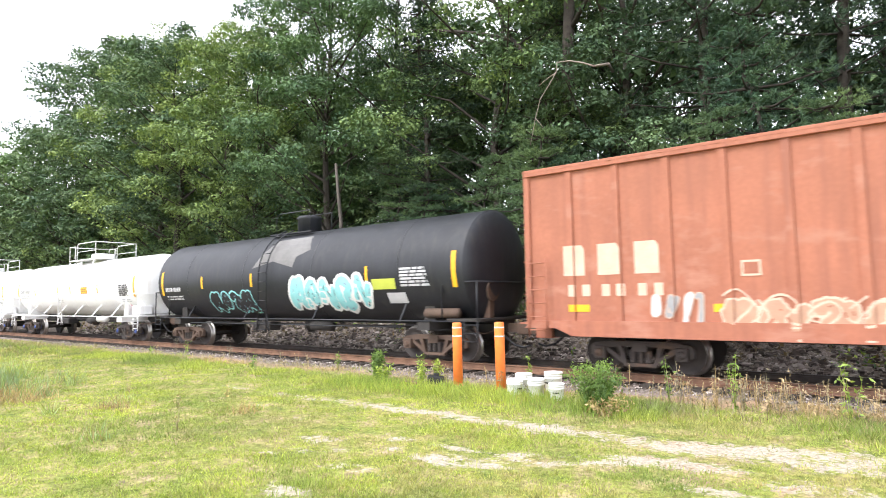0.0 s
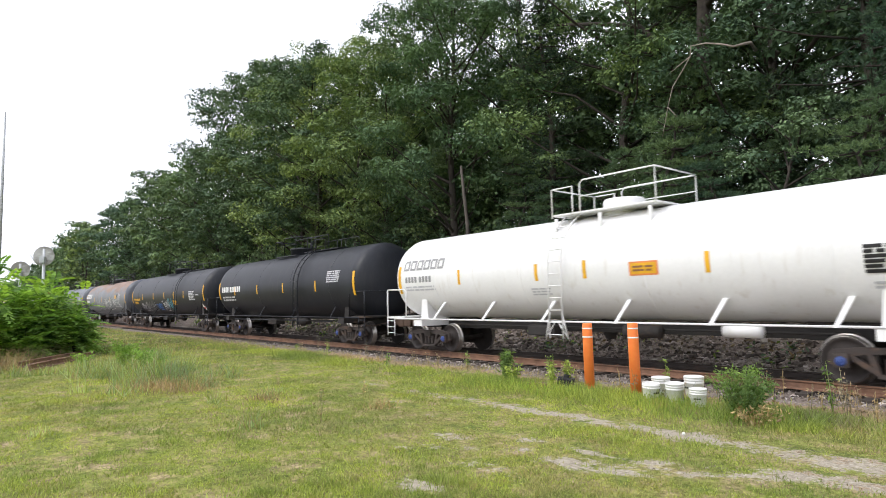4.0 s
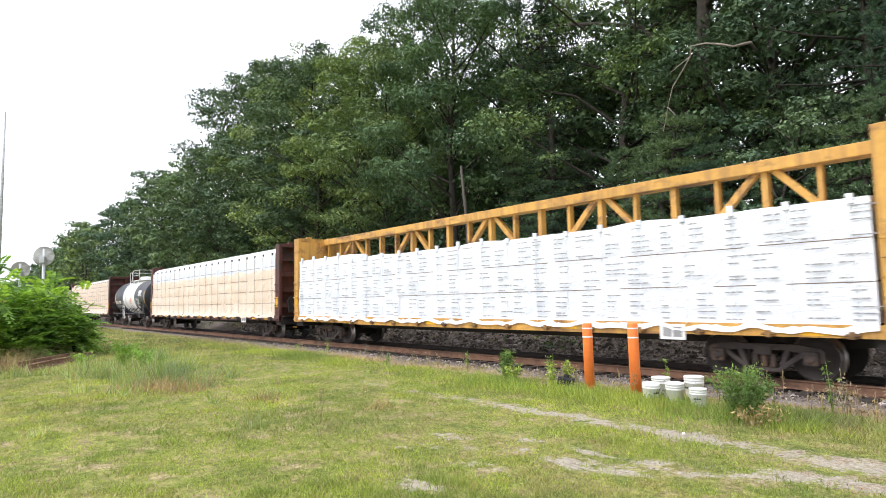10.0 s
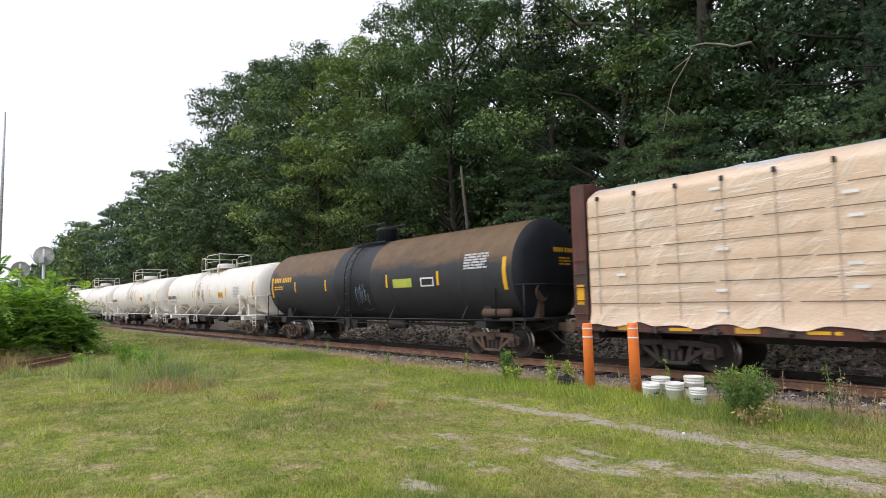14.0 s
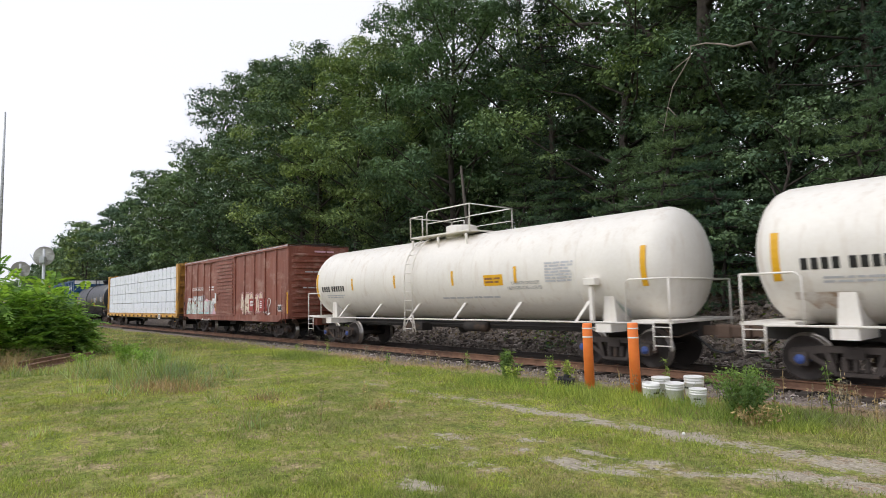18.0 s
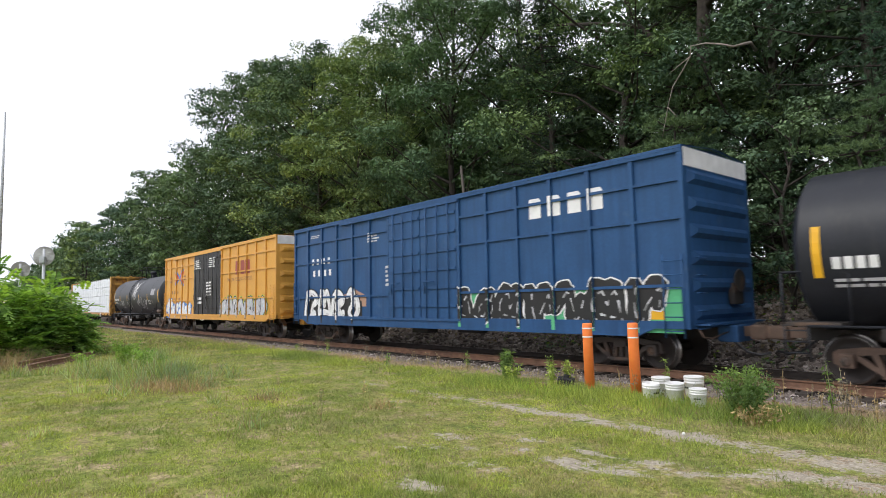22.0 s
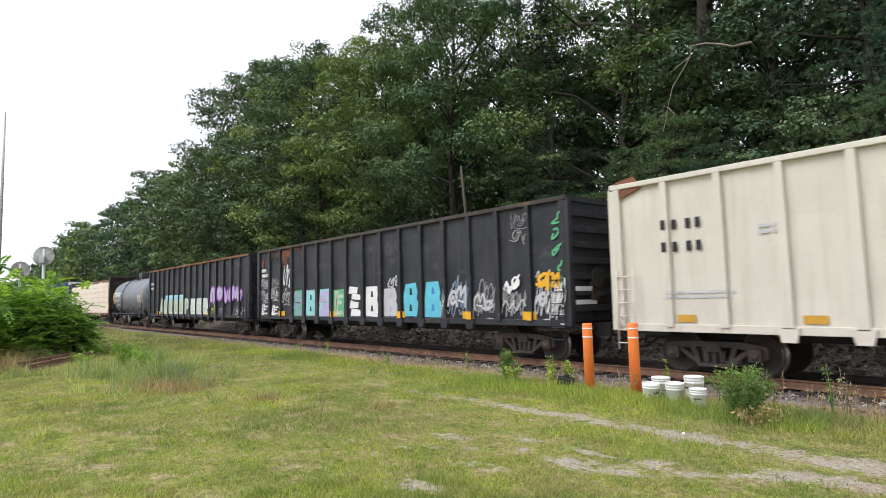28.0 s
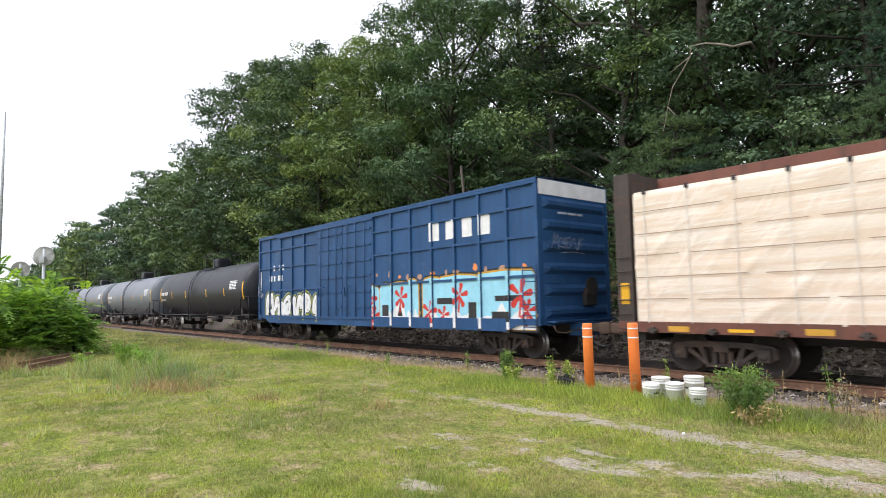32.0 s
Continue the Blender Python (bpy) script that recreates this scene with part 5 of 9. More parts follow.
def scrawl(x0, x1, z0, z1, fills, edge, count, seed, fat=.26, halo=None, shine=None, lean=.12):
    """Spray-painted swelling curves, one piece to a shape: halo, edge, fill and shine laid over one another."""
    r = random.Random(seed)
    if count > 2:
        count, fat = round(count * 1.35), fat * .85
    h, w = z1 - z0, (x1 - x0) / count
    f = fat * min(h, w * 1.4)
    out = []
    if not edge and not halo and count > 1:
        # a quick tag: thin curls side by side, with a flick under them
        lines, last = [], None
        for k in range(count):
            last = kind = r.choice([q for q in range(len(SHAPES)) if q != last])
            tall, drop, wide = r.uniform(.75, 1.15), r.uniform(-.1, .15), r.uniform(.95, 1.35)
            for line in SHAPES[kind]:
                lines.append((curve_of([(x0 + w * (k - .1 + wide * line[i] + r.uniform(-.08, .08)) + lean * h * line[i + 1] * 1.6, z0 + h * (drop + tall * line[i + 1] + r.uniform(-.05, .05))) for i in range(0, len(line), 2)]), k))
        if count > 2:
            lines.append((curve_of([(x0 + (x1 - x0) * q, z0 + h * (.06 * math.sin(q * 7 + seed) - .14)) for q in (.25, .5, .75, 1.05)]), 0))
        for line, k in lines:
            for i, (a, b2) in enumerate(zip(line, line[1:])):
                u, v = (f * .6 * (.6 + .6 * abs(math.sin(q * .37 + seed + k))) for q in (i, i + 1))
                out.append((stroke(a, b2, u, v), fills[(k * len(fills)) // count], seed * 100))
        return out
    for k in range(count):
        ink = fills[k % len(fills)]
        # a wandering path over a small net of points, never straight back
        u, v = r.choice((0, 2)), r.choice((0, 2))
        way, pts = (0, 0), []
        for i in range(r.randint(5, 7)):
            pts.append((x0 + w * (k + .5 + (u - 1) * .36 + r.uniform(-.06, .06) + lean * (v - 1) * .6), z0 + h * (.1 + .4 * v + r.uniform(-.05, .05))))
            steps = [q for q in ((1, 0), (-1, 0), (0, 1), (0, -1), (1, 1), (-1, -1)) if 0 <= u + q[0] <= 2 and 0 <= v + q[1] <= 2 and q != (-way[0], -way[1])]
            way = r.choice(steps)
            u, v = u + way[0], v + way[1]
        line = []
        for i in range(len(pts) - 1):
            p0, p1, p2, p3 = pts[max(0, i - 1)], pts[i], pts[i + 1], pts[min(len(pts) - 1, i + 2)]
            for q in (0, .34, .67):
                line.append(tuple(.5 * (2 * p1[j] + (p2[j] - p0[j]) * q + (2 * p0[j] - 5 * p1[j] + 4 * p2[j] - p3[j]) * q * q + (3 * p1[j] - p0[j] - 3 * p2[j] + p3[j]) * q ** 3) for j in (0, 1)))
        line.append(pts[-1])
        ws = [f * (.75 + .5 * abs(math.sin(i * .55 + seed + k))) for i in range(len(line))]
        segs = list(zip(line, line[1:], ws, ws[1:]))
        if halo:
            out += [(stroke(a, b2, u + f * 1.1, v + f * 1.1), halo, seed * 100 + k) for a, b2, u, v in segs]
        if edge:
            out += [(stroke(a, b2, u + f * .5, v + f * .5), edge, seed * 100 + k) for a, b2, u, v in segs]
        out += [(stroke(a, b2, u, v), ink, seed * 100 + k) for a, b2, u, v in segs]
        if shine:
            out += [(stroke((a[0] - f * .2, a[1] + f * .2), (b2[0] - f * .2, b2[1] + f * .2), f * .2), shine, seed * 100 + k) for a, b2, u, v in segs[::3]]
    return out


def hulks(x0, x1, z0, z1, count, fill, edge, cuts, seed, grow=.07, rim=None, fat=.3):
    """Fat spray-painted shapes side by side: rim, edge, fill and thin strokes of light laid over one another."""
    r = random.Random(seed)
    w, h = (x1 - x0) / count, z1 - z0
    layers, last = ([], [], [], []), None
    for k in range(count):
        last = kind = r.choice([q for q in range(len(SHAPES)) if q != last])
        f = fat * min(w, h) * r.uniform(.85, 1.15)
        lean, drop, tall = r.uniform(-.08, .2) * w, r.uniform(0, .1) * h, r.uniform(.86, 1)
        for line in SHAPES[kind]:
            pts = [(x0 + w * (k + .12 + .76 * line[i] + r.uniform(-.05, .05)) + lean * (line[i + 1] - .5), z0 + f * .6 + drop + (h - f * 1.2 - drop) * tall * line[i + 1] + r.uniform(-.03, .03) * h) for i in range(0, len(line), 2)]
            way = curve_of(pts)
            ws = [f * (.7 + .6 * abs(math.sin(i * .5 + seed + k))) for i in range(len(way))]
            for i, (a, b2) in enumerate(zip(way, way[1:])):
                u, v = ws[i], ws[i + 1]
                if rim:
                    layers[0].append((stroke(a, b2, u + grow * 3.4, v + grow * 3.4), rim, seed * 100))
                layers[1].append((stroke(a, b2, u + grow * 2, v + grow * 2), edge, seed * 100))
                layers[2].append((stroke(a, b2, u, v), fill, seed * 100))
                if i % 3 != 1:
                    layers[3].append((stroke((a[0] + u * .22, a[1] - u * .22), (b2[0] + v * .22, b2[1] - v * .22), u * .16, v * .1), cuts[(k + i) % len(cuts)], seed * 100))
    return [q for l in layers for q in l]


def slab(x0, x1, z0, z1, ink, cut, seed, under=None):
    """One angular spray-painted block: skewed bars and slots, with drips below."""
    r = random.Random(seed)
    w, h = x1 - x0, z1 - z0
    j = lambda k=.06: r.uniform(-k, k) * w
    out = []
    if under:
        out.append(([(x0 + j() - .05, z0 - .04), (x1 + j() + .06, z0 - .05), (x1 + j() + .04, z1 + .06), (x0 + j(), z1 + .04)], under))
    kind = seed % 3
    if kind == 0:            # a bulging block with two slots
        out.append(([(x0 + j(), z0), (x1 + j(), z0 + j()), (x1 + .05 * w, z0 + h * .4), (x1 - .06 * w, z0 + h * .52), (x1, z0 + h * .7), (x1 + j() - .08 * w, z1), (x0 + j() + .08 * w, z1 + j()), (x0 - .02 * w, z0 + h * .6)], ink))
        out += [([(x0 + w * q, z0 + h * u), (x0 + w * (q + .22), z0 + h * u), (x0 + w * (q + .16), z0 + h * (u + .2)), (x0 + w * (q + .04), z0 + h * (u + .2))], cut) for q, u in ((.4, .16), (.42, .64))]
    elif kind == 1:          # a thick leaning bar with ragged flags
        out.append(([(x0 + j(), z0), (x0 + w * .38, z0 + j()), (x0 + w * .5, z1), (x0 + w * .14, z1)], ink))
        out += [([(x0 + w * .3, z0 + h * q), (x0 + w * u, z0 + h * (q + .05)), (x0 + w * (u - .12), z0 + h * (q + .2)), (x0 + w * .36, z0 + h * (q + .14))], ink) for q, u in ((.02, .95), (.42, .8), (.68, 1.0))]
        out.append((stroke((x0 + w * .2, z0 + h * .2), (x0 + w * .34, z0 + h * .85), .05), cut))
    else:                    # shifted bars one over the other
        for k in range(4):
            a, q = z0 + h * k / 4, (.0, .16, -.08, .1)[(k + seed) % 4] * w
            out.append(([(x0 + q, a), (x1 + q - .2 * w * (k % 2), a + j(.08)), (x1 + q - .12 * w, a + h * .2), (x0 + q + .1 * w, a + h * .25)], ink))
        out.append((stroke((x0 + w * .2, z0 + h * .55), (x0 + w * .8, z0 + h * .5), .05), cut))
    for k in range(4):
        a = x0 + w * r.uniform(.05, .95)
        out.append((rect(a, a + .025, z0 - r.uniform(.03, .16), z0 + .06), ink))
    return out


def bloom(x, z, r, ink):
    """Five thick petals round a middle."""
    return [(stroke((x + .25 * r * math.cos(q), z + .25 * r * math.sin(q)), (x + r * math.cos(q), z + r * math.sin(q)), r * .22, r * .52), ink) for q in (0.2, 1.3, 2.5, 3.9, 5.2)]


def lettering(parent, words, x, z, h, ink, surf, label=""):
    cu = bpy.data.curves.new("lettering", "FONT")
    cu.body, cu.size = words, h / .72
    tmp = new("tmp", cu)
    bpy.context.view_layer.update()
    me = bpy.data.meshes.new_from_object(tmp.evaluated_get(bpy.context.evaluated_depsgraph_get()))
    bpy.data.objects.remove(tmp)
    bpy.data.curves.remove(cu)
    for v in me.vertices:
        px, pz = x + v.co.x, z + v.co.y
        v.co = surf.at(px, pz, .012 + getattr(surf, "deep", 0), 1e9, pz)
    me.materials.clear()
    me.materials.append(MAT[ink])
    me.name = "lettering"
    return child("lettering", me, parent, label)


# trucks, couplers and other pieces that the cars share
def truck_meshes():
    out = {}
    bm = bmesh.new()
    for s in (-1, 1):
        y0, y1 = (s * 1.06, s * .95)
        plate(bm, [(-1.12, .60), (-1.05, .66), (-.62, .72), (.62, .72), (1.05, .66), (1.12, .60), (1.12, .40), (.98, .36), (.80, .46), (.72, .56), (.42, .60), (-.42, .60), (-.72, .56), (-.80, .46), (-.98, .36), (-1.12, .40)], y0, y1)
        for e in (-1, 1):
            plate(bm, [(e * .40, .62), (e * .52, .62), (e * .36, .20), (e * .28, .20)] if e > 0 else [(-.28, .20), (-.36, .20), (-.52, .62), (-.40, .62)], y0, y1 - s * .01)
            plate(bm, [(e * .30, .28), (e * .30, .18), (e * .74, .48), (e * .74, .60)][::e], y0 + s * .01, y1 + s * .02)
            soft_box(bm, e * .889 - .13, e * .889 + .13, min(s * 1.16, s * .97), max(s * 1.16, s * .97), .33, .60, .03)
        box(bm, -.36, .36, min(y0, y1), max(y0, y1), .17, .245)
    box(bm, -.17, .17, -1.1, 1.1, .50, .68)
    out["frame"] = bm
    bm = bmesh.new()
    lathe(bm, [(.24 + .04 * k, .078 if k % 2 else .055) for k in range(8)], "z", (0, 0, 0), 8)
    out["spring"] = bm
    bm = bmesh.new()
    lathe(bm, [(-.03, .5), (0, .5), (.004, .486), (.018, .468), (.03, .458), (.12, .452), (.135, .44), (.13, .40), (.10, .37), (.075, .2), (.12, .17), (.14, .1), (.14, .11), (.19, .115), (.46, .11), (.48, .08), (.495, .07), (.5, .001)], "y", (0, 0, 0), 18)
    for f in bm.faces:
        c = f.calc_center_median()
        if c.x * c.x + c.z * c.z > .43 ** 2:
            f.material_index = 1
        elif c.y > .3:
            f.material_index = 2
    for k in range(3):      # cap bolts
        a = k * 2.094
        box(bm, .05 * math.cos(a) - .016, .05 * math.cos(a) + .016, .49, .515, .05 * math.sin(a) - .016, .05 * math.sin(a) + .016, 2)
    out["wheel"] = bm
    bm = bmesh.new()
    tube(bm, [(0, -1.0, .457), (0, 1.0, .457)], .085, 12)
    out["axle"] = bm
    return out


_t = truck_meshes()
ME = {"frame": {}, "spring": finish("spring", _t["spring"], MAT["truck_steel"]),
      "axle": finish("axle", _t["axle"], MAT["wheel_steel"])}
_wh = finish("wheel", _t["wheel"], [MAT["wheel_steel"], MAT["wheel_tread"], MAT["truck_steel"]])
CAPS = {}
for key in ("truck_steel", "blue_cap", "brown_truck"):
    CAPS[key] = _wh.copy()
    CAPS[key].materials[2] = MAT[key]
_fr = finish("truck", _t["frame"], MAT["truck_steel"])
for key in ("truck_steel", "brown_truck"):
    ME["frame"][key] = _fr.copy()
    ME["frame"][key].materials.clear()
    ME["frame"][key].materials.append(MAT[key])

_bm = bmesh.new()
box(_bm, -.1, .55, -.09, .09, .74, .96)
soft_box(_bm, .45, .8, -.2, .05, .68, 1.0, .05)
soft_box(_bm, .66, .92, -.16, -.03, .70, .98, .05)
soft_box(_bm, .5, .86, .06, .19, .70, .98, .05)
ME["coupler"] = finish("coupler", _bm, MAT["brown_truck"])
_bm = bmesh.new()
tube(_bm, [(-.05, -.35, .82), (.2, -.36, .62), (.45, -.34, .42), (.7, -.3, .36), (.9, -.26, .42)], .028, 7)
ME["hose"] = finish("air_hose", _bm, MAT["black_plastic"])
_bm = bmesh.new()
tube(_bm, [(.02, -1.45, .95), (.12, -1.45, .78), (.12, -1.1, .74), (.16, -.3, .86)], .016, 5)
ME["lever"] = finish("uncoupling_lever", _bm, MAT["brown_truck"])

WHEELS = []


def add_truck(car, x, steel="truck_steel", cap="truck_steel"):
    t = child("truck", ME["frame"][steel], car, at=pose(x, 0, LOW))
    for s in (-1, 1):
        for e in (-.17, 0, .17):
            child("spring", ME["spring"], t, at=pose(e, s, 0))
    for e in (-.889, .889):
        child("axle", ME["axle"], t, at=pose(e, 0, 0))
        for s in (-1, 1):
            w = child("wheel", CAPS[cap], t, at=pose(e, s * .69, .457, 0, 0, 180 if s < 0 else 0))
            WHEELS.append((w, e, s))


def add_couplers(car, half):
    for e in (0, 180):
        child("coupler", ME["coupler"], car, at=pose(0, 0, 0, 0, 0, e) @ pose(half - .86, 0, 0))
        child("air_hose", ME["hose"], car, at=pose(0, 0, 0, 0, 0, e) @ pose(half - .86, 0, 0))
        child("uncoupling_lever", ME["lever"], car, at=pose(0, 0, 0, 0, 0, e) @ pose(half - .95, 0, 0))


def ladder(bm, x0, x1, y, z0, z1, n, rail=.02, out=0.0):
    for x in (x0, x1):
        tube(bm, [(x, y - out, z0), (x, y - out, z1)], rail, 5)
    for k in range(n):
        z = z0 + (z1 - z0) * (k + .5) / n
        tube(bm, [(x0, y - out, z), (x1, y - out, z)], rail * .8, 5)


CARS = []


def new_car(name, label, front, back, category="rail car"):
    """front, back: the coupling points along the train."""
    car = tagged(new(name), label, category, "cars of the freight train")
    CARS.append((car, (front + back) / 2 * K))
    return car, (front - back) * K


# ---- tank car ----
def tank_car(label, front, back, shell, trim=None, bands=(), style="long", ladder_x=0.0, dome_x=None, walk_to=None, rad=1.59, zc=2.5, steel="truck_steel", cap="truck_steel", ticks=(-5, -2, 1.5, 4.5), inset=.78, end_trim=None, side_ladder=True, back_rail=None, hoops=False, flat_head=False):
    end_trim = end_trim or trim or shell
    dome_x = ladder_x + .8 if dome_x is None else dome_x
    car, pitch = new_car("tank_car", label, front, back)
    half = pitch / 2
    trim = trim or shell
    hl = half - inset
    st = [(-hl, .001), (-hl + .02, rad * .35), (-hl + .12, rad * .66), (-hl + .26, rad * .84), (-hl + .42, rad * .95), (-hl + .62, rad)]
    if flat_head or style in ("plain", "hoop"):                # a flatter head with a crisp rim
        st = [(-hl, .001), (-hl + .03, rad * .35), (-hl + .1, rad * .64), (-hl + .19, rad * .83), (-hl + .29, rad * .95), (-hl + .34, rad * .982), (-hl + .35, rad * .985), (-hl + .355, rad), (-hl + .38, rad), (-hl + .62, rad)]
    xs = sorted({0.0, *[b2 for band in bands for b2 in band[:2]]} | set(np.linspace(-hl + .9, hl - .9, 9).tolist()))
    prof = st + [(x, rad) for x in xs if -hl + .7 < x < hl - .7] + [(-a, r) for a, r in st[::-1]]
    mats = [shell] + [b2[2] for b2 in bands]

    def which(k):
        c = (prof[k][0] + prof[k + 1][0]) / 2
        for i, band in enumerate(bands):
            if band[0] < c < band[1]:
                return i + 1
        return 0
    bm = bmesh.new()
    lathe(bm, prof, "x", (0, 0, zc), 48, which)
    part("tank_shell", bm, [MAT[m] for m in mats], car)
    for x in np.linspace(-hl + 2.6, hl - 2.6, 4):     # weld seams
        bm = bmesh.new()
        lathe(bm, [(x - .02, rad + .002), (x, rad + .006), (x + .02, rad + .002)], "x", (0, 0, zc), 48)
        part("weld_seam", bm, MAT[mats[0] if not any(b2[0] < x < b2[1] for b2 in bands) else next(b2[2] for b2 in bands if b2[0] < x < b2[1])], car)
    tx = half - 2.55
    for e in (-1, 1):
        bm = bmesh.new()
        plate(bm, [(e * tx - .2, 1.05), (e * tx + .2, 1.05), (e * tx + .13, 1.8), (e * tx - .13, 1.8)], -1.2, 1.2)
        box(bm, e * tx - .22, e * tx + .22, -1.5, 1.5, .82, 1.04)
        part("saddle", bm, MAT[end_trim if end_trim in ("tank_white", "tank_cream") else "under_steel"], car)
        bm = bmesh.new()
        box(bm, min(e * (tx - 1.7), e * (half - .75)), max(e * (tx - 1.7), e * (half - .75)), -.28, .28, .72, 1.12)
        part("stub_sill", bm, MAT["under_steel"], car)
        bm = bmesh.new()
        soft_box(bm, min(e * (half - 1.75), e * (half - .72)), max(e * (half - 1.75), e * (half - .72)), -1.5, 1.5, 1.06, 1.13, .01)
        part("end_platform", bm, MAT[end_trim if end_trim in ("tank_white", "tank_cream") else "under_steel"], car)
        bm = bmesh.new()
        x1 = e * (half - .78)
        for s in (-1, 1):
            tube(bm, [(e * (half - 1.9), s * 1.5, 1.1), (e * (half - 1.9), s * 1.5, 2.0), (e * (half - 1.78), s * 1.5, 2.08), (x1, s * 1.5, 2.08)], .024, 6)
            tube(bm, [(x1, s * 1.5, 2.08), (x1, s * 1.5, 1.1)], .024, 6)
            ladder(bm, x1 - .42 * e, x1, s * 1.5, .45, 1.08, 3, .018)
        tube(bm, [(x1, -1.5, 2.08), (x1, 1.5, 2.08)], .024, 6)
        part("end_railing", bm, MAT[end_trim], car)
        add_truck(car, e * tx, steel, cap)
    if style in ("plain", "hoop"):
        bm = bmesh.new()
        soft_box(bm, half - 1.12, half - .9, -.75, -.5, 1.12, 2.0, .03)
        lathe(bm, [(half - .9, .27), (half - .87, .29), (half - .84, .27), (half - .87, .22)], "x", (0, -.62, 1.85), 20)
        tube(bm, [(half - 1.0, -.62, 1.2), (half - 1.35, -.2, 1.3)], .04, 6)
        part("hand_brake", bm, MAT["brown_truck"], car, "rust-brown hand brake stand")
        bm = bmesh.new()
        lathe(bm, [(-.6, .001), (-.55, .13), (.55, .13), (.6, .001)], "x", (tx + .45, -1.22, 1.27), 14)
        part("air_reservoir", bm, MAT["brown_truck"], car)
    # side rails with struts
    for s in (-1, 1):
        bm = bmesh.new()
        tube(bm, [(-half + 1.2, s * 1.5, 1.06), (half - 1.2, s * 1.5, 1.06)], .026, 6)
        if style != "white":
            tube(bm, [(-half + 3.4, s * 1.42, .88), (half - 3.4, s * 1.42, .88)], .018, 5)
        part("side_rail", bm, MAT[end_trim], car)
        for x in np.linspace(-hl + 2.6, hl - 2.6, 6 if style == "white" else 4):
            bm = bmesh.new()
            zt = zc - rad * .62
            yt = rad * math.sqrt(1 - .62 ** 2)
            thick, lean = (.08, .16) if style == "white" else (.035, .03)
            low = [bm.verts.new((x + u, s * (1.5 + e), 1.04)) for u, e in ((-.03, 0), (thick - .03, 0), (thick - .03, .03), (-.03, .03))]
            top_ = [bm.verts.new((x + u, s * (yt + e), zt)) for u, e in ((lean, -.01), (lean + thick * 1.3, -.01), (lean + thick * 1.3, .05), (lean, .05))]
            for i in range(4):
                bm.faces.new((low[i], low[(i + 1) % 4], top_[(i + 1) % 4], top_[i]))
            bm.faces.new(low)
            bm.faces.new(top_)
            part("rail_bracket", bm, MAT[shell if style == "white" and not bands else end_trim], car)
    if style == "white":
        bm = bmesh.new()
        box(bm, -half + 1.2, half - 1.2, -.3, .3, .74, 1.02)
        part("centre_sill", bm, MAT["under_steel"], car)
    bm = bmesh.new()
    tube(bm, [(-hl + 2.5, -.5, .86), (hl - 2.5, -.5, .86)], .03, 6)
    soft_box(bm, -2.2, -1.2, -.9, -.4, .62, .92, .05)
    lathe(bm, [(-.5, .001), (-.48, .16), (.48, .16), (.5, .001)], "x", (1.4, -.7, .82), 14)
    part("brake_gear", bm, MAT["under_steel"], car)
    bm = bmesh.new()
    lathe(bm, [(.55, .12), (.72, .2), (zc - rad + .05, .24)], "z", (0, 0, 0), 14)
    part("outlet_valve", bm, MAT["under_steel"], car)
    # ladder up the near side and the far side
    lx = ladder_x
    for s in (-1, 1) if side_ladder else ():
        bm = bmesh.new()
        for x in (lx - .22, lx + .22):
            pts = [(x, s * 1.56, .62), (x, s * 1.56, zc - .2)]
            for a in np.linspace(.1, 1.25, 7):
                pts.append((x, s * (rad + .14) * math.cos(a), zc + (rad + .14) * math.sin(a)))
            pts[1] = (x, s * (rad + .14), zc - .1)
            pts[0] = (x, s * (rad + .12), .62)
            tube(bm, pts, .024, 5)
        for k in range(11):
            z = .72 + k * .32
            y = (rad + .13) if z < zc else math.sqrt(max(.02, (rad + .14) ** 2 - (z - zc) ** 2))
            tube(bm, [(lx - .22, s * y, z), (lx + .22, s * y, z)], .016, 5)
        for e in (-1, 1):
            tube(bm, [(lx + e * .2, s * (rad + .12), 1.3), (lx + e * .36, s * (rad + .1), .62)], .02, 5)
            tube(bm, [(lx + e * .36, s * (rad + .1), .64), (lx + e * .05, s * (rad + .1), 1.05)], .016, 5)
        part("ladder", bm, MAT[trim], car)
    topz = zc + rad
    bm = bmesh.new()
    if style == "white":
        lathe(bm, [(topz - .3, .55), (topz + .3, .55), (topz + .36, .51), (topz + .4, .001)], "z", (dome_x + .1, 0, 0), 24)
    elif style == "hoop":
        lathe(bm, [(topz - .15, .2), (topz + .28, .2), (topz + .36, .27), (topz + .5, .24), (topz + .58, .001)], "z", (dome_x, 0, 0), 18)
        soft_box(bm, dome_x + .5, dome_x + .8, -.25, .1, topz - .1, topz + .22, .03)
    elif style == "dome":            # a rounded housing lying along the tank
        soft_box(bm, dome_x - .52, dome_x + .52, -.42, .42, topz - .12, topz + .56, .16)
    elif style == "plain":
        lathe(bm, [(topz - .15, .42), (topz + .45, .42), (topz + .5, .46), (topz + .58, .4), (topz + .62, .001)], "z", (dome_x, 0, 0), 20)
    else:
        lathe(bm, [(topz - .2, .52), (topz + .22, .52), (topz + .25, .57), (topz + .3, .57), (topz + .36, .42), (topz + .38, .001)], "z", (dome_x, 0, 0), 24)
    part("manway_dome", bm, MAT[trim], car)
    bm = bmesh.new()
    p0, p1 = (dome_x - 1.55, dome_x + 1.6) if style == "white" else (dome_x - 1.25, dome_x + 1.0)
    wide = 1.0 if style == "white" else .8
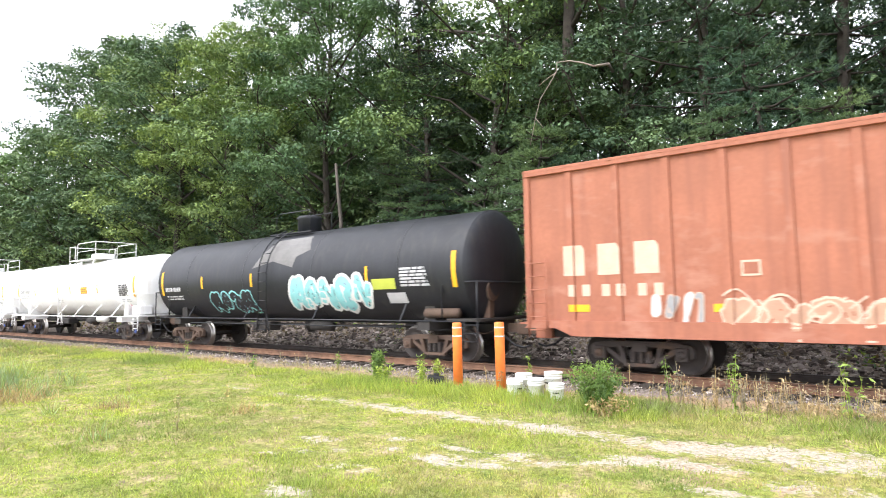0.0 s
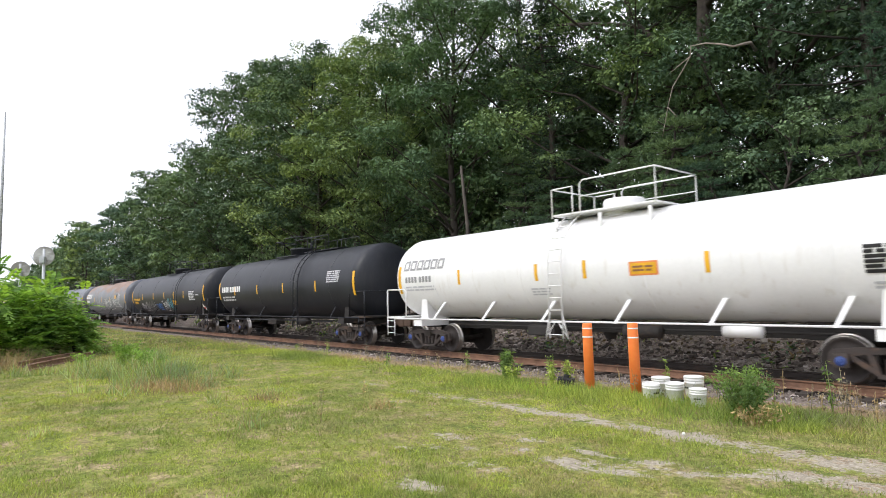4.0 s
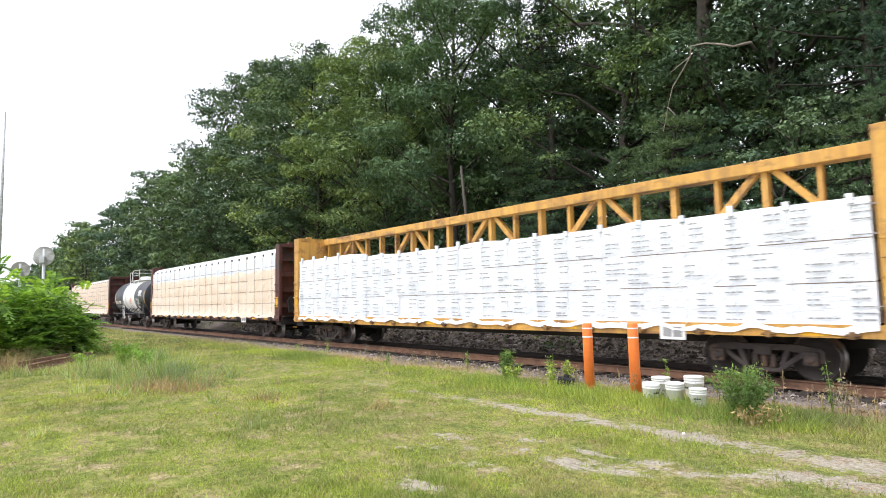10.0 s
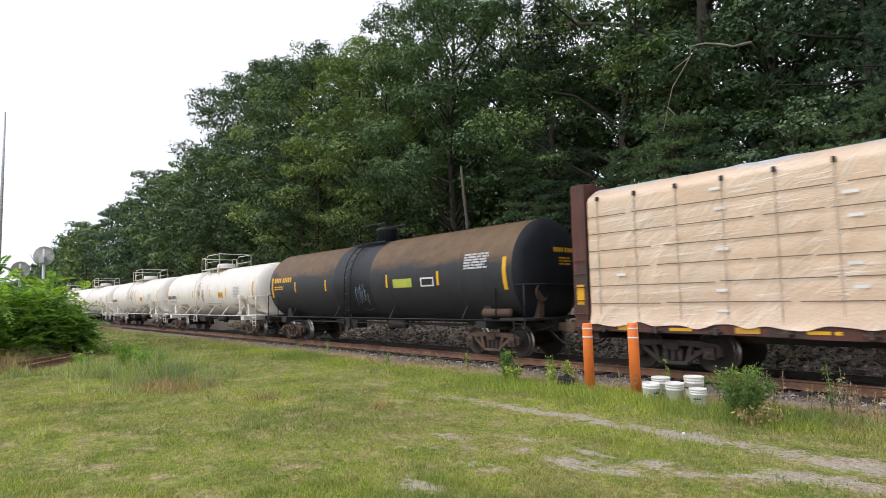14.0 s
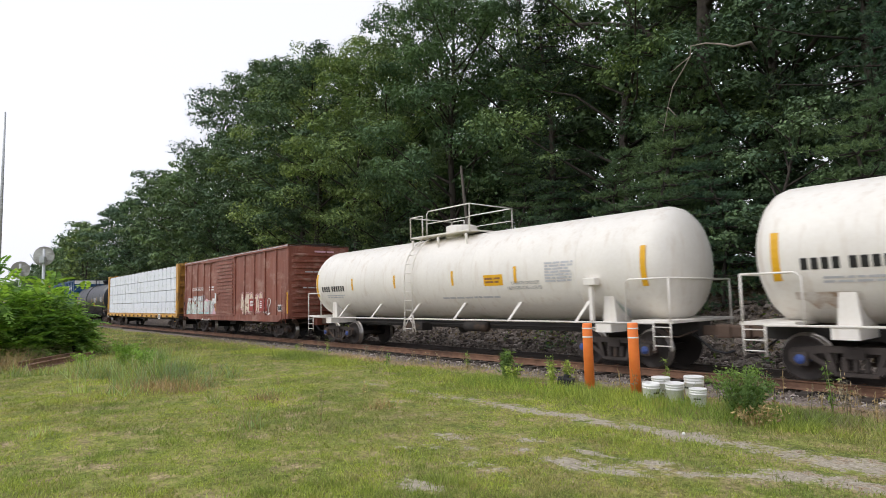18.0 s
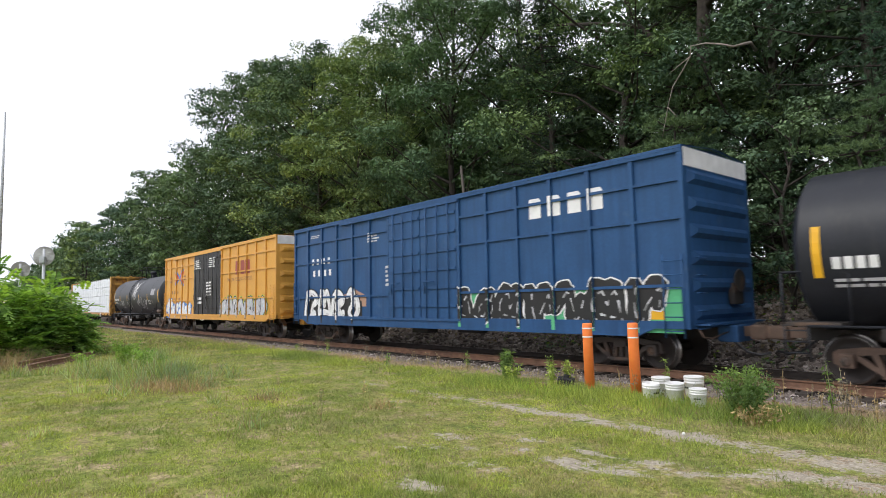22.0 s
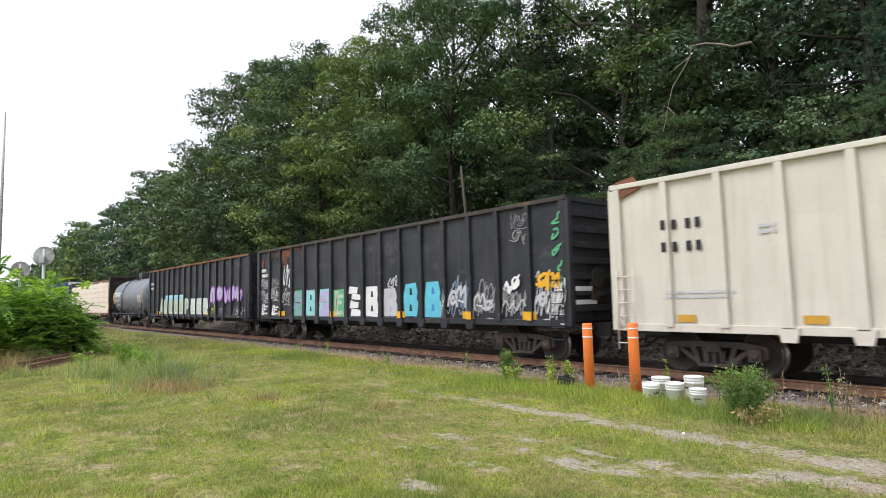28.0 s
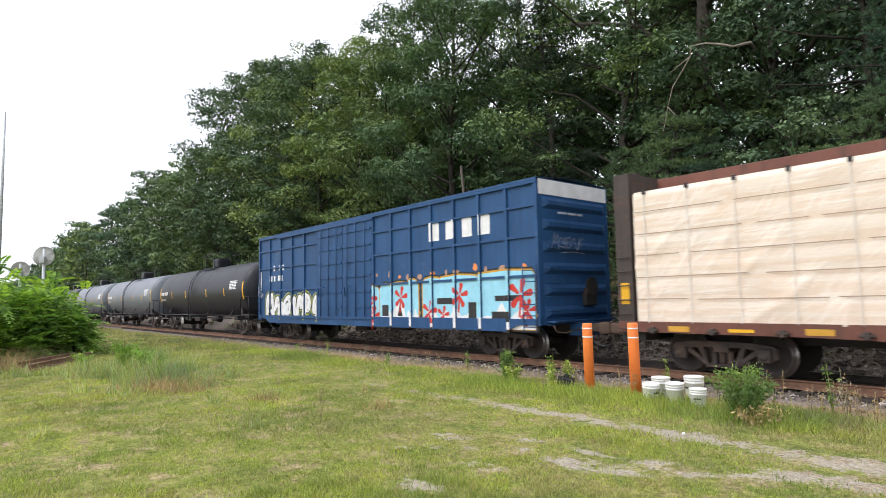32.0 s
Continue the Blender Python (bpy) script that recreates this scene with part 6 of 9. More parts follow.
    if style == "white":
        soft_box(bm, p0, p1, -wide, wide, topz + .0, topz + .05, .01)
    else:
        for s in (-1, 1):
            soft_box(bm, p0, p1, min(s * .62, s * wide), max(s * .62, s * wide), topz - .1, topz - .05, .01)
            if s < 0:
                part("top_platform", bm, MAT[trim], car)
                bm = bmesh.new()
    part("top_platform", bm, MAT[trim], car)
    for s in (-1, 1):
        bm = bmesh.new()
        zt = topz + (.88 if style == "white" else .82)
        if style != "plain":
            tube(bm, [(p0, s * wide, topz - .05), (p0, s * wide, zt - .12), (p0 + .12, s * wide, zt - .12), (p0 + .7, s * wide, zt - .12), (p0 + .7, s * wide, topz)], .022, 6)
            tube(bm, [(p0 + .95, s * wide, topz - .05), (p0 + .95, s * wide, zt - .1), (p0 + 1.05, s * wide, zt), (p1, s * wide, zt), (p1, s * wide, topz - .05)], .022, 6)
            tube(bm, [(p0 + .95, s * wide, topz + .45), (p1, s * wide, topz + .45)], .016, 6)
            if s == 1:
                tube(bm, [(p1, -wide, zt), (p1, wide, zt)], .022, 6)
                tube(bm, [(p0, -wide, zt - .12), (p0, wide, zt - .12)], .022, 6)
        else:
            tube(bm, [(p0, s * .5, topz - .1), (p0, s * .5, topz + .6), (p0 + .2, s * .5, topz + .72), (p1 - .4, s * .5, topz + .72), (p1 - .4, s * .5, topz - .1)], .02, 6)
        if style == "long":
            part("top_railing", bm, MAT[trim], car)
            bm = bmesh.new()
            q1 = walk_to or hl - 1.0
            tube(bm, [(p1, s * wide, topz + .62), (q1, s * wide, topz + .62), (q1, s * wide, topz - .1)], .02, 6)
            for x in np.linspace(p1 + 1.2, q1 - 1.2, 3):
                tube(bm, [(x, s * wide, topz - .1), (x, s * wide, topz + .62)], .02, 6)
        part("top_railing", bm, MAT[trim], car)
        if back_rail:
            bm = bmesh.new()
            tube(bm, [(p0, s * wide, topz + .45), (back_rail, s * wide, topz + .45), (back_rail, s * wide, topz - .1)], .02, 6)
            for x in np.linspace(back_rail + 1.2, p0 - 1.2, 3):
                tube(bm, [(x, s * wide, topz - .1), (x, s * wide, topz + .45)], .02, 6)
            part("walkway_railing", bm, MAT[trim], car)
        if hoops:
            for e in (-1, 1):
                for x in (e * (hl - .75), e * (hl - 1.45)):
                    bm = bmesh.new()
                    tube(bm, [(x - .22, s * wide, topz - .2), (x - .22, s * wide, topz + .42), (x - .14, s * wide, topz + .52), (x + .14, s * wide, topz + .52), (x + .22, s * wide, topz + .42), (x + .22, s * wide, topz - .2)], .022, 6)
                    part("grab_hoop", bm, MAT[trim], car)
    if not side_ladder or style == "white":                # brackets that carry the platform
        for x in (p0 + .15, (p0 + p1) / 2, p1 - .15):
            bm = bmesh.new()
            plate(bm, [(x - .05, topz - .07), (x + .05, topz - .07), (x + .03, topz - .42), (x - .03, topz - .42)], -wide, -wide - .04)
            part("platform_bracket", bm, MAT[trim], car)
    if style == "long":
        bm = bmesh.new()
        soft_box(bm, p1, walk_to or hl - 1.0, -.35, .35, topz + .02, topz + .07, .008)
        part("walkway", bm, MAT[trim], car)
    add_couplers(car, half)
    surf = Barrel(rad, zc)
    items = [(rect(x - .055, x + .055, zc - .33, zc + .13), "ink_yellow") for x in ticks]
    items += [(rect(x - .075, x + .075, zc - .55, zc + .4), "ink_yellow") for x in (-hl + .66, hl - .66)]
    for it in items:
        decal(car, "reflector_strip", [it], surf, "upright yellow reflector strip")
    return car, surf, hl, zc, half


# ---- box car ----
def box_car(label, front, back, body, top, sill, front_end, rear_end, rib_gap=1.15, style="post", door=None, door_mat=None, end_top=None, rails=(), seed=1, roof="galvanised", steel="truck_steel"):
    """front_end, rear_end: body ends along the train."""
    car, pitch = new_car("box_car", label, front, back)
    mid = (front + back) / 2 * K
    x1, x0 = front_end * K - mid, rear_end * K - mid
    hw = 1.56
    z0 = 1.0
    bm = bmesh.new()
    box(bm, x0 + .03, x1 - .03, -hw, hw, z0, top - .12)
    part("body", bm, MAT[body], car)
    d0, d1 = door if door else (0, 0)
    d0, d1 = x0 + (x1 - x0) * d0, x0 + (x1 - x0) * d1
    n = max(3, round((d0 - x0) / rib_gap)) if door else round((x1 - x0) / rib_gap)
    ribs = list(np.linspace(x0 + .06, d0 - .05, n + 1)) + list(np.linspace(d1 + .05, x1 - .06, max(3, round((x1 - d1) / rib_gap)) + 1)) if door else list(np.linspace(x0 + .06, x1 - .06, n + 1))
    wide, deep = (.14, .05) if style == "post" else (.11, .07)
    rib_bm = bmesh.new()
    plate_z = top - .22
    box(rib_bm, -wide / 2, wide / 2, -deep, 0, z0 + .02, plate_z)
    rib_me = finish("side_post", rib_bm, MAT[body])
    for s in (-1, 1):
        for x in ribs:
            child("side_post", rib_me, car, at=pose(x, s * hw, 0, 0, 0, 0 if s < 0 else 180))
        bm = bmesh.new()
        soft_box(bm, x0, x1, min(s * (hw - .02), s * (hw + .085)), max(s * (hw - .02), s * (hw + .085)), plate_z, top - .06, .015)
        part("top_chord", bm, MAT[body], car)
        bm = bmesh.new()
        y0, y1 = sorted((s * (hw - .03), s * (hw + .075)))
        a = (x1 - x0)
        plate(bm, [(x0, z0 + .12), (x0, z0 - .05), (x0 + a * .045, z0 - .05), (x0 + a * .07, sill), (x1 - a * .07, sill), (x1 - a * .045, z0 - .05), (x1, z0 - .05), (x1, z0 + .12)], y0, y1)
        part("side_sill", bm, MAT[body], car)
        for z in rails:
            for xa, xb in zip(ribs, ribs[1:]):
                if xb - xa < 2.2 and not (door and xa < (d0 + d1) / 2 < xb):
                    bm = bmesh.new()
                    box(bm, xa + wide / 2, xb - wide / 2, min(s * hw, s * (hw + .06)), max(s * hw, s * (hw + .06)), z - .035, z + .035)
                    part("belt_rail", bm, MAT[body], car)
        if door:
            leaves = 2 if style == "grid" else 1
            for k in range(leaves):
                xa, xb = d0 + (d1 - d0) * k / leaves, d0 + (d1 - d0) * (k + 1) / leaves
                bm = bmesh.new()
                soft_box(bm, xa + .02, xb - .02, min(s * (hw - .01), s * (hw + .07)), max(s * (hw - .01), s * (hw + .07)), z0 + .1, top - .3, .012)
                dr = part("door", bm, MAT[door_mat or body], car)
                if style == "grid":
                    for z in np.linspace(z0 + .5, top - .6, 6):
                        bm = bmesh.new()
                        box(bm, xa + .06, xb - .06, min(s * (hw + .07), s * (hw + .11)), max(s * (hw + .07), s * (hw + .11)), z - .04, z + .04)
                        part("door_rib", bm, MAT[door_mat or body], dr)
                    for q in (.2, .5, .8):
                        x = xa + (xb - xa) * q
                        bm = bmesh.new()
                        tube(bm, [(x, s * (hw + .13), z0 + .1), (x, s * (hw + .13), top - .3)], .022, 6)
                        part("lock_rod", bm, MAT[door_mat or body], dr)
                else:
                    for z in np.linspace(z0 + .25, top - .5, 15):
                        bm = bmesh.new()
                        plate(bm, [(xa + .12, z - .055), (xb - .12, z - .055), (xb - .12, z + .055), (xa + .12, z + .055)], s * (hw + .07), s * (hw + .115))
                        part("door_rib", bm, MAT[door_mat or body], dr)
                bm = bmesh.new()
                tube(bm, [(xa + .3, s * (hw + .14), z0 + .9), (xa + .3, s * (hw + .17), z0 + 1.3), (xa + .8, s * (hw + .17), z0 + 1.3)], .02, 6)
                part("door_handle", bm, MAT[door_mat or body], dr)
            for z in (z0 + .06, top - .26):
                bm = bmesh.new()
                box(bm, d0 - (d1 - d0) * .9, d1 + .1, min(s * (hw + .05), s * (hw + .12)), max(s * (hw + .05), s * (hw + .12)), z - .04, z + .04)
                part("door_track", bm, MAT[body], car)
    # roof
    bm = bmesh.new()
    nr = round((x1 - x0) / 1.1)
    for k in range(nr):
        a, b2 = x0 + (x1 - x0) * k / nr, x0 + (x1 - x0) * (k + 1) / nr
        pts = [(-hw - .09, top - .1), (0, top + .03), (hw + .09, top - .1)]
        for (ya, za), (yb, zb) in zip(pts, pts[1:]):
            v = [bm.verts.new(p) for p in ((a, ya, za), (b2 - .08, ya, za), (b2 - .08, yb, zb), (a, yb, zb))]
            bm.faces.new(v)
            v = [bm.verts.new(p) for p in ((b2 - .08, ya, za + .035), (b2, ya, za + .035), (b2, yb, zb + .035), (b2 - .08, yb, zb + .035))]
            bm.faces.new(v)
        box(bm, b2 - .08, b2, -hw - .095, -hw - .08, top - .13, top - .06)
    box(bm, x0, x1, -hw - .09, hw + .09, top - .13, top - .1)
    part("roof", bm, MAT[roof], car)
    # ends with rolled ribs
    for e, xe in ((1, x1), (-1, x0)):
        bm = bmesh.new()
        box(bm, min(xe, xe - e * .08), max(xe, xe - e * .08), -hw - .04, hw + .04, z0 - .05, top - .08)
        part("end_wall", bm, MAT[body], car)
        for z in np.linspace(z0 + .3, top - (.75 if style == "grid" else .55), 6 if style == "grid" else 10):
            bm = bmesh.new()
            hh = .16 if style == "grid" else .085
            a = [bm.verts.new((xe, y, z + w)) for y, w in ((-hw + .12, -hh), (hw - .12, -hh), (hw - .12, hh), (-hw + .12, hh))]
            b2 = [bm.verts.new((xe + e * .09, y, z + w)) for y, w in ((-hw + .3, -hh * .35), (hw - .3, -hh * .35), (hw - .3, hh * .35), (-hw + .3, hh * .35))]
            for i in range(4):
                bm.faces.new((a[i], a[(i + 1) % 4], b2[(i + 1) % 4], b2[i]))
            bm.faces.new(b2)
            part("end_rib", bm, MAT[body], car)
        if end_top:
            bm = bmesh.new()
            box(bm, min(xe, xe + e * .015), max(xe, xe + e * .015), -hw, hw, top - .52, top - .1)
            part("end_panel", bm, MAT[end_top], car, "white painted strip along the top of the end wall")
        for y in (-hw, hw + .26):
            bm = bmesh.new()
            ladder(bm, xe - e * .55, xe - e * .1, y, .75, 2.6, 6, .017, .13)
            part("ladder", bm, MAT[body], car)
        bm = bmesh.new()
        for z in np.linspace(.95, 2.5, 5):
            tube(bm, [(xe + e * .12, -hw + .08, z), (xe + e * .12, -hw + .55, z)], .016, 5)
        part("end_ladder", bm, MAT[body], car)
        bm = bmesh.new()
        soft_box(bm, min(xe, xe + e * .45), max(xe, xe + e * .45), -.4, .4, .62, 1.0, .03)
        box(bm, min(xe, xe + e * .32), max(xe, xe + e * .32), -1.4, 1.4, 1.02, 1.06)
        part("end_sill", bm, MAT[body], car)
        if e > 0:
            bm = bmesh.new()
            lathe(bm, [(xe + .16, .26), (xe + .19, .28), (xe + .21, .26), (xe + .19, .22)], "x", (0, .45, 2.0), 20)
            soft_box(bm, xe + .02, xe + .16, .2, .7, 1.45, 1.95, .03)
            for a in range(4):
                tube(bm, [(xe + .18, .45, 2.0), (xe + .18, .45 + .25 * math.cos(a * 1.57), 2.0 + .25 * math.sin(a * 1.57))], .012, 5)
            part("hand_brake", bm, MAT["under_steel"], car)
        add_truck(car, e * (pitch / 2 - 3.15), steel)
    bm = bmesh.new()
    box(bm, x0, x1, -.3, .3, .66, 1.0)
    lathe(bm, [(-.6, .001), (-.58, .18), (.58, .18), (.6, .001)], "x", (1.5, -.7, .78), 14)
    soft_box(bm, -1.4, -.5, -.95, -.5, .55, .95, .03)
    part("underframe", bm, MAT["under_steel"], car)
    add_couplers(car, pitch / 2)
    return car, Side(hw + .002, ribs, wide, deep), x0, x1, End(x1 + .1)


# ---- centre-beam lumber car ----
def lumber_car(label, front, back, frame, load, top=4.55, front_end=0, rear_end=0, layers=5, tallies=(1,) * 12, ragged=None, cover=None, seed=1, gap=.025, strap="strap", prints=False, seam="ink_seam", hump=0, ends=None, slope=0, hang=.03):
    car, pitch = new_car("lumber_car", label, front, back)
    mid = (front + back) / 2 * K
    x1, x0 = front_end * K - mid, rear_end * K - mid
    r = random.Random(seed)
    hw, deck = 1.5, 1.08
    bm = bmesh.new()
    box(bm, x0, x1, -hw + .05, hw - .05, deck - .12, deck)
    part("deck", bm, MAT[frame], car)
    for s in (-1, 1):
        bm = bmesh.new()
        y0, y1 = sorted((s * (hw - .06), s * (hw + .05)))
        plate(bm, [(x0, deck + .02), (x0, deck - .22), (x0 + 4.2, deck - .23), (x0 + 5.6, deck - .27), (x1 - 5.6, deck - .27), (x1 - 4.2, deck - .23), (x1, deck - .22), (x1, deck + .02)], y0, y1)
        part("side_sill", bm, MAT[frame], car)
        n = 16
        sb = bmesh.new()
        soft_box(sb, -.05, .05, 0, .09, deck - .24, deck - .1, .012)
        tube(sb, [(-.12, .05, deck - .17), (.12, .05, deck - .17)], .03, 8)
        me = finish("winch", sb, MAT["truck_steel" if frame != "car_yellow" else "yellow_rust"])
        for k in range(n):
            child("winch", me, car, at=pose(x0 + .9 + (x1 - x0 - 1.8) * k / (n - 1), s * (hw + .05), 0, 0, 0, 0 if s > 0 else 180))
    surf = Side(hw + .052)
    items = []
    for k in range(15):
        x = x0 + 1.5 + (x1 - x0 - 3) * k / 14
        if k % 2 == 0:
            items.append((rect(x - .24, x + .24, deck - .19, deck - .07), "ink_amber" if frame != "car_yellow" else "ink_yellow"))
        elif frame != "car_yellow":
            items += bars(x - .3, x + .3, deck - .2, deck - .08, 1, "ink_yellow", k)
    decal(car, "sill_mark", items, surf, "yellow reflector patches and marks")
    decal(car, "placard", [(rect(x1 - 4.6, x1 - 4.0, deck - .36, deck - .02), "ink_white"), (rect(x1 - 4.52, x1 - 4.32, deck - .3, deck - .08), "ink_gray"), (rect(x1 - 4.28, x1 - 4.08, deck - .3, deck - .08), "ink_gray")], Side(hw + .06), "small white notice plate")
    # bulkheads
    for e, xe in ((1, x1), (-1, x0)):
        b0 = xe - e * .42
        for s in (-1, 1):
            bm = bmesh.new()
            y0, y1 = sorted((s * (hw - .1), s * (hw + .04)))
            soft_box(bm, min(b0, xe), max(b0, xe), y0, y1, deck - .25, top, .015)
            part("corner_post", bm, MAT[ends or frame], car)
        bm = bmesh.new()
        soft_box(bm, min(b0, xe) + .01, max(b0, xe) - .01, -hw + .1, hw - .1, top - .16, top + .02, .015)
        part("bulkhead_beam", bm, MAT[ends or frame], car)
        bm = bmesh.new()
        box(bm, min(xe - e * .37, xe - e * .42), max(xe - e * .37, xe - e * .42), -hw + .1, hw - .1, deck, top - .16)
        part("bulkhead", bm, MAT[ends or frame], car)
        bm = bmesh.new()
        soft_box(bm, min(xe - e * .37, xe - e * .06), max(xe - e * .37, xe - e * .06), -.12, .12, deck - .1, top - .12, .012)
        part("bulkhead_post", bm, MAT[ends or frame], car)
        for z in np.linspace(deck + .5, top - .72, 4):
            for s in (-1, 1):
                bm = bmesh.new()
                soft_box(bm, min(xe - e * .37, xe - e * .13), max(xe - e * .37, xe - e * .13), min(s * .12, s * (hw - .1)), max(s * .12, s * (hw - .1)), z - .1, z + .1, .012)
                part("bulkhead_rib", bm, MAT[ends or frame], car)
        for y in (-.9, .2):
            bm = bmesh.new()
            soft_box(bm, min(xe - e * .3, xe - e * .04), max(xe - e * .3, xe - e * .04), y - .11, y + .11, top + .01, top + .1, .015)
            part("lug", bm, MAT[ends or frame], car)
        bm = bmesh.new()
        for s in (-1, 1):
            plate(bm, [(s * (hw - .1), top - .16), (s * (hw - .1), top - .5), (s * (hw - .16), top - .42), (s * (hw - .3), top - .24), (s * (hw - .55), top - .16)], -.012, .012)
        bm.transform(Matrix.Translation((xe - e * .12, 0, 0)) @ Matrix.Rotation(math.pi / 2, 4, "Z"))
        part("gusset", bm, MAT[ends or frame], car)
        bm = bmesh.new()
        for z in np.linspace(.6, 2.6, 7):
            tube(bm, [(xe - e * .05, -hw - .1, z), (xe - e * .38, -hw - .1, z)], .016, 5)
        part("grab_iron", bm, MAT[ends or frame], car)
        bm = bmesh.new()
        box(bm, min(xe, xe - e * .6), max(xe, xe - e * .6), -1.4, 1.4, .66, 1.0)
        box(bm, min(xe, xe + e * .4), max(xe, xe + e * .4), -.35, .35, .66, 1.02)
        box(bm, min(xe, xe + e * .25), max(xe, xe + e * .25), -1.35, 1.35, 1.04, 1.08)
        part("end_sill", bm, MAT["under_steel"], car)
        if e > 0:
            bm = bmesh.new()
            lathe(bm, [(xe + .1, .25), (xe + .13, .27), (xe + .15, .25), (xe + .13, .21)], "x", (0, -.9, 1.75), 20)
            soft_box(bm, xe, xe + .12, -1.1, -.7, 1.25, 1.7, .03)
            part("hand_brake", bm, MAT["under_steel"], car)
        add_truck(car, e * (pitch / 2 - 3.3))
    for xa in (x1 - .36, x0 + .1):
        decal(car, "corner_mark", [(rect(xa, xa + .22, 1.5, 2.0), "ink_yellow")], Side(hw + .045), "yellow reflector panel on the end post")
    decal(car, "bulkhead_mark", bars(-.25, .3, top - 1.2, top - .95, 2, "ink_yellow", 3) + bars(-.25, .3, top - 2.0, top - 1.85, 1, "ink_yellow", 4) + ([(rect(-hw + .2, hw - .2, top - .12, top - .02), "ink_yellow")] if frame != "car_yellow" and not ends else []), End(x1 - .36), "small yellow marks on the bulkhead")
    # centre beam: top chord, posts and braces
    bm = bmesh.new()
    soft_box(bm, x0 + .3, x1 - .3, -.22, .22, top - .27, top, .02)
    part("top_chord", bm, MAT[frame], car)
    n = 10
    for k in range(n + 1):
        x = x0 + .6 + (x1 - x0 - 1.2) * k / n
        bm = bmesh.new()
        box(bm, x - .07, x + .07, -.1, .1, deck, top - .1)
        part("centre_post", bm, MAT[frame], car)
        if k < n:
            xb = x + (x1 - x0 - 1.2) / n
            xm = (x + xb) / 2
            bm = bmesh.new()
            if k % 2:
                plate(bm, [(x + .05, top - .2), (x + .25, top - .2), (xm + .12, top - 1.2), (xm - .08, top - 1.2)], -.08, .08)
            else:
                plate(bm, [(xb - .25, top - .2), (xb - .05, top - .2), (xm + .08, top - 1.2), (xm - .12, top - 1.2)], -.08, .08)
            box(bm, xm - .05, xm + .05, -.09, .09, top - 1.2, top - .2)
            box(bm, x + .07, xb - .07, -.02, .02, deck, top - 1.15)
            part("brace", bm, MAT[frame], car)
    bm = bmesh.new()
    box(bm, x0, x1, -.25, .25, .6, deck - .1)
    part("centre_sill", bm, MAT["under_steel"], car)
    add_couplers(car, pitch / 2)
    # the load
    la, lb = x0 + .5, x1 - .5
    count = len(tallies)
    lw = (lb - la) / count
    ltop = ragged or top - .12
    lh = (ltop - deck - .02 - (.34 if slope else 0)) / layers
    made = {}

    def pack(kind):
        if kind not in made:
            bm = bmesh.new()
            rr = random.Random(kind)
            soft_box(bm, -lw / 2 + .004, lw / 2 - .004, -.62, .62, gap, lh - .006, .018)
            if not cover:
                bmesh.ops.subdivide_edges(bm, edges=[e for e in bm.edges if e.calc_length() > .5], cuts=1, use_grid_fill=True)
            for v in bm.verts:
                if abs(v.co.y) > .55:
                    v.co.y += .018 * noise.noise((v.co.x * 2.2 + kind * 9, v.co.z * 5, v.co.y)) + .01 * noise.noise((v.co.x * 7 + kind, v.co.z * 9, 3))
                v.co.z += .012 * noise.noise((v.co.x * 3, kind * 4, v.co.y))
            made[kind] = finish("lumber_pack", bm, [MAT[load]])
        return made[kind]
    for s in (-1, 1):
        for c in range(count):
            for l in range(layers):
                if l >= layers * tallies[c] + .01:
                    continue
                child("lumber_pack", pack((c * 3 + l * 5 + seed) % 5), car, at=pose(la + lw * (c + .5), s * (.86 + r.uniform(-.012, .012)), deck + .02 + lh * l, 0, 0, 0 if s < 0 else 180))
    face = 1.5
    def crown_z(x):
        return ltop + ((hump if x < la + 4.4 else .05 * math.sin(x * 1.7) * math.sin(x * .6 + 1)) if ragged and cover else 0)
    if cover:
        # a film drawn over the whole stack, creased along the pull of the straps
        for s in (-1, 1):
            nx, nz = (300, 40) if s < 0 else (90, 12)
            vs = []
            for j in range(nz + 1):
                for i in range(nx + 1):
                    x = la + (lb - la) * i / nx
                    q = j / nz * 1.06
                    q += (.03 * noise.noise((x * .7, 0, seed)) + .016 * noise.noise((x * 2.6, 3, seed))) * max(0, 1 - abs(q - cover[1] * 1.06) * 5)
                    zb = deck - hang + .06 * math.sin(i * 99 / nx + seed) * math.sin(i * 33 / nx) + .03 * noise.noise((x * 3, 0, seed))
                    zt = crown_z(x)
                    z = zb + (zt - zb) * min(1, q)
                    over = max(0, q - 1) / .06
                    bend = 1.6 * noise.noise((x * .45, z * .5, seed + 9))
                    crease = max(0, min(1, .35 + 2 * noise.noise((x * .5, z * .6, seed)))) * (1 - abs(math.sin(3.1 * x - 2.1 * z + bend * 2))) ** 4 + max(0, min(1, .25 + 2 * noise.noise((x * .45, z * .7, seed + 4)))) * .6 * (1 - abs(math.sin(2.2 * x - 3.6 * z + bend * 3))) ** 4 + .5 * max(0, noise.noise((x * .8, z * .3, seed + 2)) * 2) * (1 - abs(math.sin(6 * x + 1.2 * z + bend))) ** 5
                    y = face + .012 + .022 * noise.noise((x * .9, z * 1.2, seed)) + .006 * noise.noise((x * 7 + z * 3, z * 5, seed + 5)) + .036 * crease * (1.3 - .8 * min(1, q)) + .012 * abs(math.sin((z - deck) / lh * math.pi)) - .75 * over + (.075 * max(0, 1 - q / .09) if hang > .05 else 0) - slope * max(0, min(1, q) - .915) / .085
                    vs.append((x, s * y, z + .05 * over))
            fs, ii = [], []
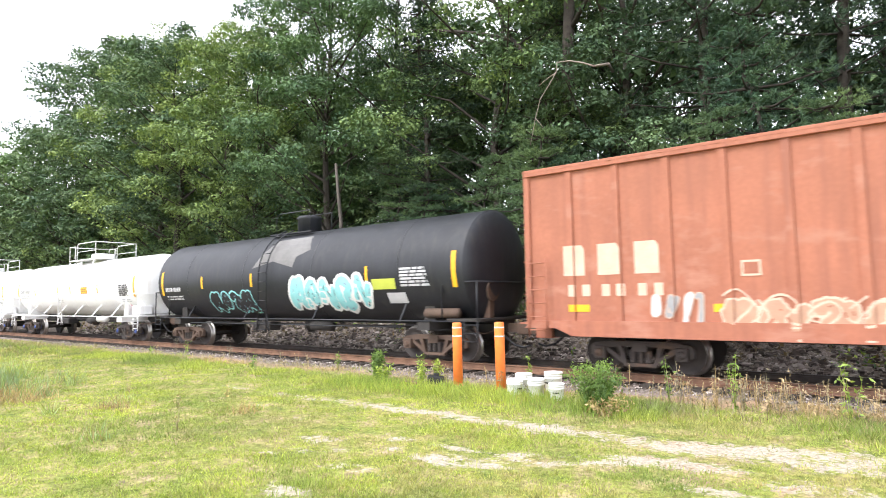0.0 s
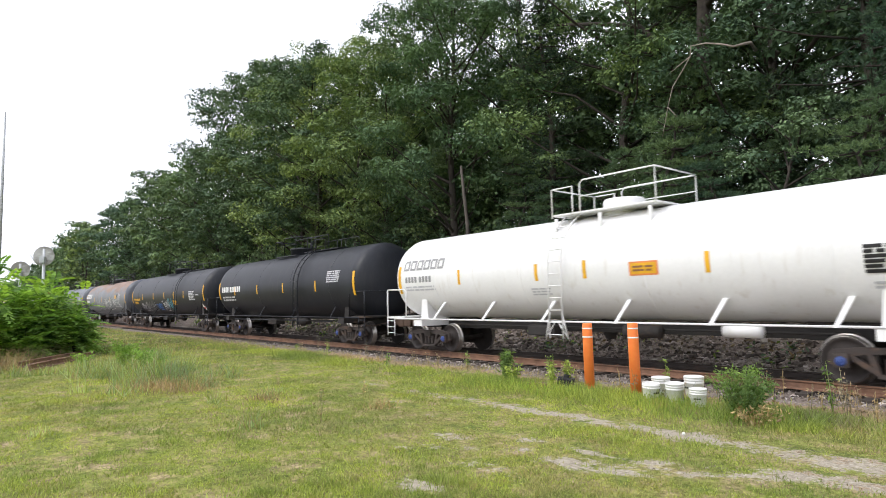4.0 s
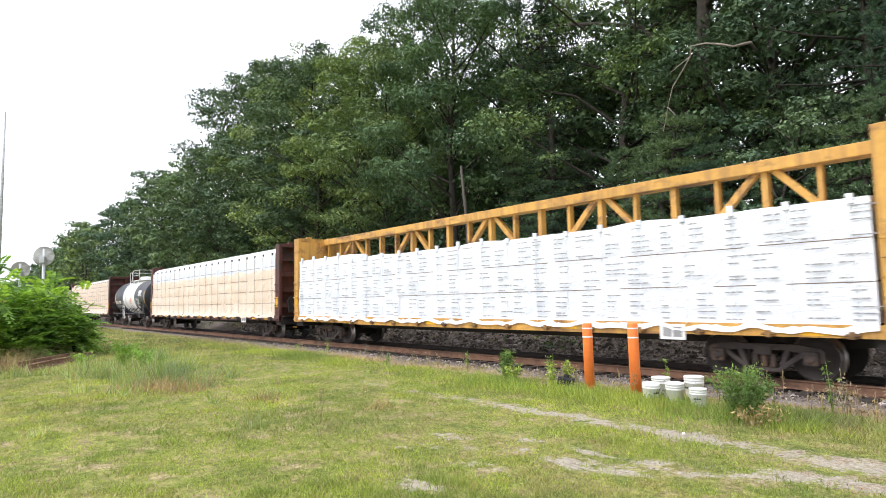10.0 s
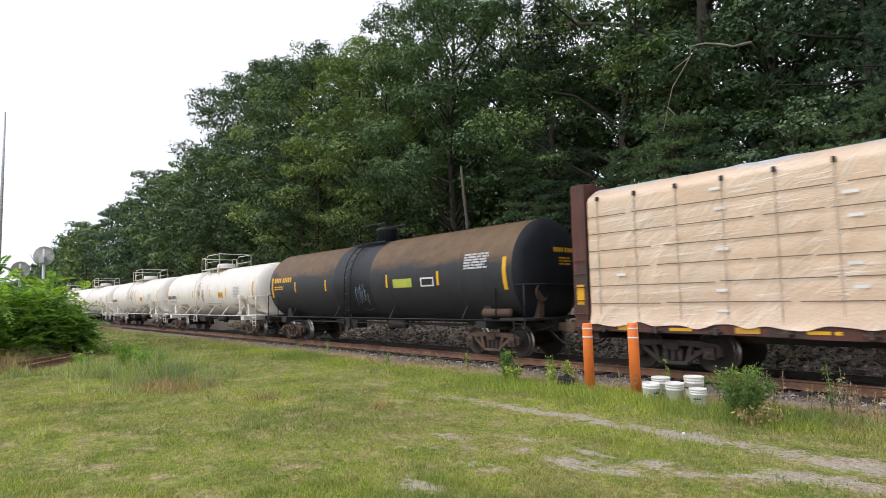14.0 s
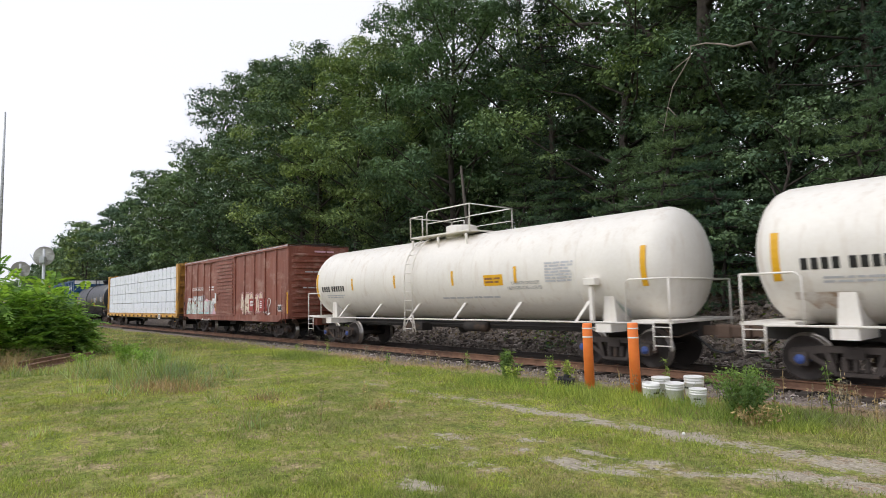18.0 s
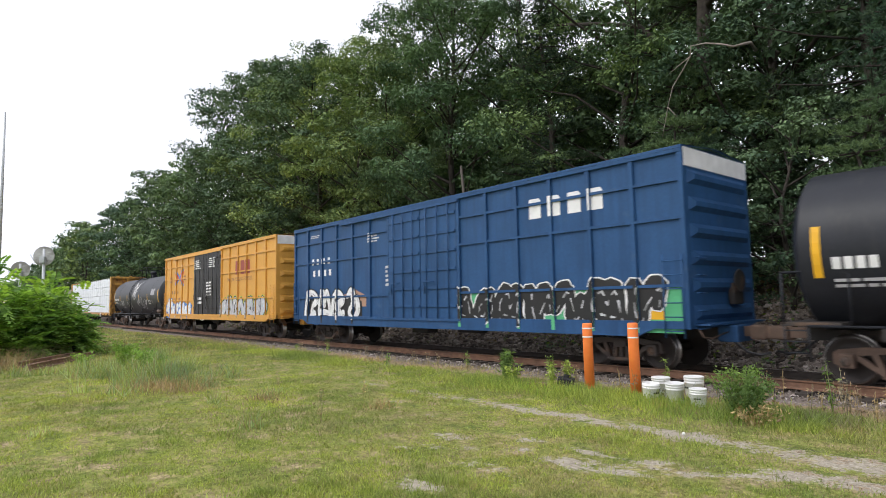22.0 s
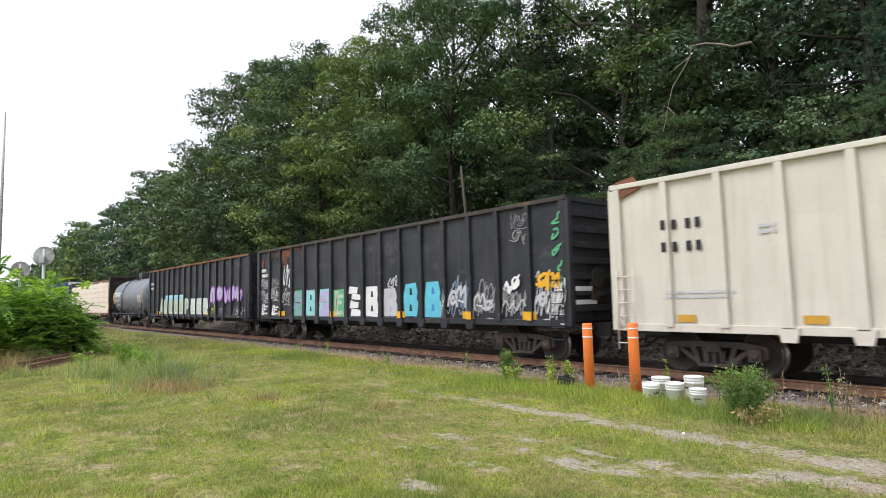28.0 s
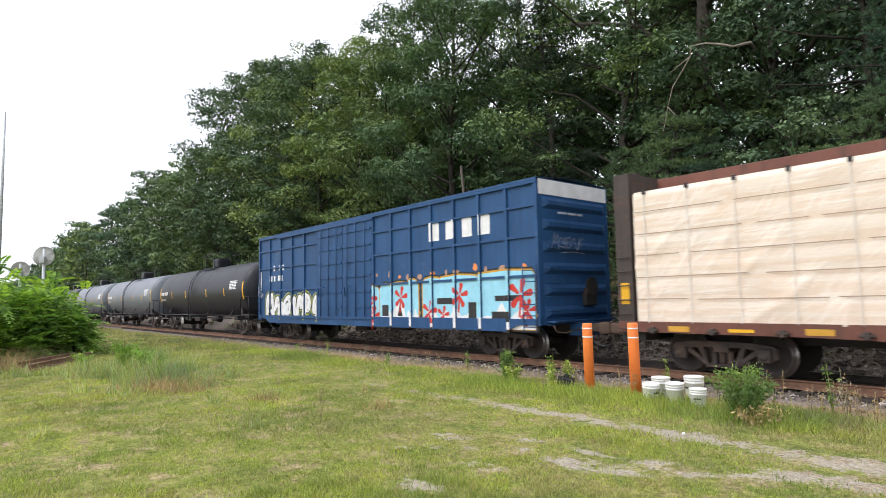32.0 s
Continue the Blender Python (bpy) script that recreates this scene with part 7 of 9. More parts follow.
            for j in range(nz):
                for i in range(nx):
                    a = j * (nx + 1) + i
                    fs.append((a, a + 1, a + nx + 2, a + nx + 1) if s < 0 else (a, a + nx + 1, a + nx + 2, a + 1))
                    ii.append(1 if j >= round(cover[1] * nz) else 0)
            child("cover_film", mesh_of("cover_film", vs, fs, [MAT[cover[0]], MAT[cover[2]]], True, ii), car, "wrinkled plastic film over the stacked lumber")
        face += .052
    thin = .006
    for k in range(n * 2 + 1):
        x = la + .3 + (lb - la - .6) * k / (n * 2)
        for s in (-1, 1):
            y0, y1 = sorted((s * (face + .0), s * (face + .012)))
            if tallies[min(count - 1, int((x - la) / lw))] >= 1:
                zt = crown_z(x) if not slope else deck + (ltop - deck) * .915
                bm = bmesh.new()
                box(bm, x - thin, x + thin, y0, y1, deck, zt + .02)
                st = part("strap", bm, MAT[strap], car, "thin tie-down strap")
                bm = bmesh.new()
                y0, y1 = sorted((s * (face - .05), s * (face + .016)))
                soft_box(bm, x - (.035 if not hump else .06), x + (.035 if not hump else .06), y0, y1, zt - .09, zt + (.02 if not hump else r.uniform(.02, .14)), .01)
                part("corner_guard", bm, MAT["under_steel" if strap != "wrap_white" else strap], st, "small corner guard under the strap")
    if cover and seam:
        # seams of the stacked layers that show through the film
        items = []
        for l in range(1, layers):
            x = la
            while x < lb - .5:
                w = r.uniform(.8, 3.2)
                z = deck + .02 + lh * l + r.uniform(-.012, .012)
                items.append((rect(x, min(x + w, lb), z - .01, z + .01), seam))
                x += w + r.uniform(.0, .35 if layers > 5 else .8)
        if layers > 5 and seam != "ink_timber":
            for c in range(count):
                for l in range(layers):
                    if r.random() < .5:
                        x, z = la + lw * (c + .35) + r.uniform(-.08, .08), deck + lh * (l + .55)
                        items.append((rect(x, x + .25, z, z + .06), "ink_white"))
        tagged(decal(car, "layer_seam", items, Side(face + (.03 if prints else .003)), "dark seams and pale labels seen through the film"), kind="stuff")
    if prints:
        items = []
        for l in range(layers):
            for c in range(count * 3):
                z = deck + .02 + lh * (l + .5)
                x = la + (c + r.uniform(.2, .6)) * (lb - la) / (count * 3)
                for q in ((0,) if layers > 3 else (-.3, -.18, -.04, .1, .24)):
                    if r.random() < .8:
                        q += r.uniform(-.03, .03)
                        items += bars(x, x + r.uniform(.2, .55), z + q * lh / .8 - (.018 if layers > 3 else .024), z + q * lh / .8 + (.018 if layers > 3 else .024), 1, prints, l * 50 + c)
                if layers == 4 and c % 3 == 1 and r.random() < .7:
                    items.append(([(x - .25, z - .12), (x - .05, z - .12), (x - .15, z + .06)], "ink_pale"))
        decal(car, "print_line", items, Side(1.49 if not cover else face + .012), "rows of small faint print on the wrapping")
    return car, Side(face + .012), x0, x1, deck, ltop


# ---- gondola ----
def gondola(label, front, back, body, top, front_end, rear_end, bottom=1.0, posts=17, rim="gon_rust", seed=1, steel="truck_steel", feet=True):
    car, pitch = new_car("gondola_car", label, front, back)
    mid = (front + back) / 2 * K
    x1, x0 = front_end * K - mid, rear_end * K - mid
    hw = 1.48
    xs = list(np.linspace(x0 + .12, x1 - .12, posts))
    rb = bmesh.new()
    plate(rb, [(-.1, bottom), (.1, bottom), (.075, top - .1), (-.075, top - .1)], -.11, 0)
    rib_me = finish("side_post", rb, MAT[body])
    fb = bmesh.new()
    plate(fb, [(-.2, bottom + .02), (.2, bottom + .02), (.13, bottom - .26), (-.13, bottom - .26)], -.11, -.02)
    foot_me = finish("post_foot", fb, MAT[body])
    for s in (-1, 1):
        bm = bmesh.new()
        nx = 60
        y0, y1 = s * hw, s * (hw - .03)
        for k in range(nx):
            a, b2 = x0 + (x1 - x0) * k / nx, x0 + (x1 - x0) * (k + 1) / nx
            for (za, zb) in zip(np.linspace(bottom, top - .1, 7), np.linspace(bottom, top - .1, 7)[1:]):
                def dent(x, z):
                    return s * .03 * noise.noise((x * .9, z * 1.1, seed * 3.3))
                v = [bm.verts.new((x, y0 + dent(x, z), z)) for x, z in ((a, za), (b2, za), (b2, zb), (a, zb))]
                bm.faces.new(v)
        bmesh.ops.remove_doubles(bm, verts=bm.verts[:], dist=.001)
        box(bm, x0, x1, min(y1 - s * .04, y1 - s * .03), max(y1 - s * .04, y1 - s * .03), bottom, top - .1)
        part("side_wall", bm, MAT[body], car)
        for k, x in enumerate(xs):
            child("side_post", rib_me, car, at=pose(x, s * hw, 0, 0, 0, 0 if s < 0 else 180))
            if feet and 3 <= k <= posts - 4:
                child("post_foot", foot_me, car, at=pose(x, s * hw, 0, 0, 0, 0 if s < 0 else 180))
        bm = bmesh.new()
        soft_box(bm, x0, x1, min(s * (hw - .08), s * (hw + .12)), max(s * (hw - .08), s * (hw + .12)), top - .12, top, .02)
        part("top_chord", bm, MAT[rim], car)
        bm = bmesh.new()
        soft_box(bm, x0, x1, min(s * (hw - .05), s * (hw + .06)), max(s * (hw - .05), s * (hw + .06)), bottom - .12, bottom + .05, .015)
        part("side_sill", bm, MAT[body], car)
    bm = bmesh.new()
    box(bm, x0, x1, -hw, hw, bottom - .05, bottom)
    part("floor_plate", bm, MAT["gon_rust"], car)
    for e, xe in ((1, x1), (-1, x0)):
        bm = bmesh.new()
        box(bm, min(xe, xe - e * .05), max(xe, xe - e * .05), -hw, hw, bottom - .1, top - .1)
        part("end_wall", bm, MAT[body], car)
        bm = bmesh.new()
        box(bm, min(xe + e * .06, xe - e * .08), max(xe + e * .06, xe - e * .08), -hw - .1, hw + .1, top - .14, top + .01)
        part("end_beam", bm, MAT[body], car)
        for s in (-1, 1):
            bm = bmesh.new()
            box(bm, min(xe + e * .1, xe - e * .1), max(xe + e * .1, xe - e * .1), min(s * (hw - .06), s * (hw + .1)), max(s * (hw - .06), s * (hw + .1)), bottom - .1, top - .1)
            part("corner_post", bm, MAT[body], car)
        for z in np.linspace(bottom + .35, top - .45, 7):
            bm = bmesh.new()
            soft_box(bm, min(xe, xe + e * .11), max(xe, xe + e * .11), -hw + .1, hw - .1, z - .09, z + .09, .03)
            part("end_rib", bm, MAT[body], car)
        for y in (-hw, hw + .32):
            bm = bmesh.new()
            ladder(bm, xe - e * .52, xe - e * .08, y, .45, 2.3, 6, .018, .16)
            part("ladder", bm, MAT[body], car)
        bm = bmesh.new()
        box(bm, min(xe, xe + e * .42), max(xe, xe + e * .42), -.35, .35, .64, 1.0)
        box(bm, min(xe, xe - e * 1.2), max(xe, xe - e * 1.2), -1.4, 1.4, .8, bottom - .1)
        part("end_sill", bm, MAT["under_steel"], car)
        if e > 0:
            bm = bmesh.new()
            lathe(bm, [(xe + .16, .26), (xe + .19, .28), (xe + .21, .26), (xe + .19, .22)], "x", (0, -.5, 2.2), 20)
            soft_box(bm, xe + .05, xe + .16, -.7, -.3, 1.6, 2.1, .03)
            part("hand_brake", bm, MAT["under_steel"], car)
        add_truck(car, e * (pitch / 2 - 2.75), steel)
    bm = bmesh.new()
    box(bm, x0, x1, -.3, .3, .66, bottom - .05)
    lathe(bm, [(-.6, .001), (-.58, .18), (.58, .18), (.6, .001)], "x", (1.2, -.75, .78), 14)
    part("underframe", bm, MAT["under_steel"], car)
    add_couplers(car, pitch / 2)
    return car, Side(hw + .03, xs, .2, .09), x0, x1, End(x1 + .12)


# ---- the train, from its front backwards ----
def plates(surf_x, z, ink="ink_white", seed=0):
    return bars(surf_x, surf_x + 1.1, z, z + .5, 6, ink, seed, .35)


# 1 brick-red box car
car, sf, x0, x1, en = box_car("brick-red ribbed steel box car with pale graffiti along its lower side", 311.6, 294.2, "brick_red", 4.72, .78, 310.9, 294.9, 1.1, roof="brick_red")
decal(car, "company_mark", emblem(x0 + .95, 2.12, .68, 3, "ink_beige", "brick_red", .75, .45), sf, "large cream company mark as blocks")
decal(car, "number_mark", marks(x0 + 1.05, 1.66, .26, 8, "ink_beige", .7, .6, (2, 5)), sf)
decal(car, "graffiti", hulks(x0 + 4.2, x0 + 9.4, .86, 1.62, 7, "ink_faded", "ink_beige", ("ink_beige", "brick_red", "ink_beige"), 3, .05) + scrawl(x0 + 4.2, x0 + 9.4, .9, 1.65, ["ink_beige"], None, 6, 5, .1) + scrawl(x0 + 2.9, x0 + 4.0, .9, 1.7, ["ink_silver", "ink_gray"], "ink_beige", 3, 4, .24), sf, "faded cream and white graffiti")
decal(car, "reflector_mark", [(rect(x0 + a, x0 + a + .5, 1.32, 1.48), "ink_yellow") for a in (1.05, 4.1, 8.9)], sf)
decal(car, "data_panel", [(rect(x0 + 4.62, x0 + 4.96, 2.0, 2.3), "ink_beige"), (rect(x0 + 4.66, x0 + 4.92, 2.04, 2.26), "brick_red")] + bars(x0 + 4.7, x0 + 4.88, 2.08, 2.22, 2, "ink_beige", 3), sf)

# 2 black tank car with graffiti
car, sf, hl, zc, half = tank_car("matt black tank car with pale blue graffiti and an ash-grey patch", 294.2, 276.75, "tank_soot", style="plain", ladder_x=-.5, dome_x=-.1, steel="brown_truck", ticks=(-4.5, -1.35, 4.3), cap="brown_truck")
decal(car, "ash_patch", [([(-1.3, 2.8), (-.9, 3.3), (-.5, 3.75), (1.2, 3.8), (1.6, 3.3), (1.0, 3.1), (.9, 2.75), (-.2, 3.0)], "ash_patch")], sf, "ash-grey painted-out patch")
decal(car, "graffiti", hulks(.7, 4.4, 1.3, 2.5, 5, "ink_teal", "ink_white", ("ink_steel", "tank_soot", "ink_white"), 11, .09) + hulks(-4.1, -1.4, 1.25, 2.1, 4, "tank_soot", "ink_teal", ("ink_teal", "ink_steel", "ink_teal"), 12, .06), sf, "bulging pale blue graffiti outlined in white")
decal(car, "stencil", bars(5.6, 6.7, 2.0, 2.55, 6, "ink_silver", 2, .35) + marks(-hl + .9, 2.1, .16, 9, "ink_silver", spaces=(4,)) + bars(-hl + .9, -hl + 2.3, 1.75, 1.95, 2, "ink_silver", 5) + [(rect(4.5, 5.4, 1.95, 2.25), "ink_lime"), (rect(5.0, 5.7, 1.55, 1.85), "ink_silver")], sf)

# 3-6 white tank cars
for k, (a, b2) in enumerate(((276.75, 260.0), (260.0, 242.9), (242.9, 226.4), (226.4, 208.5))):
    car, sf, hl, zc, half = tank_car("clean white pressure tank car with a railed top platform and ladder", a, b2, "tank_white", style="white", ladder_x=-.6, dome_x=.5, cap="blue_cap", ticks=(-4.55, -1.35, .26, 3.45), zc=2.49, rad=1.43)
    decal(car, "company_mark", emblem(-hl + .9, 2.72, .34, 6, "ink_gray", "tank_white", .9, .18), sf, "dark grey company mark as blocks")
    decal(car, "stencil", marks(-hl + 1.0, 2.3, .2, 9, "ink_gray", spaces=(4,)) + bars(-hl + 1.0, -hl + 2.6, 2.0, 2.2, 2, "ink_silver", k) + bars(hl - 2.1, hl - 1.1, 2.0, 2.53, 6, "ink_black", k, .25) + bars(hl - 2.0, hl - 1.0, 1.72, 1.88, 2, "ink_silver", k) + bars(-1.6, -.9, 1.75, 1.98, 3, "ink_silver", k), sf)
    decal(car, "warning_plate", [(rect(1.55, 2.3, 2.17, 2.5), "ink_orange"), (rect(1.6, 2.25, 2.21, 2.46), "ink_yellow")] + bars(1.65, 2.2, 2.25, 2.42, 2, "ink_brown", 3), sf, "yellow warning plate")
    decal(car, "placard", [([(hl - 1.75, 1.42), (hl - 1.45, 1.72), (hl - 1.15, 1.42), (hl - 1.45, 1.12)], "ink_white"), ([(hl - 1.69, 1.42), (hl - 1.45, 1.66), (hl - 1.21, 1.42), (hl - 1.45, 1.18)], "ink_pink"), (rect(hl - 1.6, hl - 1.3, 1.38, 1.46), "ink_red")], sf, "pale red diamond placard")
    bm = bmesh.new()
    soft_box(bm, hl - .9, hl - .2, -1.35, -.75, 1.15, 1.55, .06)
    lathe(bm, [(0, .001), (.02, .17), (.5, .17), (.52, .001)], "z", (hl - .55, -1.05, 1.2), 14)
    part("valve_housing", bm, MAT["tank_white"], car)
    bm = bmesh.new()
    lathe(bm, [(-.4, .001), (-.38, .15), (.38, .15), (.4, .001)], "x", (hl - 4.4, -1.1, .92), 14)
    part("air_reservoir", bm, MAT["tank_white"], car)

# 7 black tank car
car, sf, hl, zc, half = tank_car("black tank car with white stencils and blue bearing caps", 208.5, 191.35, "tank_black", style="long", ladder_x=2.6, dome_x=-.2, walk_to=4.0, cap="blue_cap", ticks=(-5, -2, 1, 4.2))
decal(car, "stencil", marks(-hl + 1.1, 2.35, .3, 11, "ink_white", spaces=(4,)) + bars(-hl + 1.1, -hl + 3.1, 1.85, 2.15, 2, "ink_silver", 7) + plates(hl - 2.8, 2.5, "ink_silver", 8), sf)

# 8 long black tank car with tags
car, sf, hl, zc, half = tank_car("long black tank car with a railed walkway and small graffiti tags", 191.35, 171.3, "tank_black", style="long", ladder_x=3.75, dome_x=-.6, walk_to=5.2, ticks=(-5.62, -2.47, .37, 2.68, 4.87))
decal(car, "stencil", marks(-8.25, 2.1, .2, 11, "ink_yellow", .62, .3, (4,)) + bars(-8.2, -7.0, 1.85, 2.02, 2, "ink_yellow", 9) + bars(6.0, 7.1, 2.0, 2.6, 6, "ink_silver", 3, .3) + [(rect(7.3, 7.9, 2.3, 2.36), "ink_silver")], sf)
decal(car, "warning_plate", [(rect(2.25, 3.1, 1.74, 2.03), "ink_yellow")] + bars(2.32, 3.0, 1.8, 1.97, 2, "ink_brown", 2), sf, "yellow warning plate")
decal(car, "graffiti", scrawl(-6.35, -4.2, 1.42, 1.9, ["ink_silver"], None, 5, 21, .16) + [(q[0], q[1], q[2] + 20) for q in scrawl(-4.1, -2.2, 1.45, 1.95, ["ink_gray", "ink_silver"], None, 5, 25, .13)] + [(q[0], q[1], q[2] + 40) for q in scrawl(-2.1, -.6, 1.45, 1.85, ["ink_blue"], None, 4, 22, .18)] + [(q[0], q[1], q[2] + 60) for q in scrawl(-.4, 1.15, 1.4, 2.05, ["ink_white"], None, 4, 23, .16)] + [(q[0], q[1], q[2] + 80) for q in scrawl(.9, 2.1, 1.5, 2.12, ["ink_cyan"], None, 4, 24, .17)], sf, "small white and blue graffiti tags")
decal(car, "placard", [([(hl - 1.5, 1.5), (hl - 1.25, 1.75), (hl - 1.0, 1.5), (hl - 1.25, 1.25)], "ink_white"), (rect(hl - 1.4, hl - 1.1, 1.45, 1.55), "ink_red")], sf, "diamond placard")

# 9 rust-stained grey tank car
car, sf, hl, zc, half = tank_car("grey tank car stained with orange rust and white graffiti", 171.3, 151.2, "tank_rusty", "tank_darkgray", style="long", ladder_x=-.9, dome_x=-.5, walk_to=1.9, side_ladder=False, hoops=True, bands=((8.6, 12, "tank_slate"),), ticks=(-4.6, -1.0, 2.6), steel="brown_truck")
decal(car, "company_mark", emblem(-hl + .6, 2.6, .42, 6, "ink_white", "tank_gray", .9, .18), sf, "white company mark as blocks")
decal(car, "stencil", marks(-hl + .7, 2.15, .22, 9, "ink_white", spaces=(4,)) + bars(hl - 3.4, hl - 2.4, 2.3, 2.85, 8, "ink_silver", 4) + bars(hl - 3.2, hl - 2.4, 1.6, 1.95, 6, "ink_silver", 5) + [(rect(hl - 5.5, hl - 5.1, 2.0, 2.3), "ink_silver"), (rect(-hl + 1.9, -hl + 2.4, 1.75, 2.0), "ink_black")] + [(rect(hl - 4.8, hl - 4.0, 2.4, 2.72), "ink_amber"), (rect(hl - 3.95, hl - 3.5, 2.3, 2.8), "ink_black")], sf)
decal(car, "graffiti", scrawl(-3.6, -.3, 1.6, 2.4, ["ink_silver"], None, 6, 31, .1) + scrawl(.2, 3.8, 1.6, 2.5, ["ink_white"], None, 7, 32, .12) + scrawl(4.0, 6.6, 1.8, 2.4, ["ink_white"], None, 5, 33, .1), sf, "thin white graffiti lettering shapes")

# 10 slate-grey tank car
car, sf, hl, zc, half = tank_car("slate-grey tank car with a dark stained middle band", 151.2, 131.55, "tank_slate", "tank_darkgray", style="long", ladder_x=-1.2, dome_x=-.9, side_ladder=False, back_rail=-6.6, bands=((-2.0, -.1, "tank_darkgray"),), ticks=(-6.2, -3.6, .6, 4.0), steel="brown_truck")
decal(car, "stencil", marks(-hl + .9, 2.1, .22, 9, "ink_gray", spaces=(4,)) + plates(hl - 3.0, 2.3, "ink_silver", 6) + [(rect(2.5, 3.3, 2.12, 2.4), "ink_yellow"), (rect(2.56, 3.24, 2.2, 2.32), "ink_brown"), (rect(-.2, .5, 1.75, 1.9), "ink_black"), (rect(3.8, 4.5, 1.85, 2.15), "ink_pink"), (rect(3.85, 4.45, 1.97, 2.03), "ink_red")], sf)

# 11 black tank car
car, sf, hl, zc, half = tank_car("smooth black tank car with white data panels and a railed walkway", 131.55, 111.85, "tank_black", style="long", ladder_x=4.0, dome_x=0.0, walk_to=5.4, ticks=(-6.95, -4.35, -1.3, 2.15, 5.48))
decal(car, "stencil", marks(-8.05, 2.0, .22, 9, "ink_white", .62, .35, (4,)) + bars(-7.4, -6.0, 1.62, 1.8, 2, "ink_silver", 5) + bars(6.4, 7.5, 1.98, 2.68, 7, "ink_silver", 3, .3) + bars(5.35, 6.65, 1.62, 1.84, 2, "ink_white", 6, .3) + [(rect(5.9, 6.5, 3.45, 3.49), "ink_white")], sf)
decal(car, "placard", [([(hl - 2.05, 1.42), (hl - 1.8, 1.67), (hl - 1.55, 1.42), (hl - 1.8, 1.17)], "ink_red"), (rect(hl - 1.98, hl - 1.62, 1.36, 1.48), "ink_white")], sf, "red diamond placard with a white bar")

# 12 yellow lumber car, part loaded
lumber_car("yellow centre-beam car with a ragged white-wrapped lumber load", 111.85, 88.15, "car_yellow", "wrap_white", 4.62, 111.2, 88.95, tallies=(1,) * 10, ragged=3.38, hump=.2, seed=3, gap=.02, strap="wrap_white", layers=3, prints="ink_gray", cover=("wrap_white", 2, "wrap_white"), seam="ink_seam", hang=.13)
# 13 maroon lumber car under film
lumber_car("maroon centre-beam car with lumber under tan and grey plastic film", 88.15, 64.0, "car_maroon", "wrap_tan", 4.55, 87.4, 65.0, 5, (1,) * 8, cover=("wrap_tan", .66, "wrap_milky"), seed=5, slope=.4, hang=.1)

# 14 short black and white tank car
car, sf, hl, zc, half = tank_car("short black tank car with a white middle band and white railings", 64.0, 51.3, "tank_black", "tank_white", style="white", ladder_x=-1.1, dome_x=0.0, bands=((-1.9, 1.9, "tank_white"),), ticks=(-1.2, .9), zc=2.45, rad=1.45, flat_head=True, end_trim="tank_black")
decal(car, "stencil", marks(-hl + .8, 1.95, .24, 10, "ink_white", spaces=(4,)) + bars(-hl + .8, -2.2, 1.6, 1.8, 2, "ink_silver", 5) + plates(hl - 2.6, 2.5, "ink_white", 3), sf)
decal(car, "graffiti", scrawl(1.95, 3.5, 1.75, 2.35, ["ink_silver", "ink_pale"], None, 5, 41, .2) + scrawl(3.6, 4.2, 1.7, 2.0, ["ink_silver"], None, 3, 45, .14) + scrawl(.1, .85, 1.85, 2.35, ["ink_red"], None, 3, 42, .14) + scrawl(-1.7, -.6, 1.5, 2.1, ["ink_silver"], None, 3, 43, .12) + scrawl(-.3, .9, 1.25, 1.75, ["ink_pale"], "ink_gray", 3, 44, .16) + scrawl(-4.4, -3.4, 1.7, 2.1, ["ink_steel"], None, 3, 46, .1), sf, "small coloured graffiti tags")
decal(car, "placard", [([(2.5, 1.55), (2.75, 1.8), (3.0, 1.55)], "ink_white")], sf)
decal(car, "head_stencil", marks(.0, zc + .45, .13, 9, "ink_white", spaces=(4,)) + bars(.0, .7, zc + .1, zc + .32, 3, "ink_silver", 4), Head(hl, 1.45, zc), "white stencils on the tank's end")

# 15 brown lumber car under tan film
lumber_car("brown centre-beam car with tan lumber under clear wrinkled film", 51.3, 27.75, "car_maroon", "wrap_peach", 4.55, 50.4, 28.7, 7, (1,) * 9, cover=("wrap_peach", .915, "wrap_gray"), seed=8, slope=.45, hang=.06)

# 16 rust-streaked black tank car
car, sf, hl, zc, half = tank_car("black tank car streaked with brown rust and a dark middle band", 27.75, 9.65, "tank_oxide", "tank_black", style="plain", ladder_x=-.6, dome_x=-.3, bands=((-1.9, .8, "tank_black"), (8.1, 12, "tank_black")), ticks=(-5.4, -2.6, 1.9, 4.8), steel="brown_truck")
decal(car, "stencil", marks(-hl + .9, 2.65, .22, 10, "ink_yellow", spaces=(4,)) + bars(-hl + .9, -hl + 2.0, 2.3, 2.5, 2, "ink_yellow", 5) + plates(hl - 2.4, 2.6, "ink_silver", 3) + [(rect(2.3, 3.4, 2.15, 2.45), "ink_lime"), (rect(3.9, 4.6, 2.15, 2.45), "ink_white"), (rect(3.96, 4.54, 2.2, 2.4), "ink_black")], sf)
decal(car, "graffiti", scrawl(-.4, .5, 1.5, 2.2, ["ink_steel"], None, 3, 51, .1), sf)
decal(car, "head_stencil", marks(-.1, zc + .55, .14, 9, "ink_yellow", spaces=(4,)) + bars(.1, .75, zc + .15, zc + .42, 3, "ink_yellow", 6), Head(hl, 1.59, zc), "yellow stencils on the tank's end")

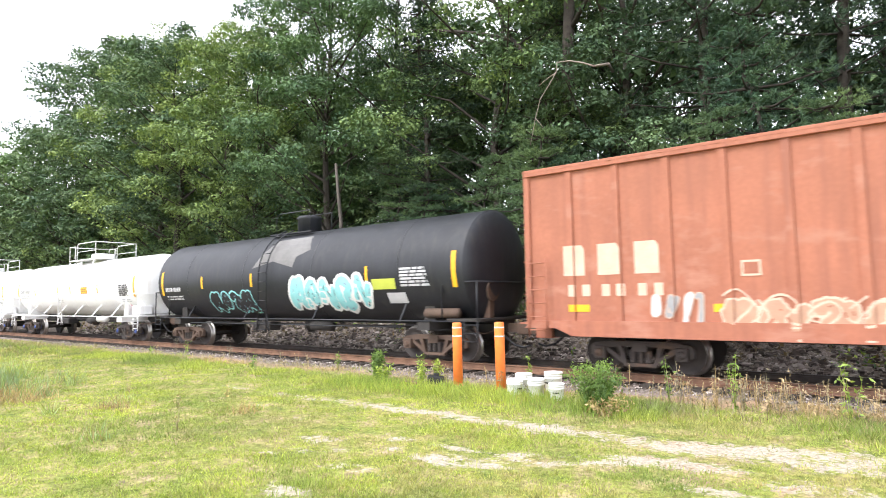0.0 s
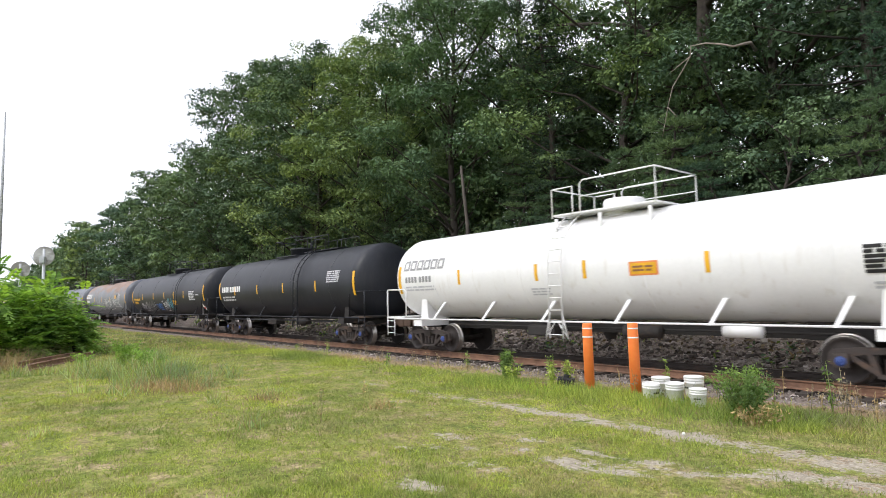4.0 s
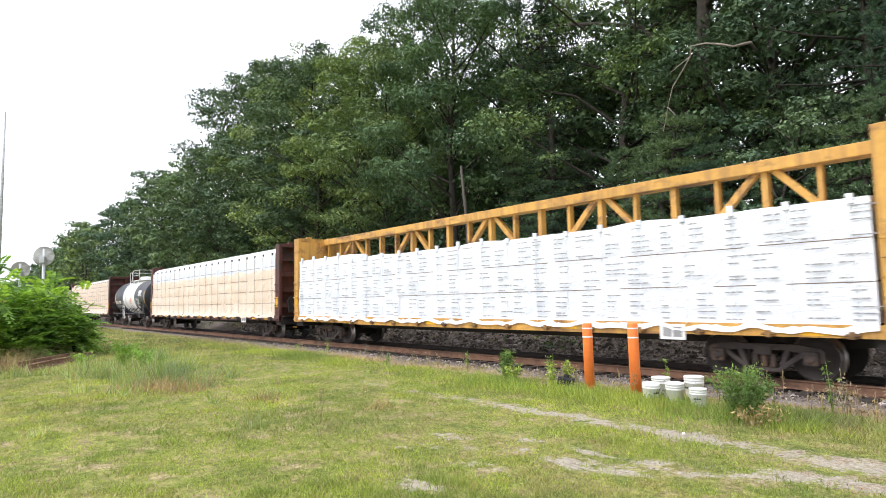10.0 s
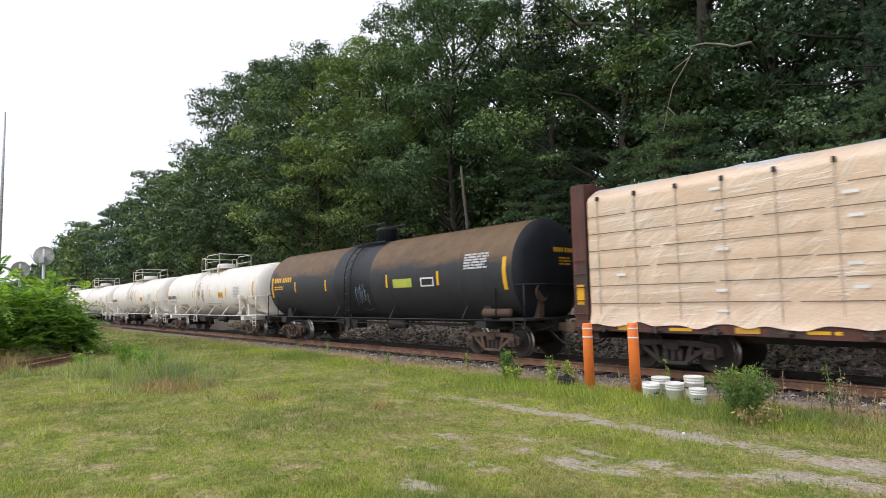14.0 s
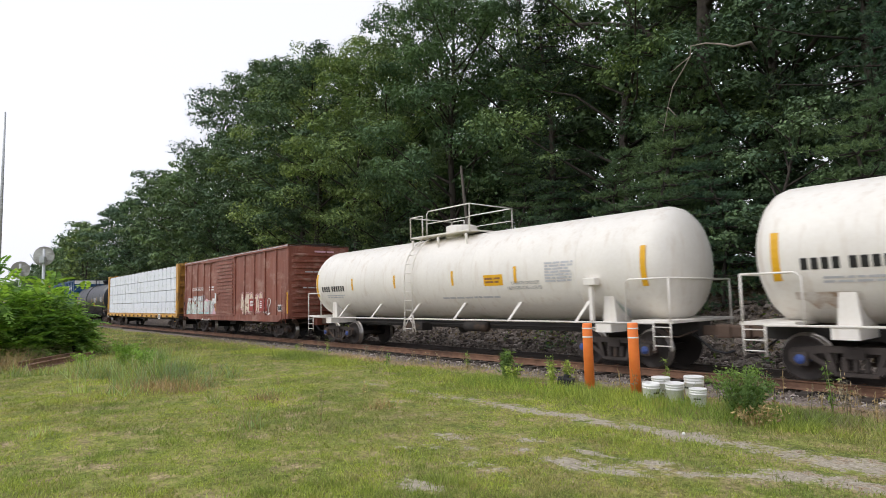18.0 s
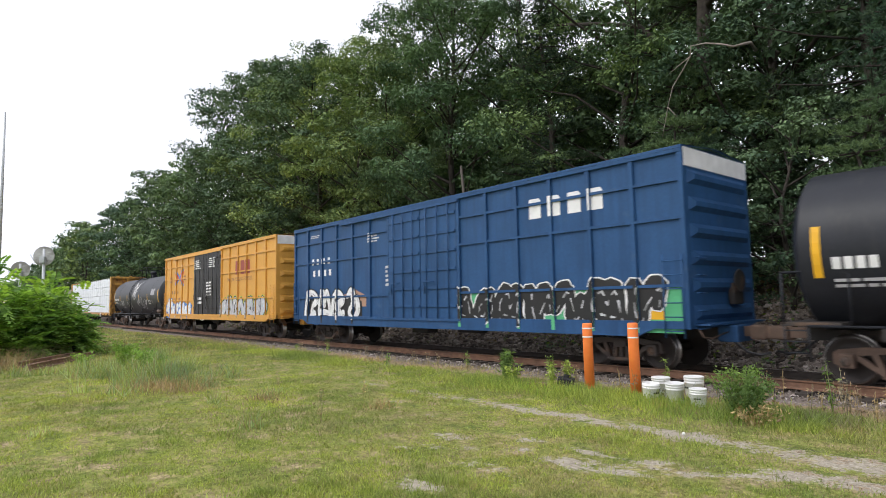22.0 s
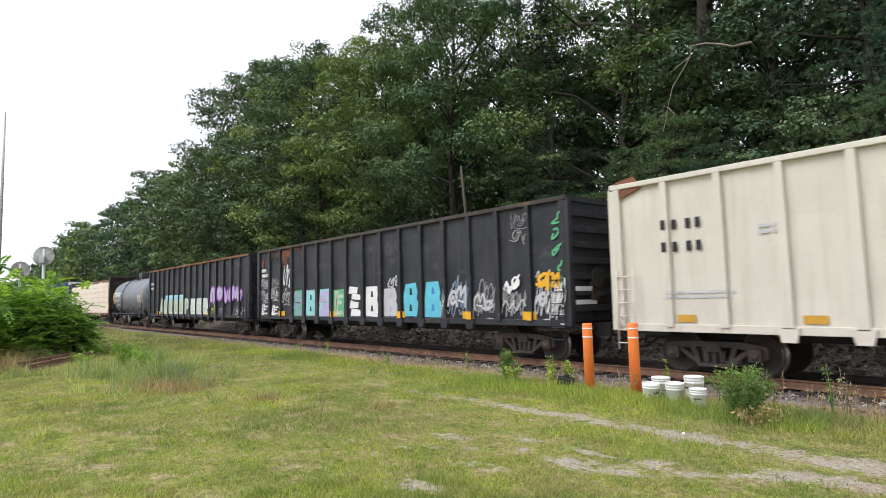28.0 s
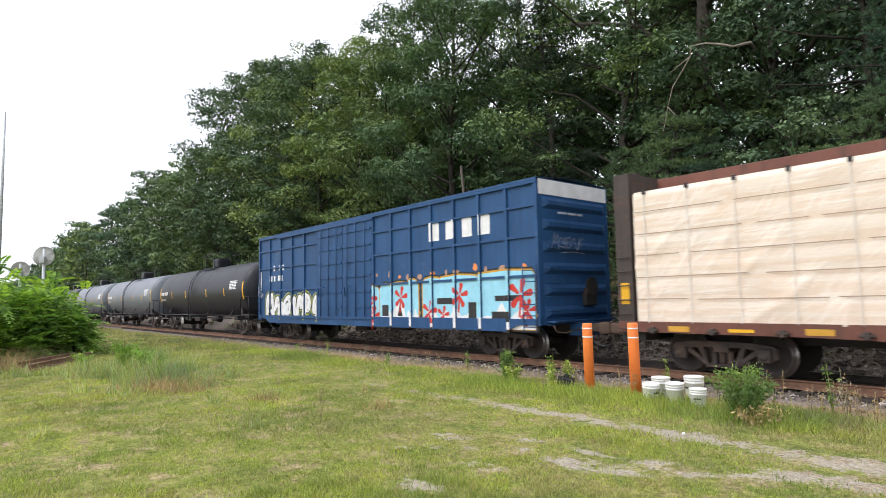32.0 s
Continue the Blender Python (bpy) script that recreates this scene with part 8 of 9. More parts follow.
# 17-20 cream-white tank cars
ladder_at = -1.1
for k, (a, b2) in enumerate(((9.65, -8.05), (-8.05, -25.75), (-25.75, -44.0), (-44.0, -62.2))):
    car, sf, hl, zc, half = tank_car("cream-white pressure tank car with brown grime and a railed top platform", a, b2, "tank_cream", style="white", ladder_x=ladder_at, dome_x=-.1, ticks=(-5.0, -2.12, 1.07, 3.8), zc=2.47, rad=1.43, cap="blue_cap" if k > 1 else "truck_steel", steel="truck_steel" if k > 1 else "brown_truck")
    decal(car, "stencil", marks(-7.45, 2.12, .22, 11, "ink_black", .55, .25, (4,)) + bars(-7.1, -5.6, 1.85, 2.0, 2, "ink_silver", k) + bars(4.9, 5.9, 2.1, 2.66, 7, "ink_silver", k, .35) + bars(.4, 3.2, 1.7, 1.8, 1, "ink_silver", k), sf)
    if k >= 2:
        lettering(car, "CARBON DIOXIDE", 3.62, 2.09, .09, "ink_gray", sf)
        lettering(car, "REFRIGERATED LIQUID", 3.45, 1.95, .09, "ink_gray", sf)
    decal(car, "warning_plate", [(rect(2.5, 3.3, 2.08, 2.4), "ink_yellow")] + bars(2.56, 3.24, 2.14, 2.34, 2, "ink_brown", 3), sf, "yellow warning plate with dark lines")
    decal(car, "placard", [([(hl - 1.95, 1.35), (hl - 1.65, 1.65), (hl - 1.35, 1.35), (hl - 1.65, 1.05)], "ink_white"), ([(hl - 1.88, 1.35), (hl - 1.65, 1.58), (hl - 1.42, 1.35), (hl - 1.65, 1.12)], "ink_pale")], sf, "pale green diamond placard")
    bm = bmesh.new()
    soft_box(bm, hl - 2.25, hl - 1.9, -1.6, -1.25, 1.98, 2.16, .02)
    box(bm, hl - 2.12, hl - 2.04, -1.54, -1.44, 1.1, 1.98)
    part("valve_cabinet", bm, MAT["tank_cream"], car)
    if k < 3:
        decal(car, "rust_stain", [(flake(hl - 2.5, hl - 1.5, 1.95, .7, k), "rust_stain")], sf, "brown rust stain below the valves")
        decal(car, "rust_stain", [(flake(-hl + .9, -hl + 2.0, 1.7, .5, k + 5), "rust_stain")], sf, "brown rust stain below the valves")
    if k < 2:
        q = random.Random(60 + k)
        for j in range(9 if k else 5):
            a, z = ladder_at + q.uniform(-.5, 2.0), q.uniform(2.3, 3.3)
            decal(car, "rust_stain", [(flake(a, a + q.uniform(.12, .5), z, q.uniform(.5, 1.3), j + 20 * k), "grime_run")], sf, "brown grime run below the manway")
        for j in range(10):
            a = q.uniform(-7, 7)
            decal(car, "rust_stain", [(flake(a, a + q.uniform(.3, 1.2), 1.62 + q.uniform(-.1, .15), q.uniform(.15, .4), j + 50 * k), "grime_run")], sf, "brown grime along the tank's belly")
    if k == 1:
        decal(car, "graffiti", scrawl(3.2, 4.6, 1.45, 1.85, ["ink_black"], None, 4, 61, .12), sf, "black graffiti tag")
    if k == 2:
        decal(car, "graffiti", scrawl(-4.5, -3.5, 1.43, 2.46, ["ink_lime"], "ink_black", 2, 62, .4) + [(q[0], q[1], q[2] + 20) for q in scrawl(-3.4, -2.8, 1.7, 2.0, ["ink_steel"], None, 2, 63, .12)], sf, "yellow-green graffiti outlined in black")

# 21 oxide-red box car
car, sf, x0, x1, en = box_car("weathered oxide-red box car with a corrugated sliding door and graffiti", -62.2, -79.1, "box_red", 4.5, .8, -63.2, -78.2, 1.28, door=(.39, .565), roof="galvanised")
lettering(car, "CUSHION-CAR", x0 + 1.6, 2.56, .22, "ink_white", sf)
decal(car, "number_mark", [(rect(x0 + .62, x0 + 1.4, 1.92, 2.2), "ink_maroon")] + marks(x0 + .68, 1.96, .2, 4, "ink_silver", .6, .2) + [(rect(x0 + 1.62, x0 + 3.6, 1.92, 2.24), "ink_gray")] + marks(x0 + 1.7, 1.98, .2, 7, "ink_white", .7, .4, (3,)), sf)
decal(car, "graffiti", [(flake(x0 + .3, x0 + 3.4, 1.3, -.6, 3), "ink_silver"), (rect(x0 + .3, x0 + 4.9, .98, 1.35), "ink_teal"), (flake(x0 + 3.0, x0 + 5.6, 1.25, -.85, 5), "ink_pink"), (rect(x0 + 4.6, x0 + 5.7, .98, 1.3), "ink_pink")] + hulks(x0 + .5, x0 + 5.3, 1.0, 2.0, 6, "ink_pale", "ink_faded", ("ink_white", "ink_pink", "ink_gray"), 71, .02, None, .27) + [q[:2] + (q[2] + 7,) for q in scrawl(x0 + .4, x0 + 5.4, 1.0, 2.05, ["ink_white", "ink_silver"], None, 6, 75, .2)], sf, "white, pale blue and pink graffiti")
decal(car, "graffiti", [(rect(x0 + 5.1, x0 + 5.7, 1.75, 2.05), "ink_white"), (rect(x0 + 5.5, x0 + 5.75, 1.95, 2.35), "ink_white")] + hulks(x0 + 9.6, x0 + 12.4, 1.1, 2.3, 5, "ink_cream", "ink_brown", ("ink_white", "ink_beige"), 72, .05, "ink_pink", .3) + scrawl(x0 + 12.5, x0 + 13.2, 1.2, 2.0, ["ink_white"], None, 2, 73, .2), sf, "white and tan graffiti outlined in dark brown")
decal_mesh(car, "data_panel", [(rect(x0 + 10.7, x0 + 11.6, 1.3, 1.95), "ink_maroon"), (rect(x0 + 12.0, x0 + 12.95, 1.3, 1.95), "ink_maroon")] + bars(x0 + 10.85, x0 + 11.45, 1.55, 1.85, 4, "ink_white", 5) + bars(x0 + 12.1, x0 + 12.35, 1.45, 1.85, 4, "ink_white", 6), sf, "dark red data panels with white lines", .032)
decal(car, "data_panel", [(rect(x1 - 1.2, x1 - .72, 1.3, 1.62), "ink_white"), (rect(x1 - 1.15, x1 - .99, 1.35, 1.57), "ink_black"), (rect(x1 - .96, x1 - .77, 1.35, 1.57), "ink_black")] + bars(x0 + 4.6, x0 + 5.4, 2.5, 2.8, 2, "ink_white", 4), sf)
decal(car, "reflector_mark", [(rect(x, x + .14, 1.3, 1.75), "ink_yellow") for x in (x0 + 5.7, x0 + 12.35)] + [(rect(x1 - .2, x1 - .02, 1.2, 2.2), "ink_yellow")], sf)
decal(car, "end_mark", bars(-.3, .9, 4.05, 4.2, 1, "ink_pink", 5) + bars(-.8, .2, 3.1, 3.2, 1, "ink_silver", 6) + bars(-.9, .3, 2.35, 2.45, 1, "ink_silver", 7), en)

# 22 yellow lumber car, white packs
lumber_car("yellow centre-beam car fully loaded with white-wrapped lumber packs", -79.1, -102.4, "car_yellow", "wrap_white", 4.55, -80.0, -101.8, 4, (1,) * 18, seed=12, strap="pale_strap", prints="ink_print")

# 23 black tank car
car, sf, hl, zc, half = tank_car("black tank car with white stencils and a tall manway", -102.4, -119.5, "tank_black", style="hoop", ladder_x=-.6, dome_x=-.2, ticks=(-5, -2.4, 1.6, 4.2), steel="brown_truck")
decal(car, "stencil", marks(-hl + .9, 2.1, .22, 10, "ink_white", spaces=(4,)) + bars(-hl + .9, -hl + 2.2, 1.75, 1.95, 2, "ink_silver", 5) + bars(-3.2, -2.2, 1.85, 2.1, 2, "ink_white", 3) + plates(2.6, 2.1, "ink_silver", 3) + plates(hl - 2.2, 2.2, "ink_silver", 4), sf)
decal(car, "ash_patch", [([(hl - 2.0, 3.35), (hl - 1.0, 3.3), (hl - .7, 3.6), (hl - 1.1, 3.9), (hl - 1.9, 3.85)], "ash_patch")], sf, "ash-grey painted-out patch")
decal(car, "warning_plate", [(rect(2.0, 2.9, 1.76, 2.05), "ink_yellow")] + bars(2.06, 2.84, 1.82, 1.99, 2, "ink_brown", 3), sf, "yellow warning plate")

# 24 blue box car
car, sf, x0, x1, en = box_car("blue high-cube box car with double doors and sprawling graffiti", -119.5, -139.8, "box_blue", 5.06, .76, -120.5, -138.8, 1.25, "grid", (.40, .60), "box_blue", "ink_white", (1.9, 3.4, 4.25), roof="box_blue")
decal(car, "company_mark", emblem(x1 - 4.5, 3.85, .55, 4, "ink_white", "box_blue", .75, .45), sf, "white company mark as blocks")
decal(car, "number_mark", marks(x0 + 1.6, 3.3, .26, 5, "ink_white", .7, .9, (2,)) + marks(x0 + 1.7, 2.8, .26, 5, "ink_white", .7, .9, (2,)) + bars(x0 + 1.5, x0 + 2.3, 4.45, 4.6, 2, "ink_silver", 3), sf)
decal(car, "graffiti", [(flake(x0 + .9, x0 + 5.9, 1.5, -.95, 4), "ink_faded"), (rect(x0 + .9, x0 + 5.6, .84, 1.6), "door_black"), (flake(x0 + .9, x0 + 5.6, 1.6, -.5, 9), "door_black")], sf, "black and brown sprayed backing")
decal(car, "graffiti", [(rect(x1 - 8.2, x1 - .2, .85, 1.9), "ink_green")] + hulks(x1 - 8.0, x1 - .6, .82, 2.2, 7, "ink_white", "ink_black", ("ink_gray", "ink_silver"), 81, .06, "ink_white", .3) + hulks(x0 + 1.0, x0 + 5.5, .84, 2.3, 4, "ink_white", "door_black", ("ink_gray", "ink_silver"), 82, .06, None, .22), sf, "white graffiti outlined in black on green")
decal(car, "data_panel", bars(x0 + 6.0, x0 + 6.8, 3.9, 4.3, 4, "ink_silver", 5) + bars(x0 + 7.2, x0 + 8.2, 2.2, 3.0, 5, "ink_silver", 6) + bars(x0 + 9.4, x0 + 10.2, 3.9, 4.3, 4, "ink_silver", 7) + [(rect(x1 - 1.5, x1 - .6, 1.15, 1.35), "ink_yellow")], sf)

# 25 yellow box car
car, sf, x0, x1, en = box_car("yellow high-cube box car with black plug doors and graffiti", -139.8, -159.5, "box_yellow", 5.1, .8, -140.7, -158.9, 1.25, "grid", (.345, .60), "door_black", "ink_white", (2.0, 3.45, 4.3), roof="box_yellow")
decal(car, "company_mark", emblem(x0 + 13.25, 3.3, .74, 3, "ink_maroon", "box_yellow", .75, .24), sf, "dark red company mark as blocks")
lettering(car, "RAILCAR POOLING EXPERTS", x0 + 12.2, 2.95, .2, "ink_brown", sf)
ax, az = x0 + 3.2, 3.55
decal(car, "arrow_mark", [(stroke((ax + s * .85, az + q * .52), (ax + s * .02, az + q * .02), .15), "ink_blue") for s in (-1, 1) for q in (-1, 1)] + [(stroke((ax + s * .87, az + q * .34), (ax + s * .28, az), .15), "ink_red") for s in (-1, 1) for q in (-1, 1)], sf, "red and blue crossed arrow mark")
decal(car, "number_mark", marks(x0 + 1.6, 2.45, .24, 5, "ink_brown", .7, .8, (2,)) + marks(x0 + 1.4, 1.95, .24, 8, "ink_brown", .7, .6, (2, 5)) + bars(x0 + 4.1, x0 + 4.6, 3.3, 3.7, 2, "ink_brown", 5), sf)
lettering(car, "next", x0 + 1.3, 3.5, .2, "ink_brown", sf)
lettering(car, "load", x0 + 1.3, 3.25, .2, "ink_brown", sf)
decal(car, "door_panel", [b2 for k in range(2) for b2 in bars(x0 + 6.7 + k * 2.5, x0 + 7.9 + k * 2.5, 3.9, 4.5, 5, "ink_white", k)] + bars(x0 + 8.9, x0 + 9.8, 2.2, 3.1, 5, "ink_white", 8) + bars(x0 + 7.4, x0 + 8.1, 1.7, 2.2, 2, "ink_white", 9), Side(1.68), "white stencilled lines on the black doors")
decal(car, "graffiti", [(flake(x0 + .2, x0 + 5.9, 1.5, -.55, 6), "ink_blue"), (rect(x0 + .3, x0 + 5.8, .82, 1.5), "ink_blue")] + hulks(x0 + .4, x0 + 5.7, .82, 1.95, 6, "ink_white", "ink_blue", ("ink_steel", "ink_skyblue"), 91, .06) + scrawl(x0 + .3, x0 + 1.6, 1.2, 2.1, ["ink_white"], "ink_blue", 2, 94, .24) + scrawl(x0 + 6.6, x0 + 8.2, .9, 1.7, ["ink_white"], None, 3, 93, .2) + hulks(x0 + 11.0, x1 - 1.0, .82, 2.2, 7, "ink_silver", "ink_black", ("ink_teal", "ink_gray", "ink_white"), 92, .07, "ink_lime"), sf, "silver, white and blue graffiti")
decal(car, "reflector_mark", [(rect(x1 - 2.0, x1 - 1.1, 1.2, 1.42), "ink_yellow"), (rect(x0 + 9.05, x0 + 9.2, 1.7, 2.2), "ink_yellow")], sf)

# 26 dark tank car with tags
car, sf, hl, zc, half = tank_car("charcoal tank car with a white graffiti face and tags", -159.5, -176.3, "tank_gray_black", "tank_black", style="hoop", ladder_x=-.7, dome_x=-.3, ticks=(-5, -2.4, 1.6, 4.2), steel="brown_truck")
decal(car, "graffiti", scrawl(-.4, .95, 2.95, 3.55, ["ink_white"], None, 3, 101, .26) + scrawl(-.3, .75, 2.35, 2.95, ["ink_white", "ink_silver"], None, 3, 104, .26) + [q for k, (a, b2, z, h, n) in enumerate(((1.0, 1.9, 1.7, .5, 2), (2.0, 3.4, 1.6, .75, 2), (3.5, 4.1, 1.75, .45, 1), (-2.5, -1.1, 1.55, .75, 2), (-4.6, -3.6, 1.7, .55, 3), (-5.4, -4.7, 1.75, .3, 2))) for q in scrawl(a, b2, z, z + h, ["tank_gray_black" if k in (1, 3) else "ink_silver"], "ink_silver" if k in (1, 3) else None, n, 105 + k, .22 if k in (1, 3) else .16)], sf, "pale grey and white graffiti tags")
decal(car, "stencil", marks(-hl + .8, 2.2, .2, 10, "ink_silver", spaces=(4,)) + bars(-hl + .8, -hl + 2.0, 1.9, 2.1, 2, "ink_silver", 5) + plates(hl - 2.6, 2.5, "ink_silver", 3), sf)
decal(car, "graffiti", scrawl(-.75, .35, 3.0, 3.6, ["ink_silver"], None, 3, 116, .14), Head(hl, 1.59, zc), "pale tag on the tank end")
decal(car, "stencil", bars(-.1, .8, 2.75, 2.98, 3, "ink_silver", 6), Head(hl, 1.59, zc))
decal(car, "stencil", [(rect(4.35, 5.0, 1.85, 2.15), "ink_silver"), (rect(4.4, 4.65, 1.9, 2.1), "ink_black"), (rect(4.7, 4.95, 1.9, 2.1), "ink_black"), (rect(5.3, 5.6, 1.9, 2.15), "ash_patch")], sf)

# 27 yellow lumber car
lumber_car("yellow centre-beam car stacked with clean white lumber packs", -176.3, -199.8, "car_yellow", "wrap_white", 4.55, -177.0, -199.0, 4, (1,) * 18, seed=21, strap="pale_strap", prints="ink_print")

# 28 low dark gondola
car, sf, x0, x1, en = gondola("low dark gondola with graffiti along its ribbed side", -199.8, -217.2, "gon_black", 3.1, -200.6, -216.6, 1.05, 15, seed=2, feet=False)
decal(car, "graffiti", scrawl(x0 + 3.4, x0 + 8.8, 1.15, 2.3, ["ink_black", "ink_beige", "ink_black"], "ink_white", 4, 111, .24) + scrawl(x0 + 10.4, x0 + 14.4, 2.55, 2.8, ["ink_white"], None, 5, 112, .14) + scrawl(x0 + 10.3, x0 + 11.2, 1.3, 2.0, ["ink_pink"], None, 2, 113, .16), sf, "black graffiti outlined in white and thin pale tags")

# 29 cream gondola
car, sf, x0, x1, en = gondola("tall cream-coloured gondola with colourful graffiti at its far end", -217.2, -237.9, "gon_cream", 4.36, -218.0, -237.2, 1.0, 17, "gon_cream", seed=3)
decal(car, "number_mark", marks(x0 + 1.25, 3.15, .22, 5, "ink_black", .5, .5, (2,)) + marks(x0 + 1.25, 2.65, .22, 5, "ink_black", .5, .5, (2,)) + bars(x0 + 3.3, x0 + 3.7, 2.85, 3.1, 2, "ink_silver", 4), sf)
decal(car, "graffiti", [(flake(x0 + 16.8, x0 + 13.2, .95, -1.5, 4), "ink_lime"), (flake(x0 + 16.7, x0 + 13.4, .95, -1.2, 5), "ink_maroon")] + scrawl(x0 + 13.2, x0 + 16.8, 1.0, 2.3, ["ink_skyblue", "ink_teal", "ink_blue"], "ink_steel", 4, 121, .34, shine="ink_lime"), sf, "sky-blue, teal and yellow graffiti")
decal(car, "reflector_mark", [(rect(x0 + a, x0 + a + .42, 1.1, 1.26), "ink_amber") for a in (1.5, 4.0, 9.0, 14.0)] + bars(x0 + 1.3, x0 + 3.0, 1.6, 1.8, 2, "ink_silver", 5), sf)
bm = bmesh.new()
plate(bm, [(x0 + .05, 3.95), (x0 + .75, 4.2), (x0 + .6, 4.5), (x0 + .1, 4.42)], -1.56, -1.52)
part("bent_plate", bm, MAT["gon_rust"], car, "rust-orange bent corner plate")

# 30, 31 tall black gondolas
car, sf, x0, x1, en = gondola("tall black gondola with blue and white graffiti blocks", -237.9, -258.4, "gon_black", 4.36, -238.6, -257.8, 1.05, 17, rim="truck_steel", seed=4)
bay = (x1 - x0 - .24) / 16
for k, a, b2, z, h, n, ink in ((0, .15, .85, 2.5, .4, 3, "ink_silver"), (1, .1, .8, 1.9, .5, 3, "ink_white"), (0, .1, .9, 1.8, .5, 3, "ink_silver"), (2, .2, .9, 2.5, .9, 2, "ink_white"), (2, .1, .9, 1.7, .6, 3, "ink_silver"), (1, .2, .9, 2.5, .4, 3, "ink_gray"), (9, .4, .9, 2.1, .5, 2, "ink_silver")):
    decal(car, "graffiti", scrawl(x0 + .12 + bay * (k + a), x0 + .12 + bay * (k + b2), z, z + h, [ink], None, n, 131 + k + n, .2), sf, "pale spray tag")
for k, ink, slot, under, top in ((0, "ink_white", "gon_black", None, 1.65), (1, "ink_white", "ink_gray", None, 1.6), (3, "ink_steel", "gon_black", "ink_green", 2.2), (4, "ink_teal", "gon_black", "ink_gray", 2.2), (5, "ink_lilac", "ink_gray", "ink_teal", 2.2), (6, "ink_sage", "gon_black", "ink_green", 2.15),
                                (7, "ink_white", "gon_black", None, 2.3), (8, "ink_white", "gon_black", None, 2.25), (9, "ink_silver", "ink_lilac", None, 2.15), (10, "ink_cyan", "ink_black", None, 2.3), (11, "ink_cyan", "ink_blue", None, 2.3)):
    a = x0 + .12 + bay * k
    decal(car, "graffiti", slab(a + .2, a + bay - .22, 1.14, top, ink, slot, (7, 4, 4, 5, 6, 8, 10, 11, 9, 12, 15)[min(k, 10)] + (k == 11) * 3, under), sf, "angular spray-painted block between two posts")
for k, ink, lo, hi in ((12, "ink_steel", 1.2, 2.25), (13, "ink_gray", 1.2, 2.1), (14, "ink_gray", 1.15, 1.9), (15, "ink_silver", 1.2, 2.2)):
    a = x0 + .12 + bay * k
    decal(car, "graffiti", scrawl(a + .1, a + bay - .15, lo, hi, [ink], None, 4, 140 + k, .24) + scrawl(a + .2, a + bay - .3, lo + .2, hi - .3, ["ink_silver"], None, 2, 150 + k, .3), sf, "silver spray tag doubled back on itself")
decal(car, "graffiti", scrawl(x0 + .3 + bay * 11.75, x0 + .12 + bay * 12, 1.3, 1.9, ["ink_white"], None, 3, 161, .24) + scrawl(x0 + .12 + bay * 14.2, x0 + bay * 14.7, 1.9, 2.3, ["ink_white"], None, 2, 140, .4) + scrawl(x0 + .12 + bay * 15.2, x0 + bay * 15.9, 1.95, 2.35, ["ink_yellow"], None, 2, 148, .4) + scrawl(x1 - .75, x1 - .1, 1.15, 2.0, ["ink_white"], None, 3, 149, .24) + scrawl(x1 - 2.0, x1 - 1.3, 3.7, 4.1, ["ink_gray"], None, 3, 150, .1) + scrawl(x1 - 2.0, x1 - 1.4, 3.2, 3.6, ["ink_gray"], None, 2, 151, .12), sf, "small pale and yellow tags")
decal(car, "rust_patch", [(flake(x0 + .3, x0 + .6, 3.9, .7, 1), "rust_flake"), (flake(x0 + 1.4, x0 + 2.35, 4.2, .6, 2), "rust_flake"), (flake(x0 + 2.6, x0 + 3.55, 4.2, 1.2, 3), "rust_flake"), (flake(x0 + 3.8, x0 + 4.6, 4.24, .2, 4), "rust_flake")], sf, "orange rust under the rim")
decal(car, "stencil", marks(x0 + .35, 3.25, .16, 4, "ink_white") + marks(x0 + .35, 3.0, .16, 6, "ink_white"), sf)
decal(car, "graffiti", [q for k in range(5) for q in scrawl(x1 - .5, x1 - .1, 1.95 + .42 * k, 2.28 + .42 * k, ["ink_green"], None, 1, 171 + k, .14)], sf, "green spray marks down the corner post")
decal(car, "reflector_mark", [(rect(x0 + a, x0 + a + .5, 1.08, 1.32), "ink_yellow") for a in (2.5, 7.4, 12.0, 15.5, 18.0)], sf)
decal(car, "end_mark", [(rect(-1.4, -.5, z, z + .12), "ink_white") for z in (1.5, 1.85)], en)
car, sf, x0, x1, en = gondola("tall black gondola with yellow-green and purple graffiti", -258.4, -278.8, "gon_black", 4.36, -259.0, -278.1, 1.05, 17, seed=5)
decal(car, "graffiti", [(rect(x0 + 4.2, x0 + 8.6, 1.95, 2.4), "ink_skyblue"), (rect(x0 + 3.4, x0 + 9.0, 1.1, 1.95), "ink_sage"), (rect(x0 + 9.9, x0 + 13.2, 1.1, 2.1), "ink_pale")] + hulks(x0 + 3.1, x0 + 9.6, 1.08, 2.3, 6, "ink_sage", "ink_pale", ("ink_gray", "ink_steel", "ink_skyblue"), 141, .06) + hulks(x0 + 10.0, x0 + 13.4, 1.08, 2.1, 4, "ink_pale", "ink_silver", ("ink_beige", "ink_steel", "ink_white"), 142, .06) + hulks(x0 + 13.6, x0 + 18.5, 1.75, 2.75, 5, "ink_lilac", "ink_violet", ("ink_pale", "ink_purple"), 143, .09, None, .26) + scrawl(x0 + 13.75, x0 + 14.6, 1.15, 1.65, ["ink_lime"], None, 2, 144, .14) + scrawl(x0 + 15.0, x0 + 16.0, 1.2, 1.55, ["ink_gray"], None, 3, 145, .1) + scrawl(x0 + 17.3, x0 + 18.9, 1.1, 1.5, ["ink_silver"], None, 3, 146, .12), sf, "pale yellow and purple graffiti")
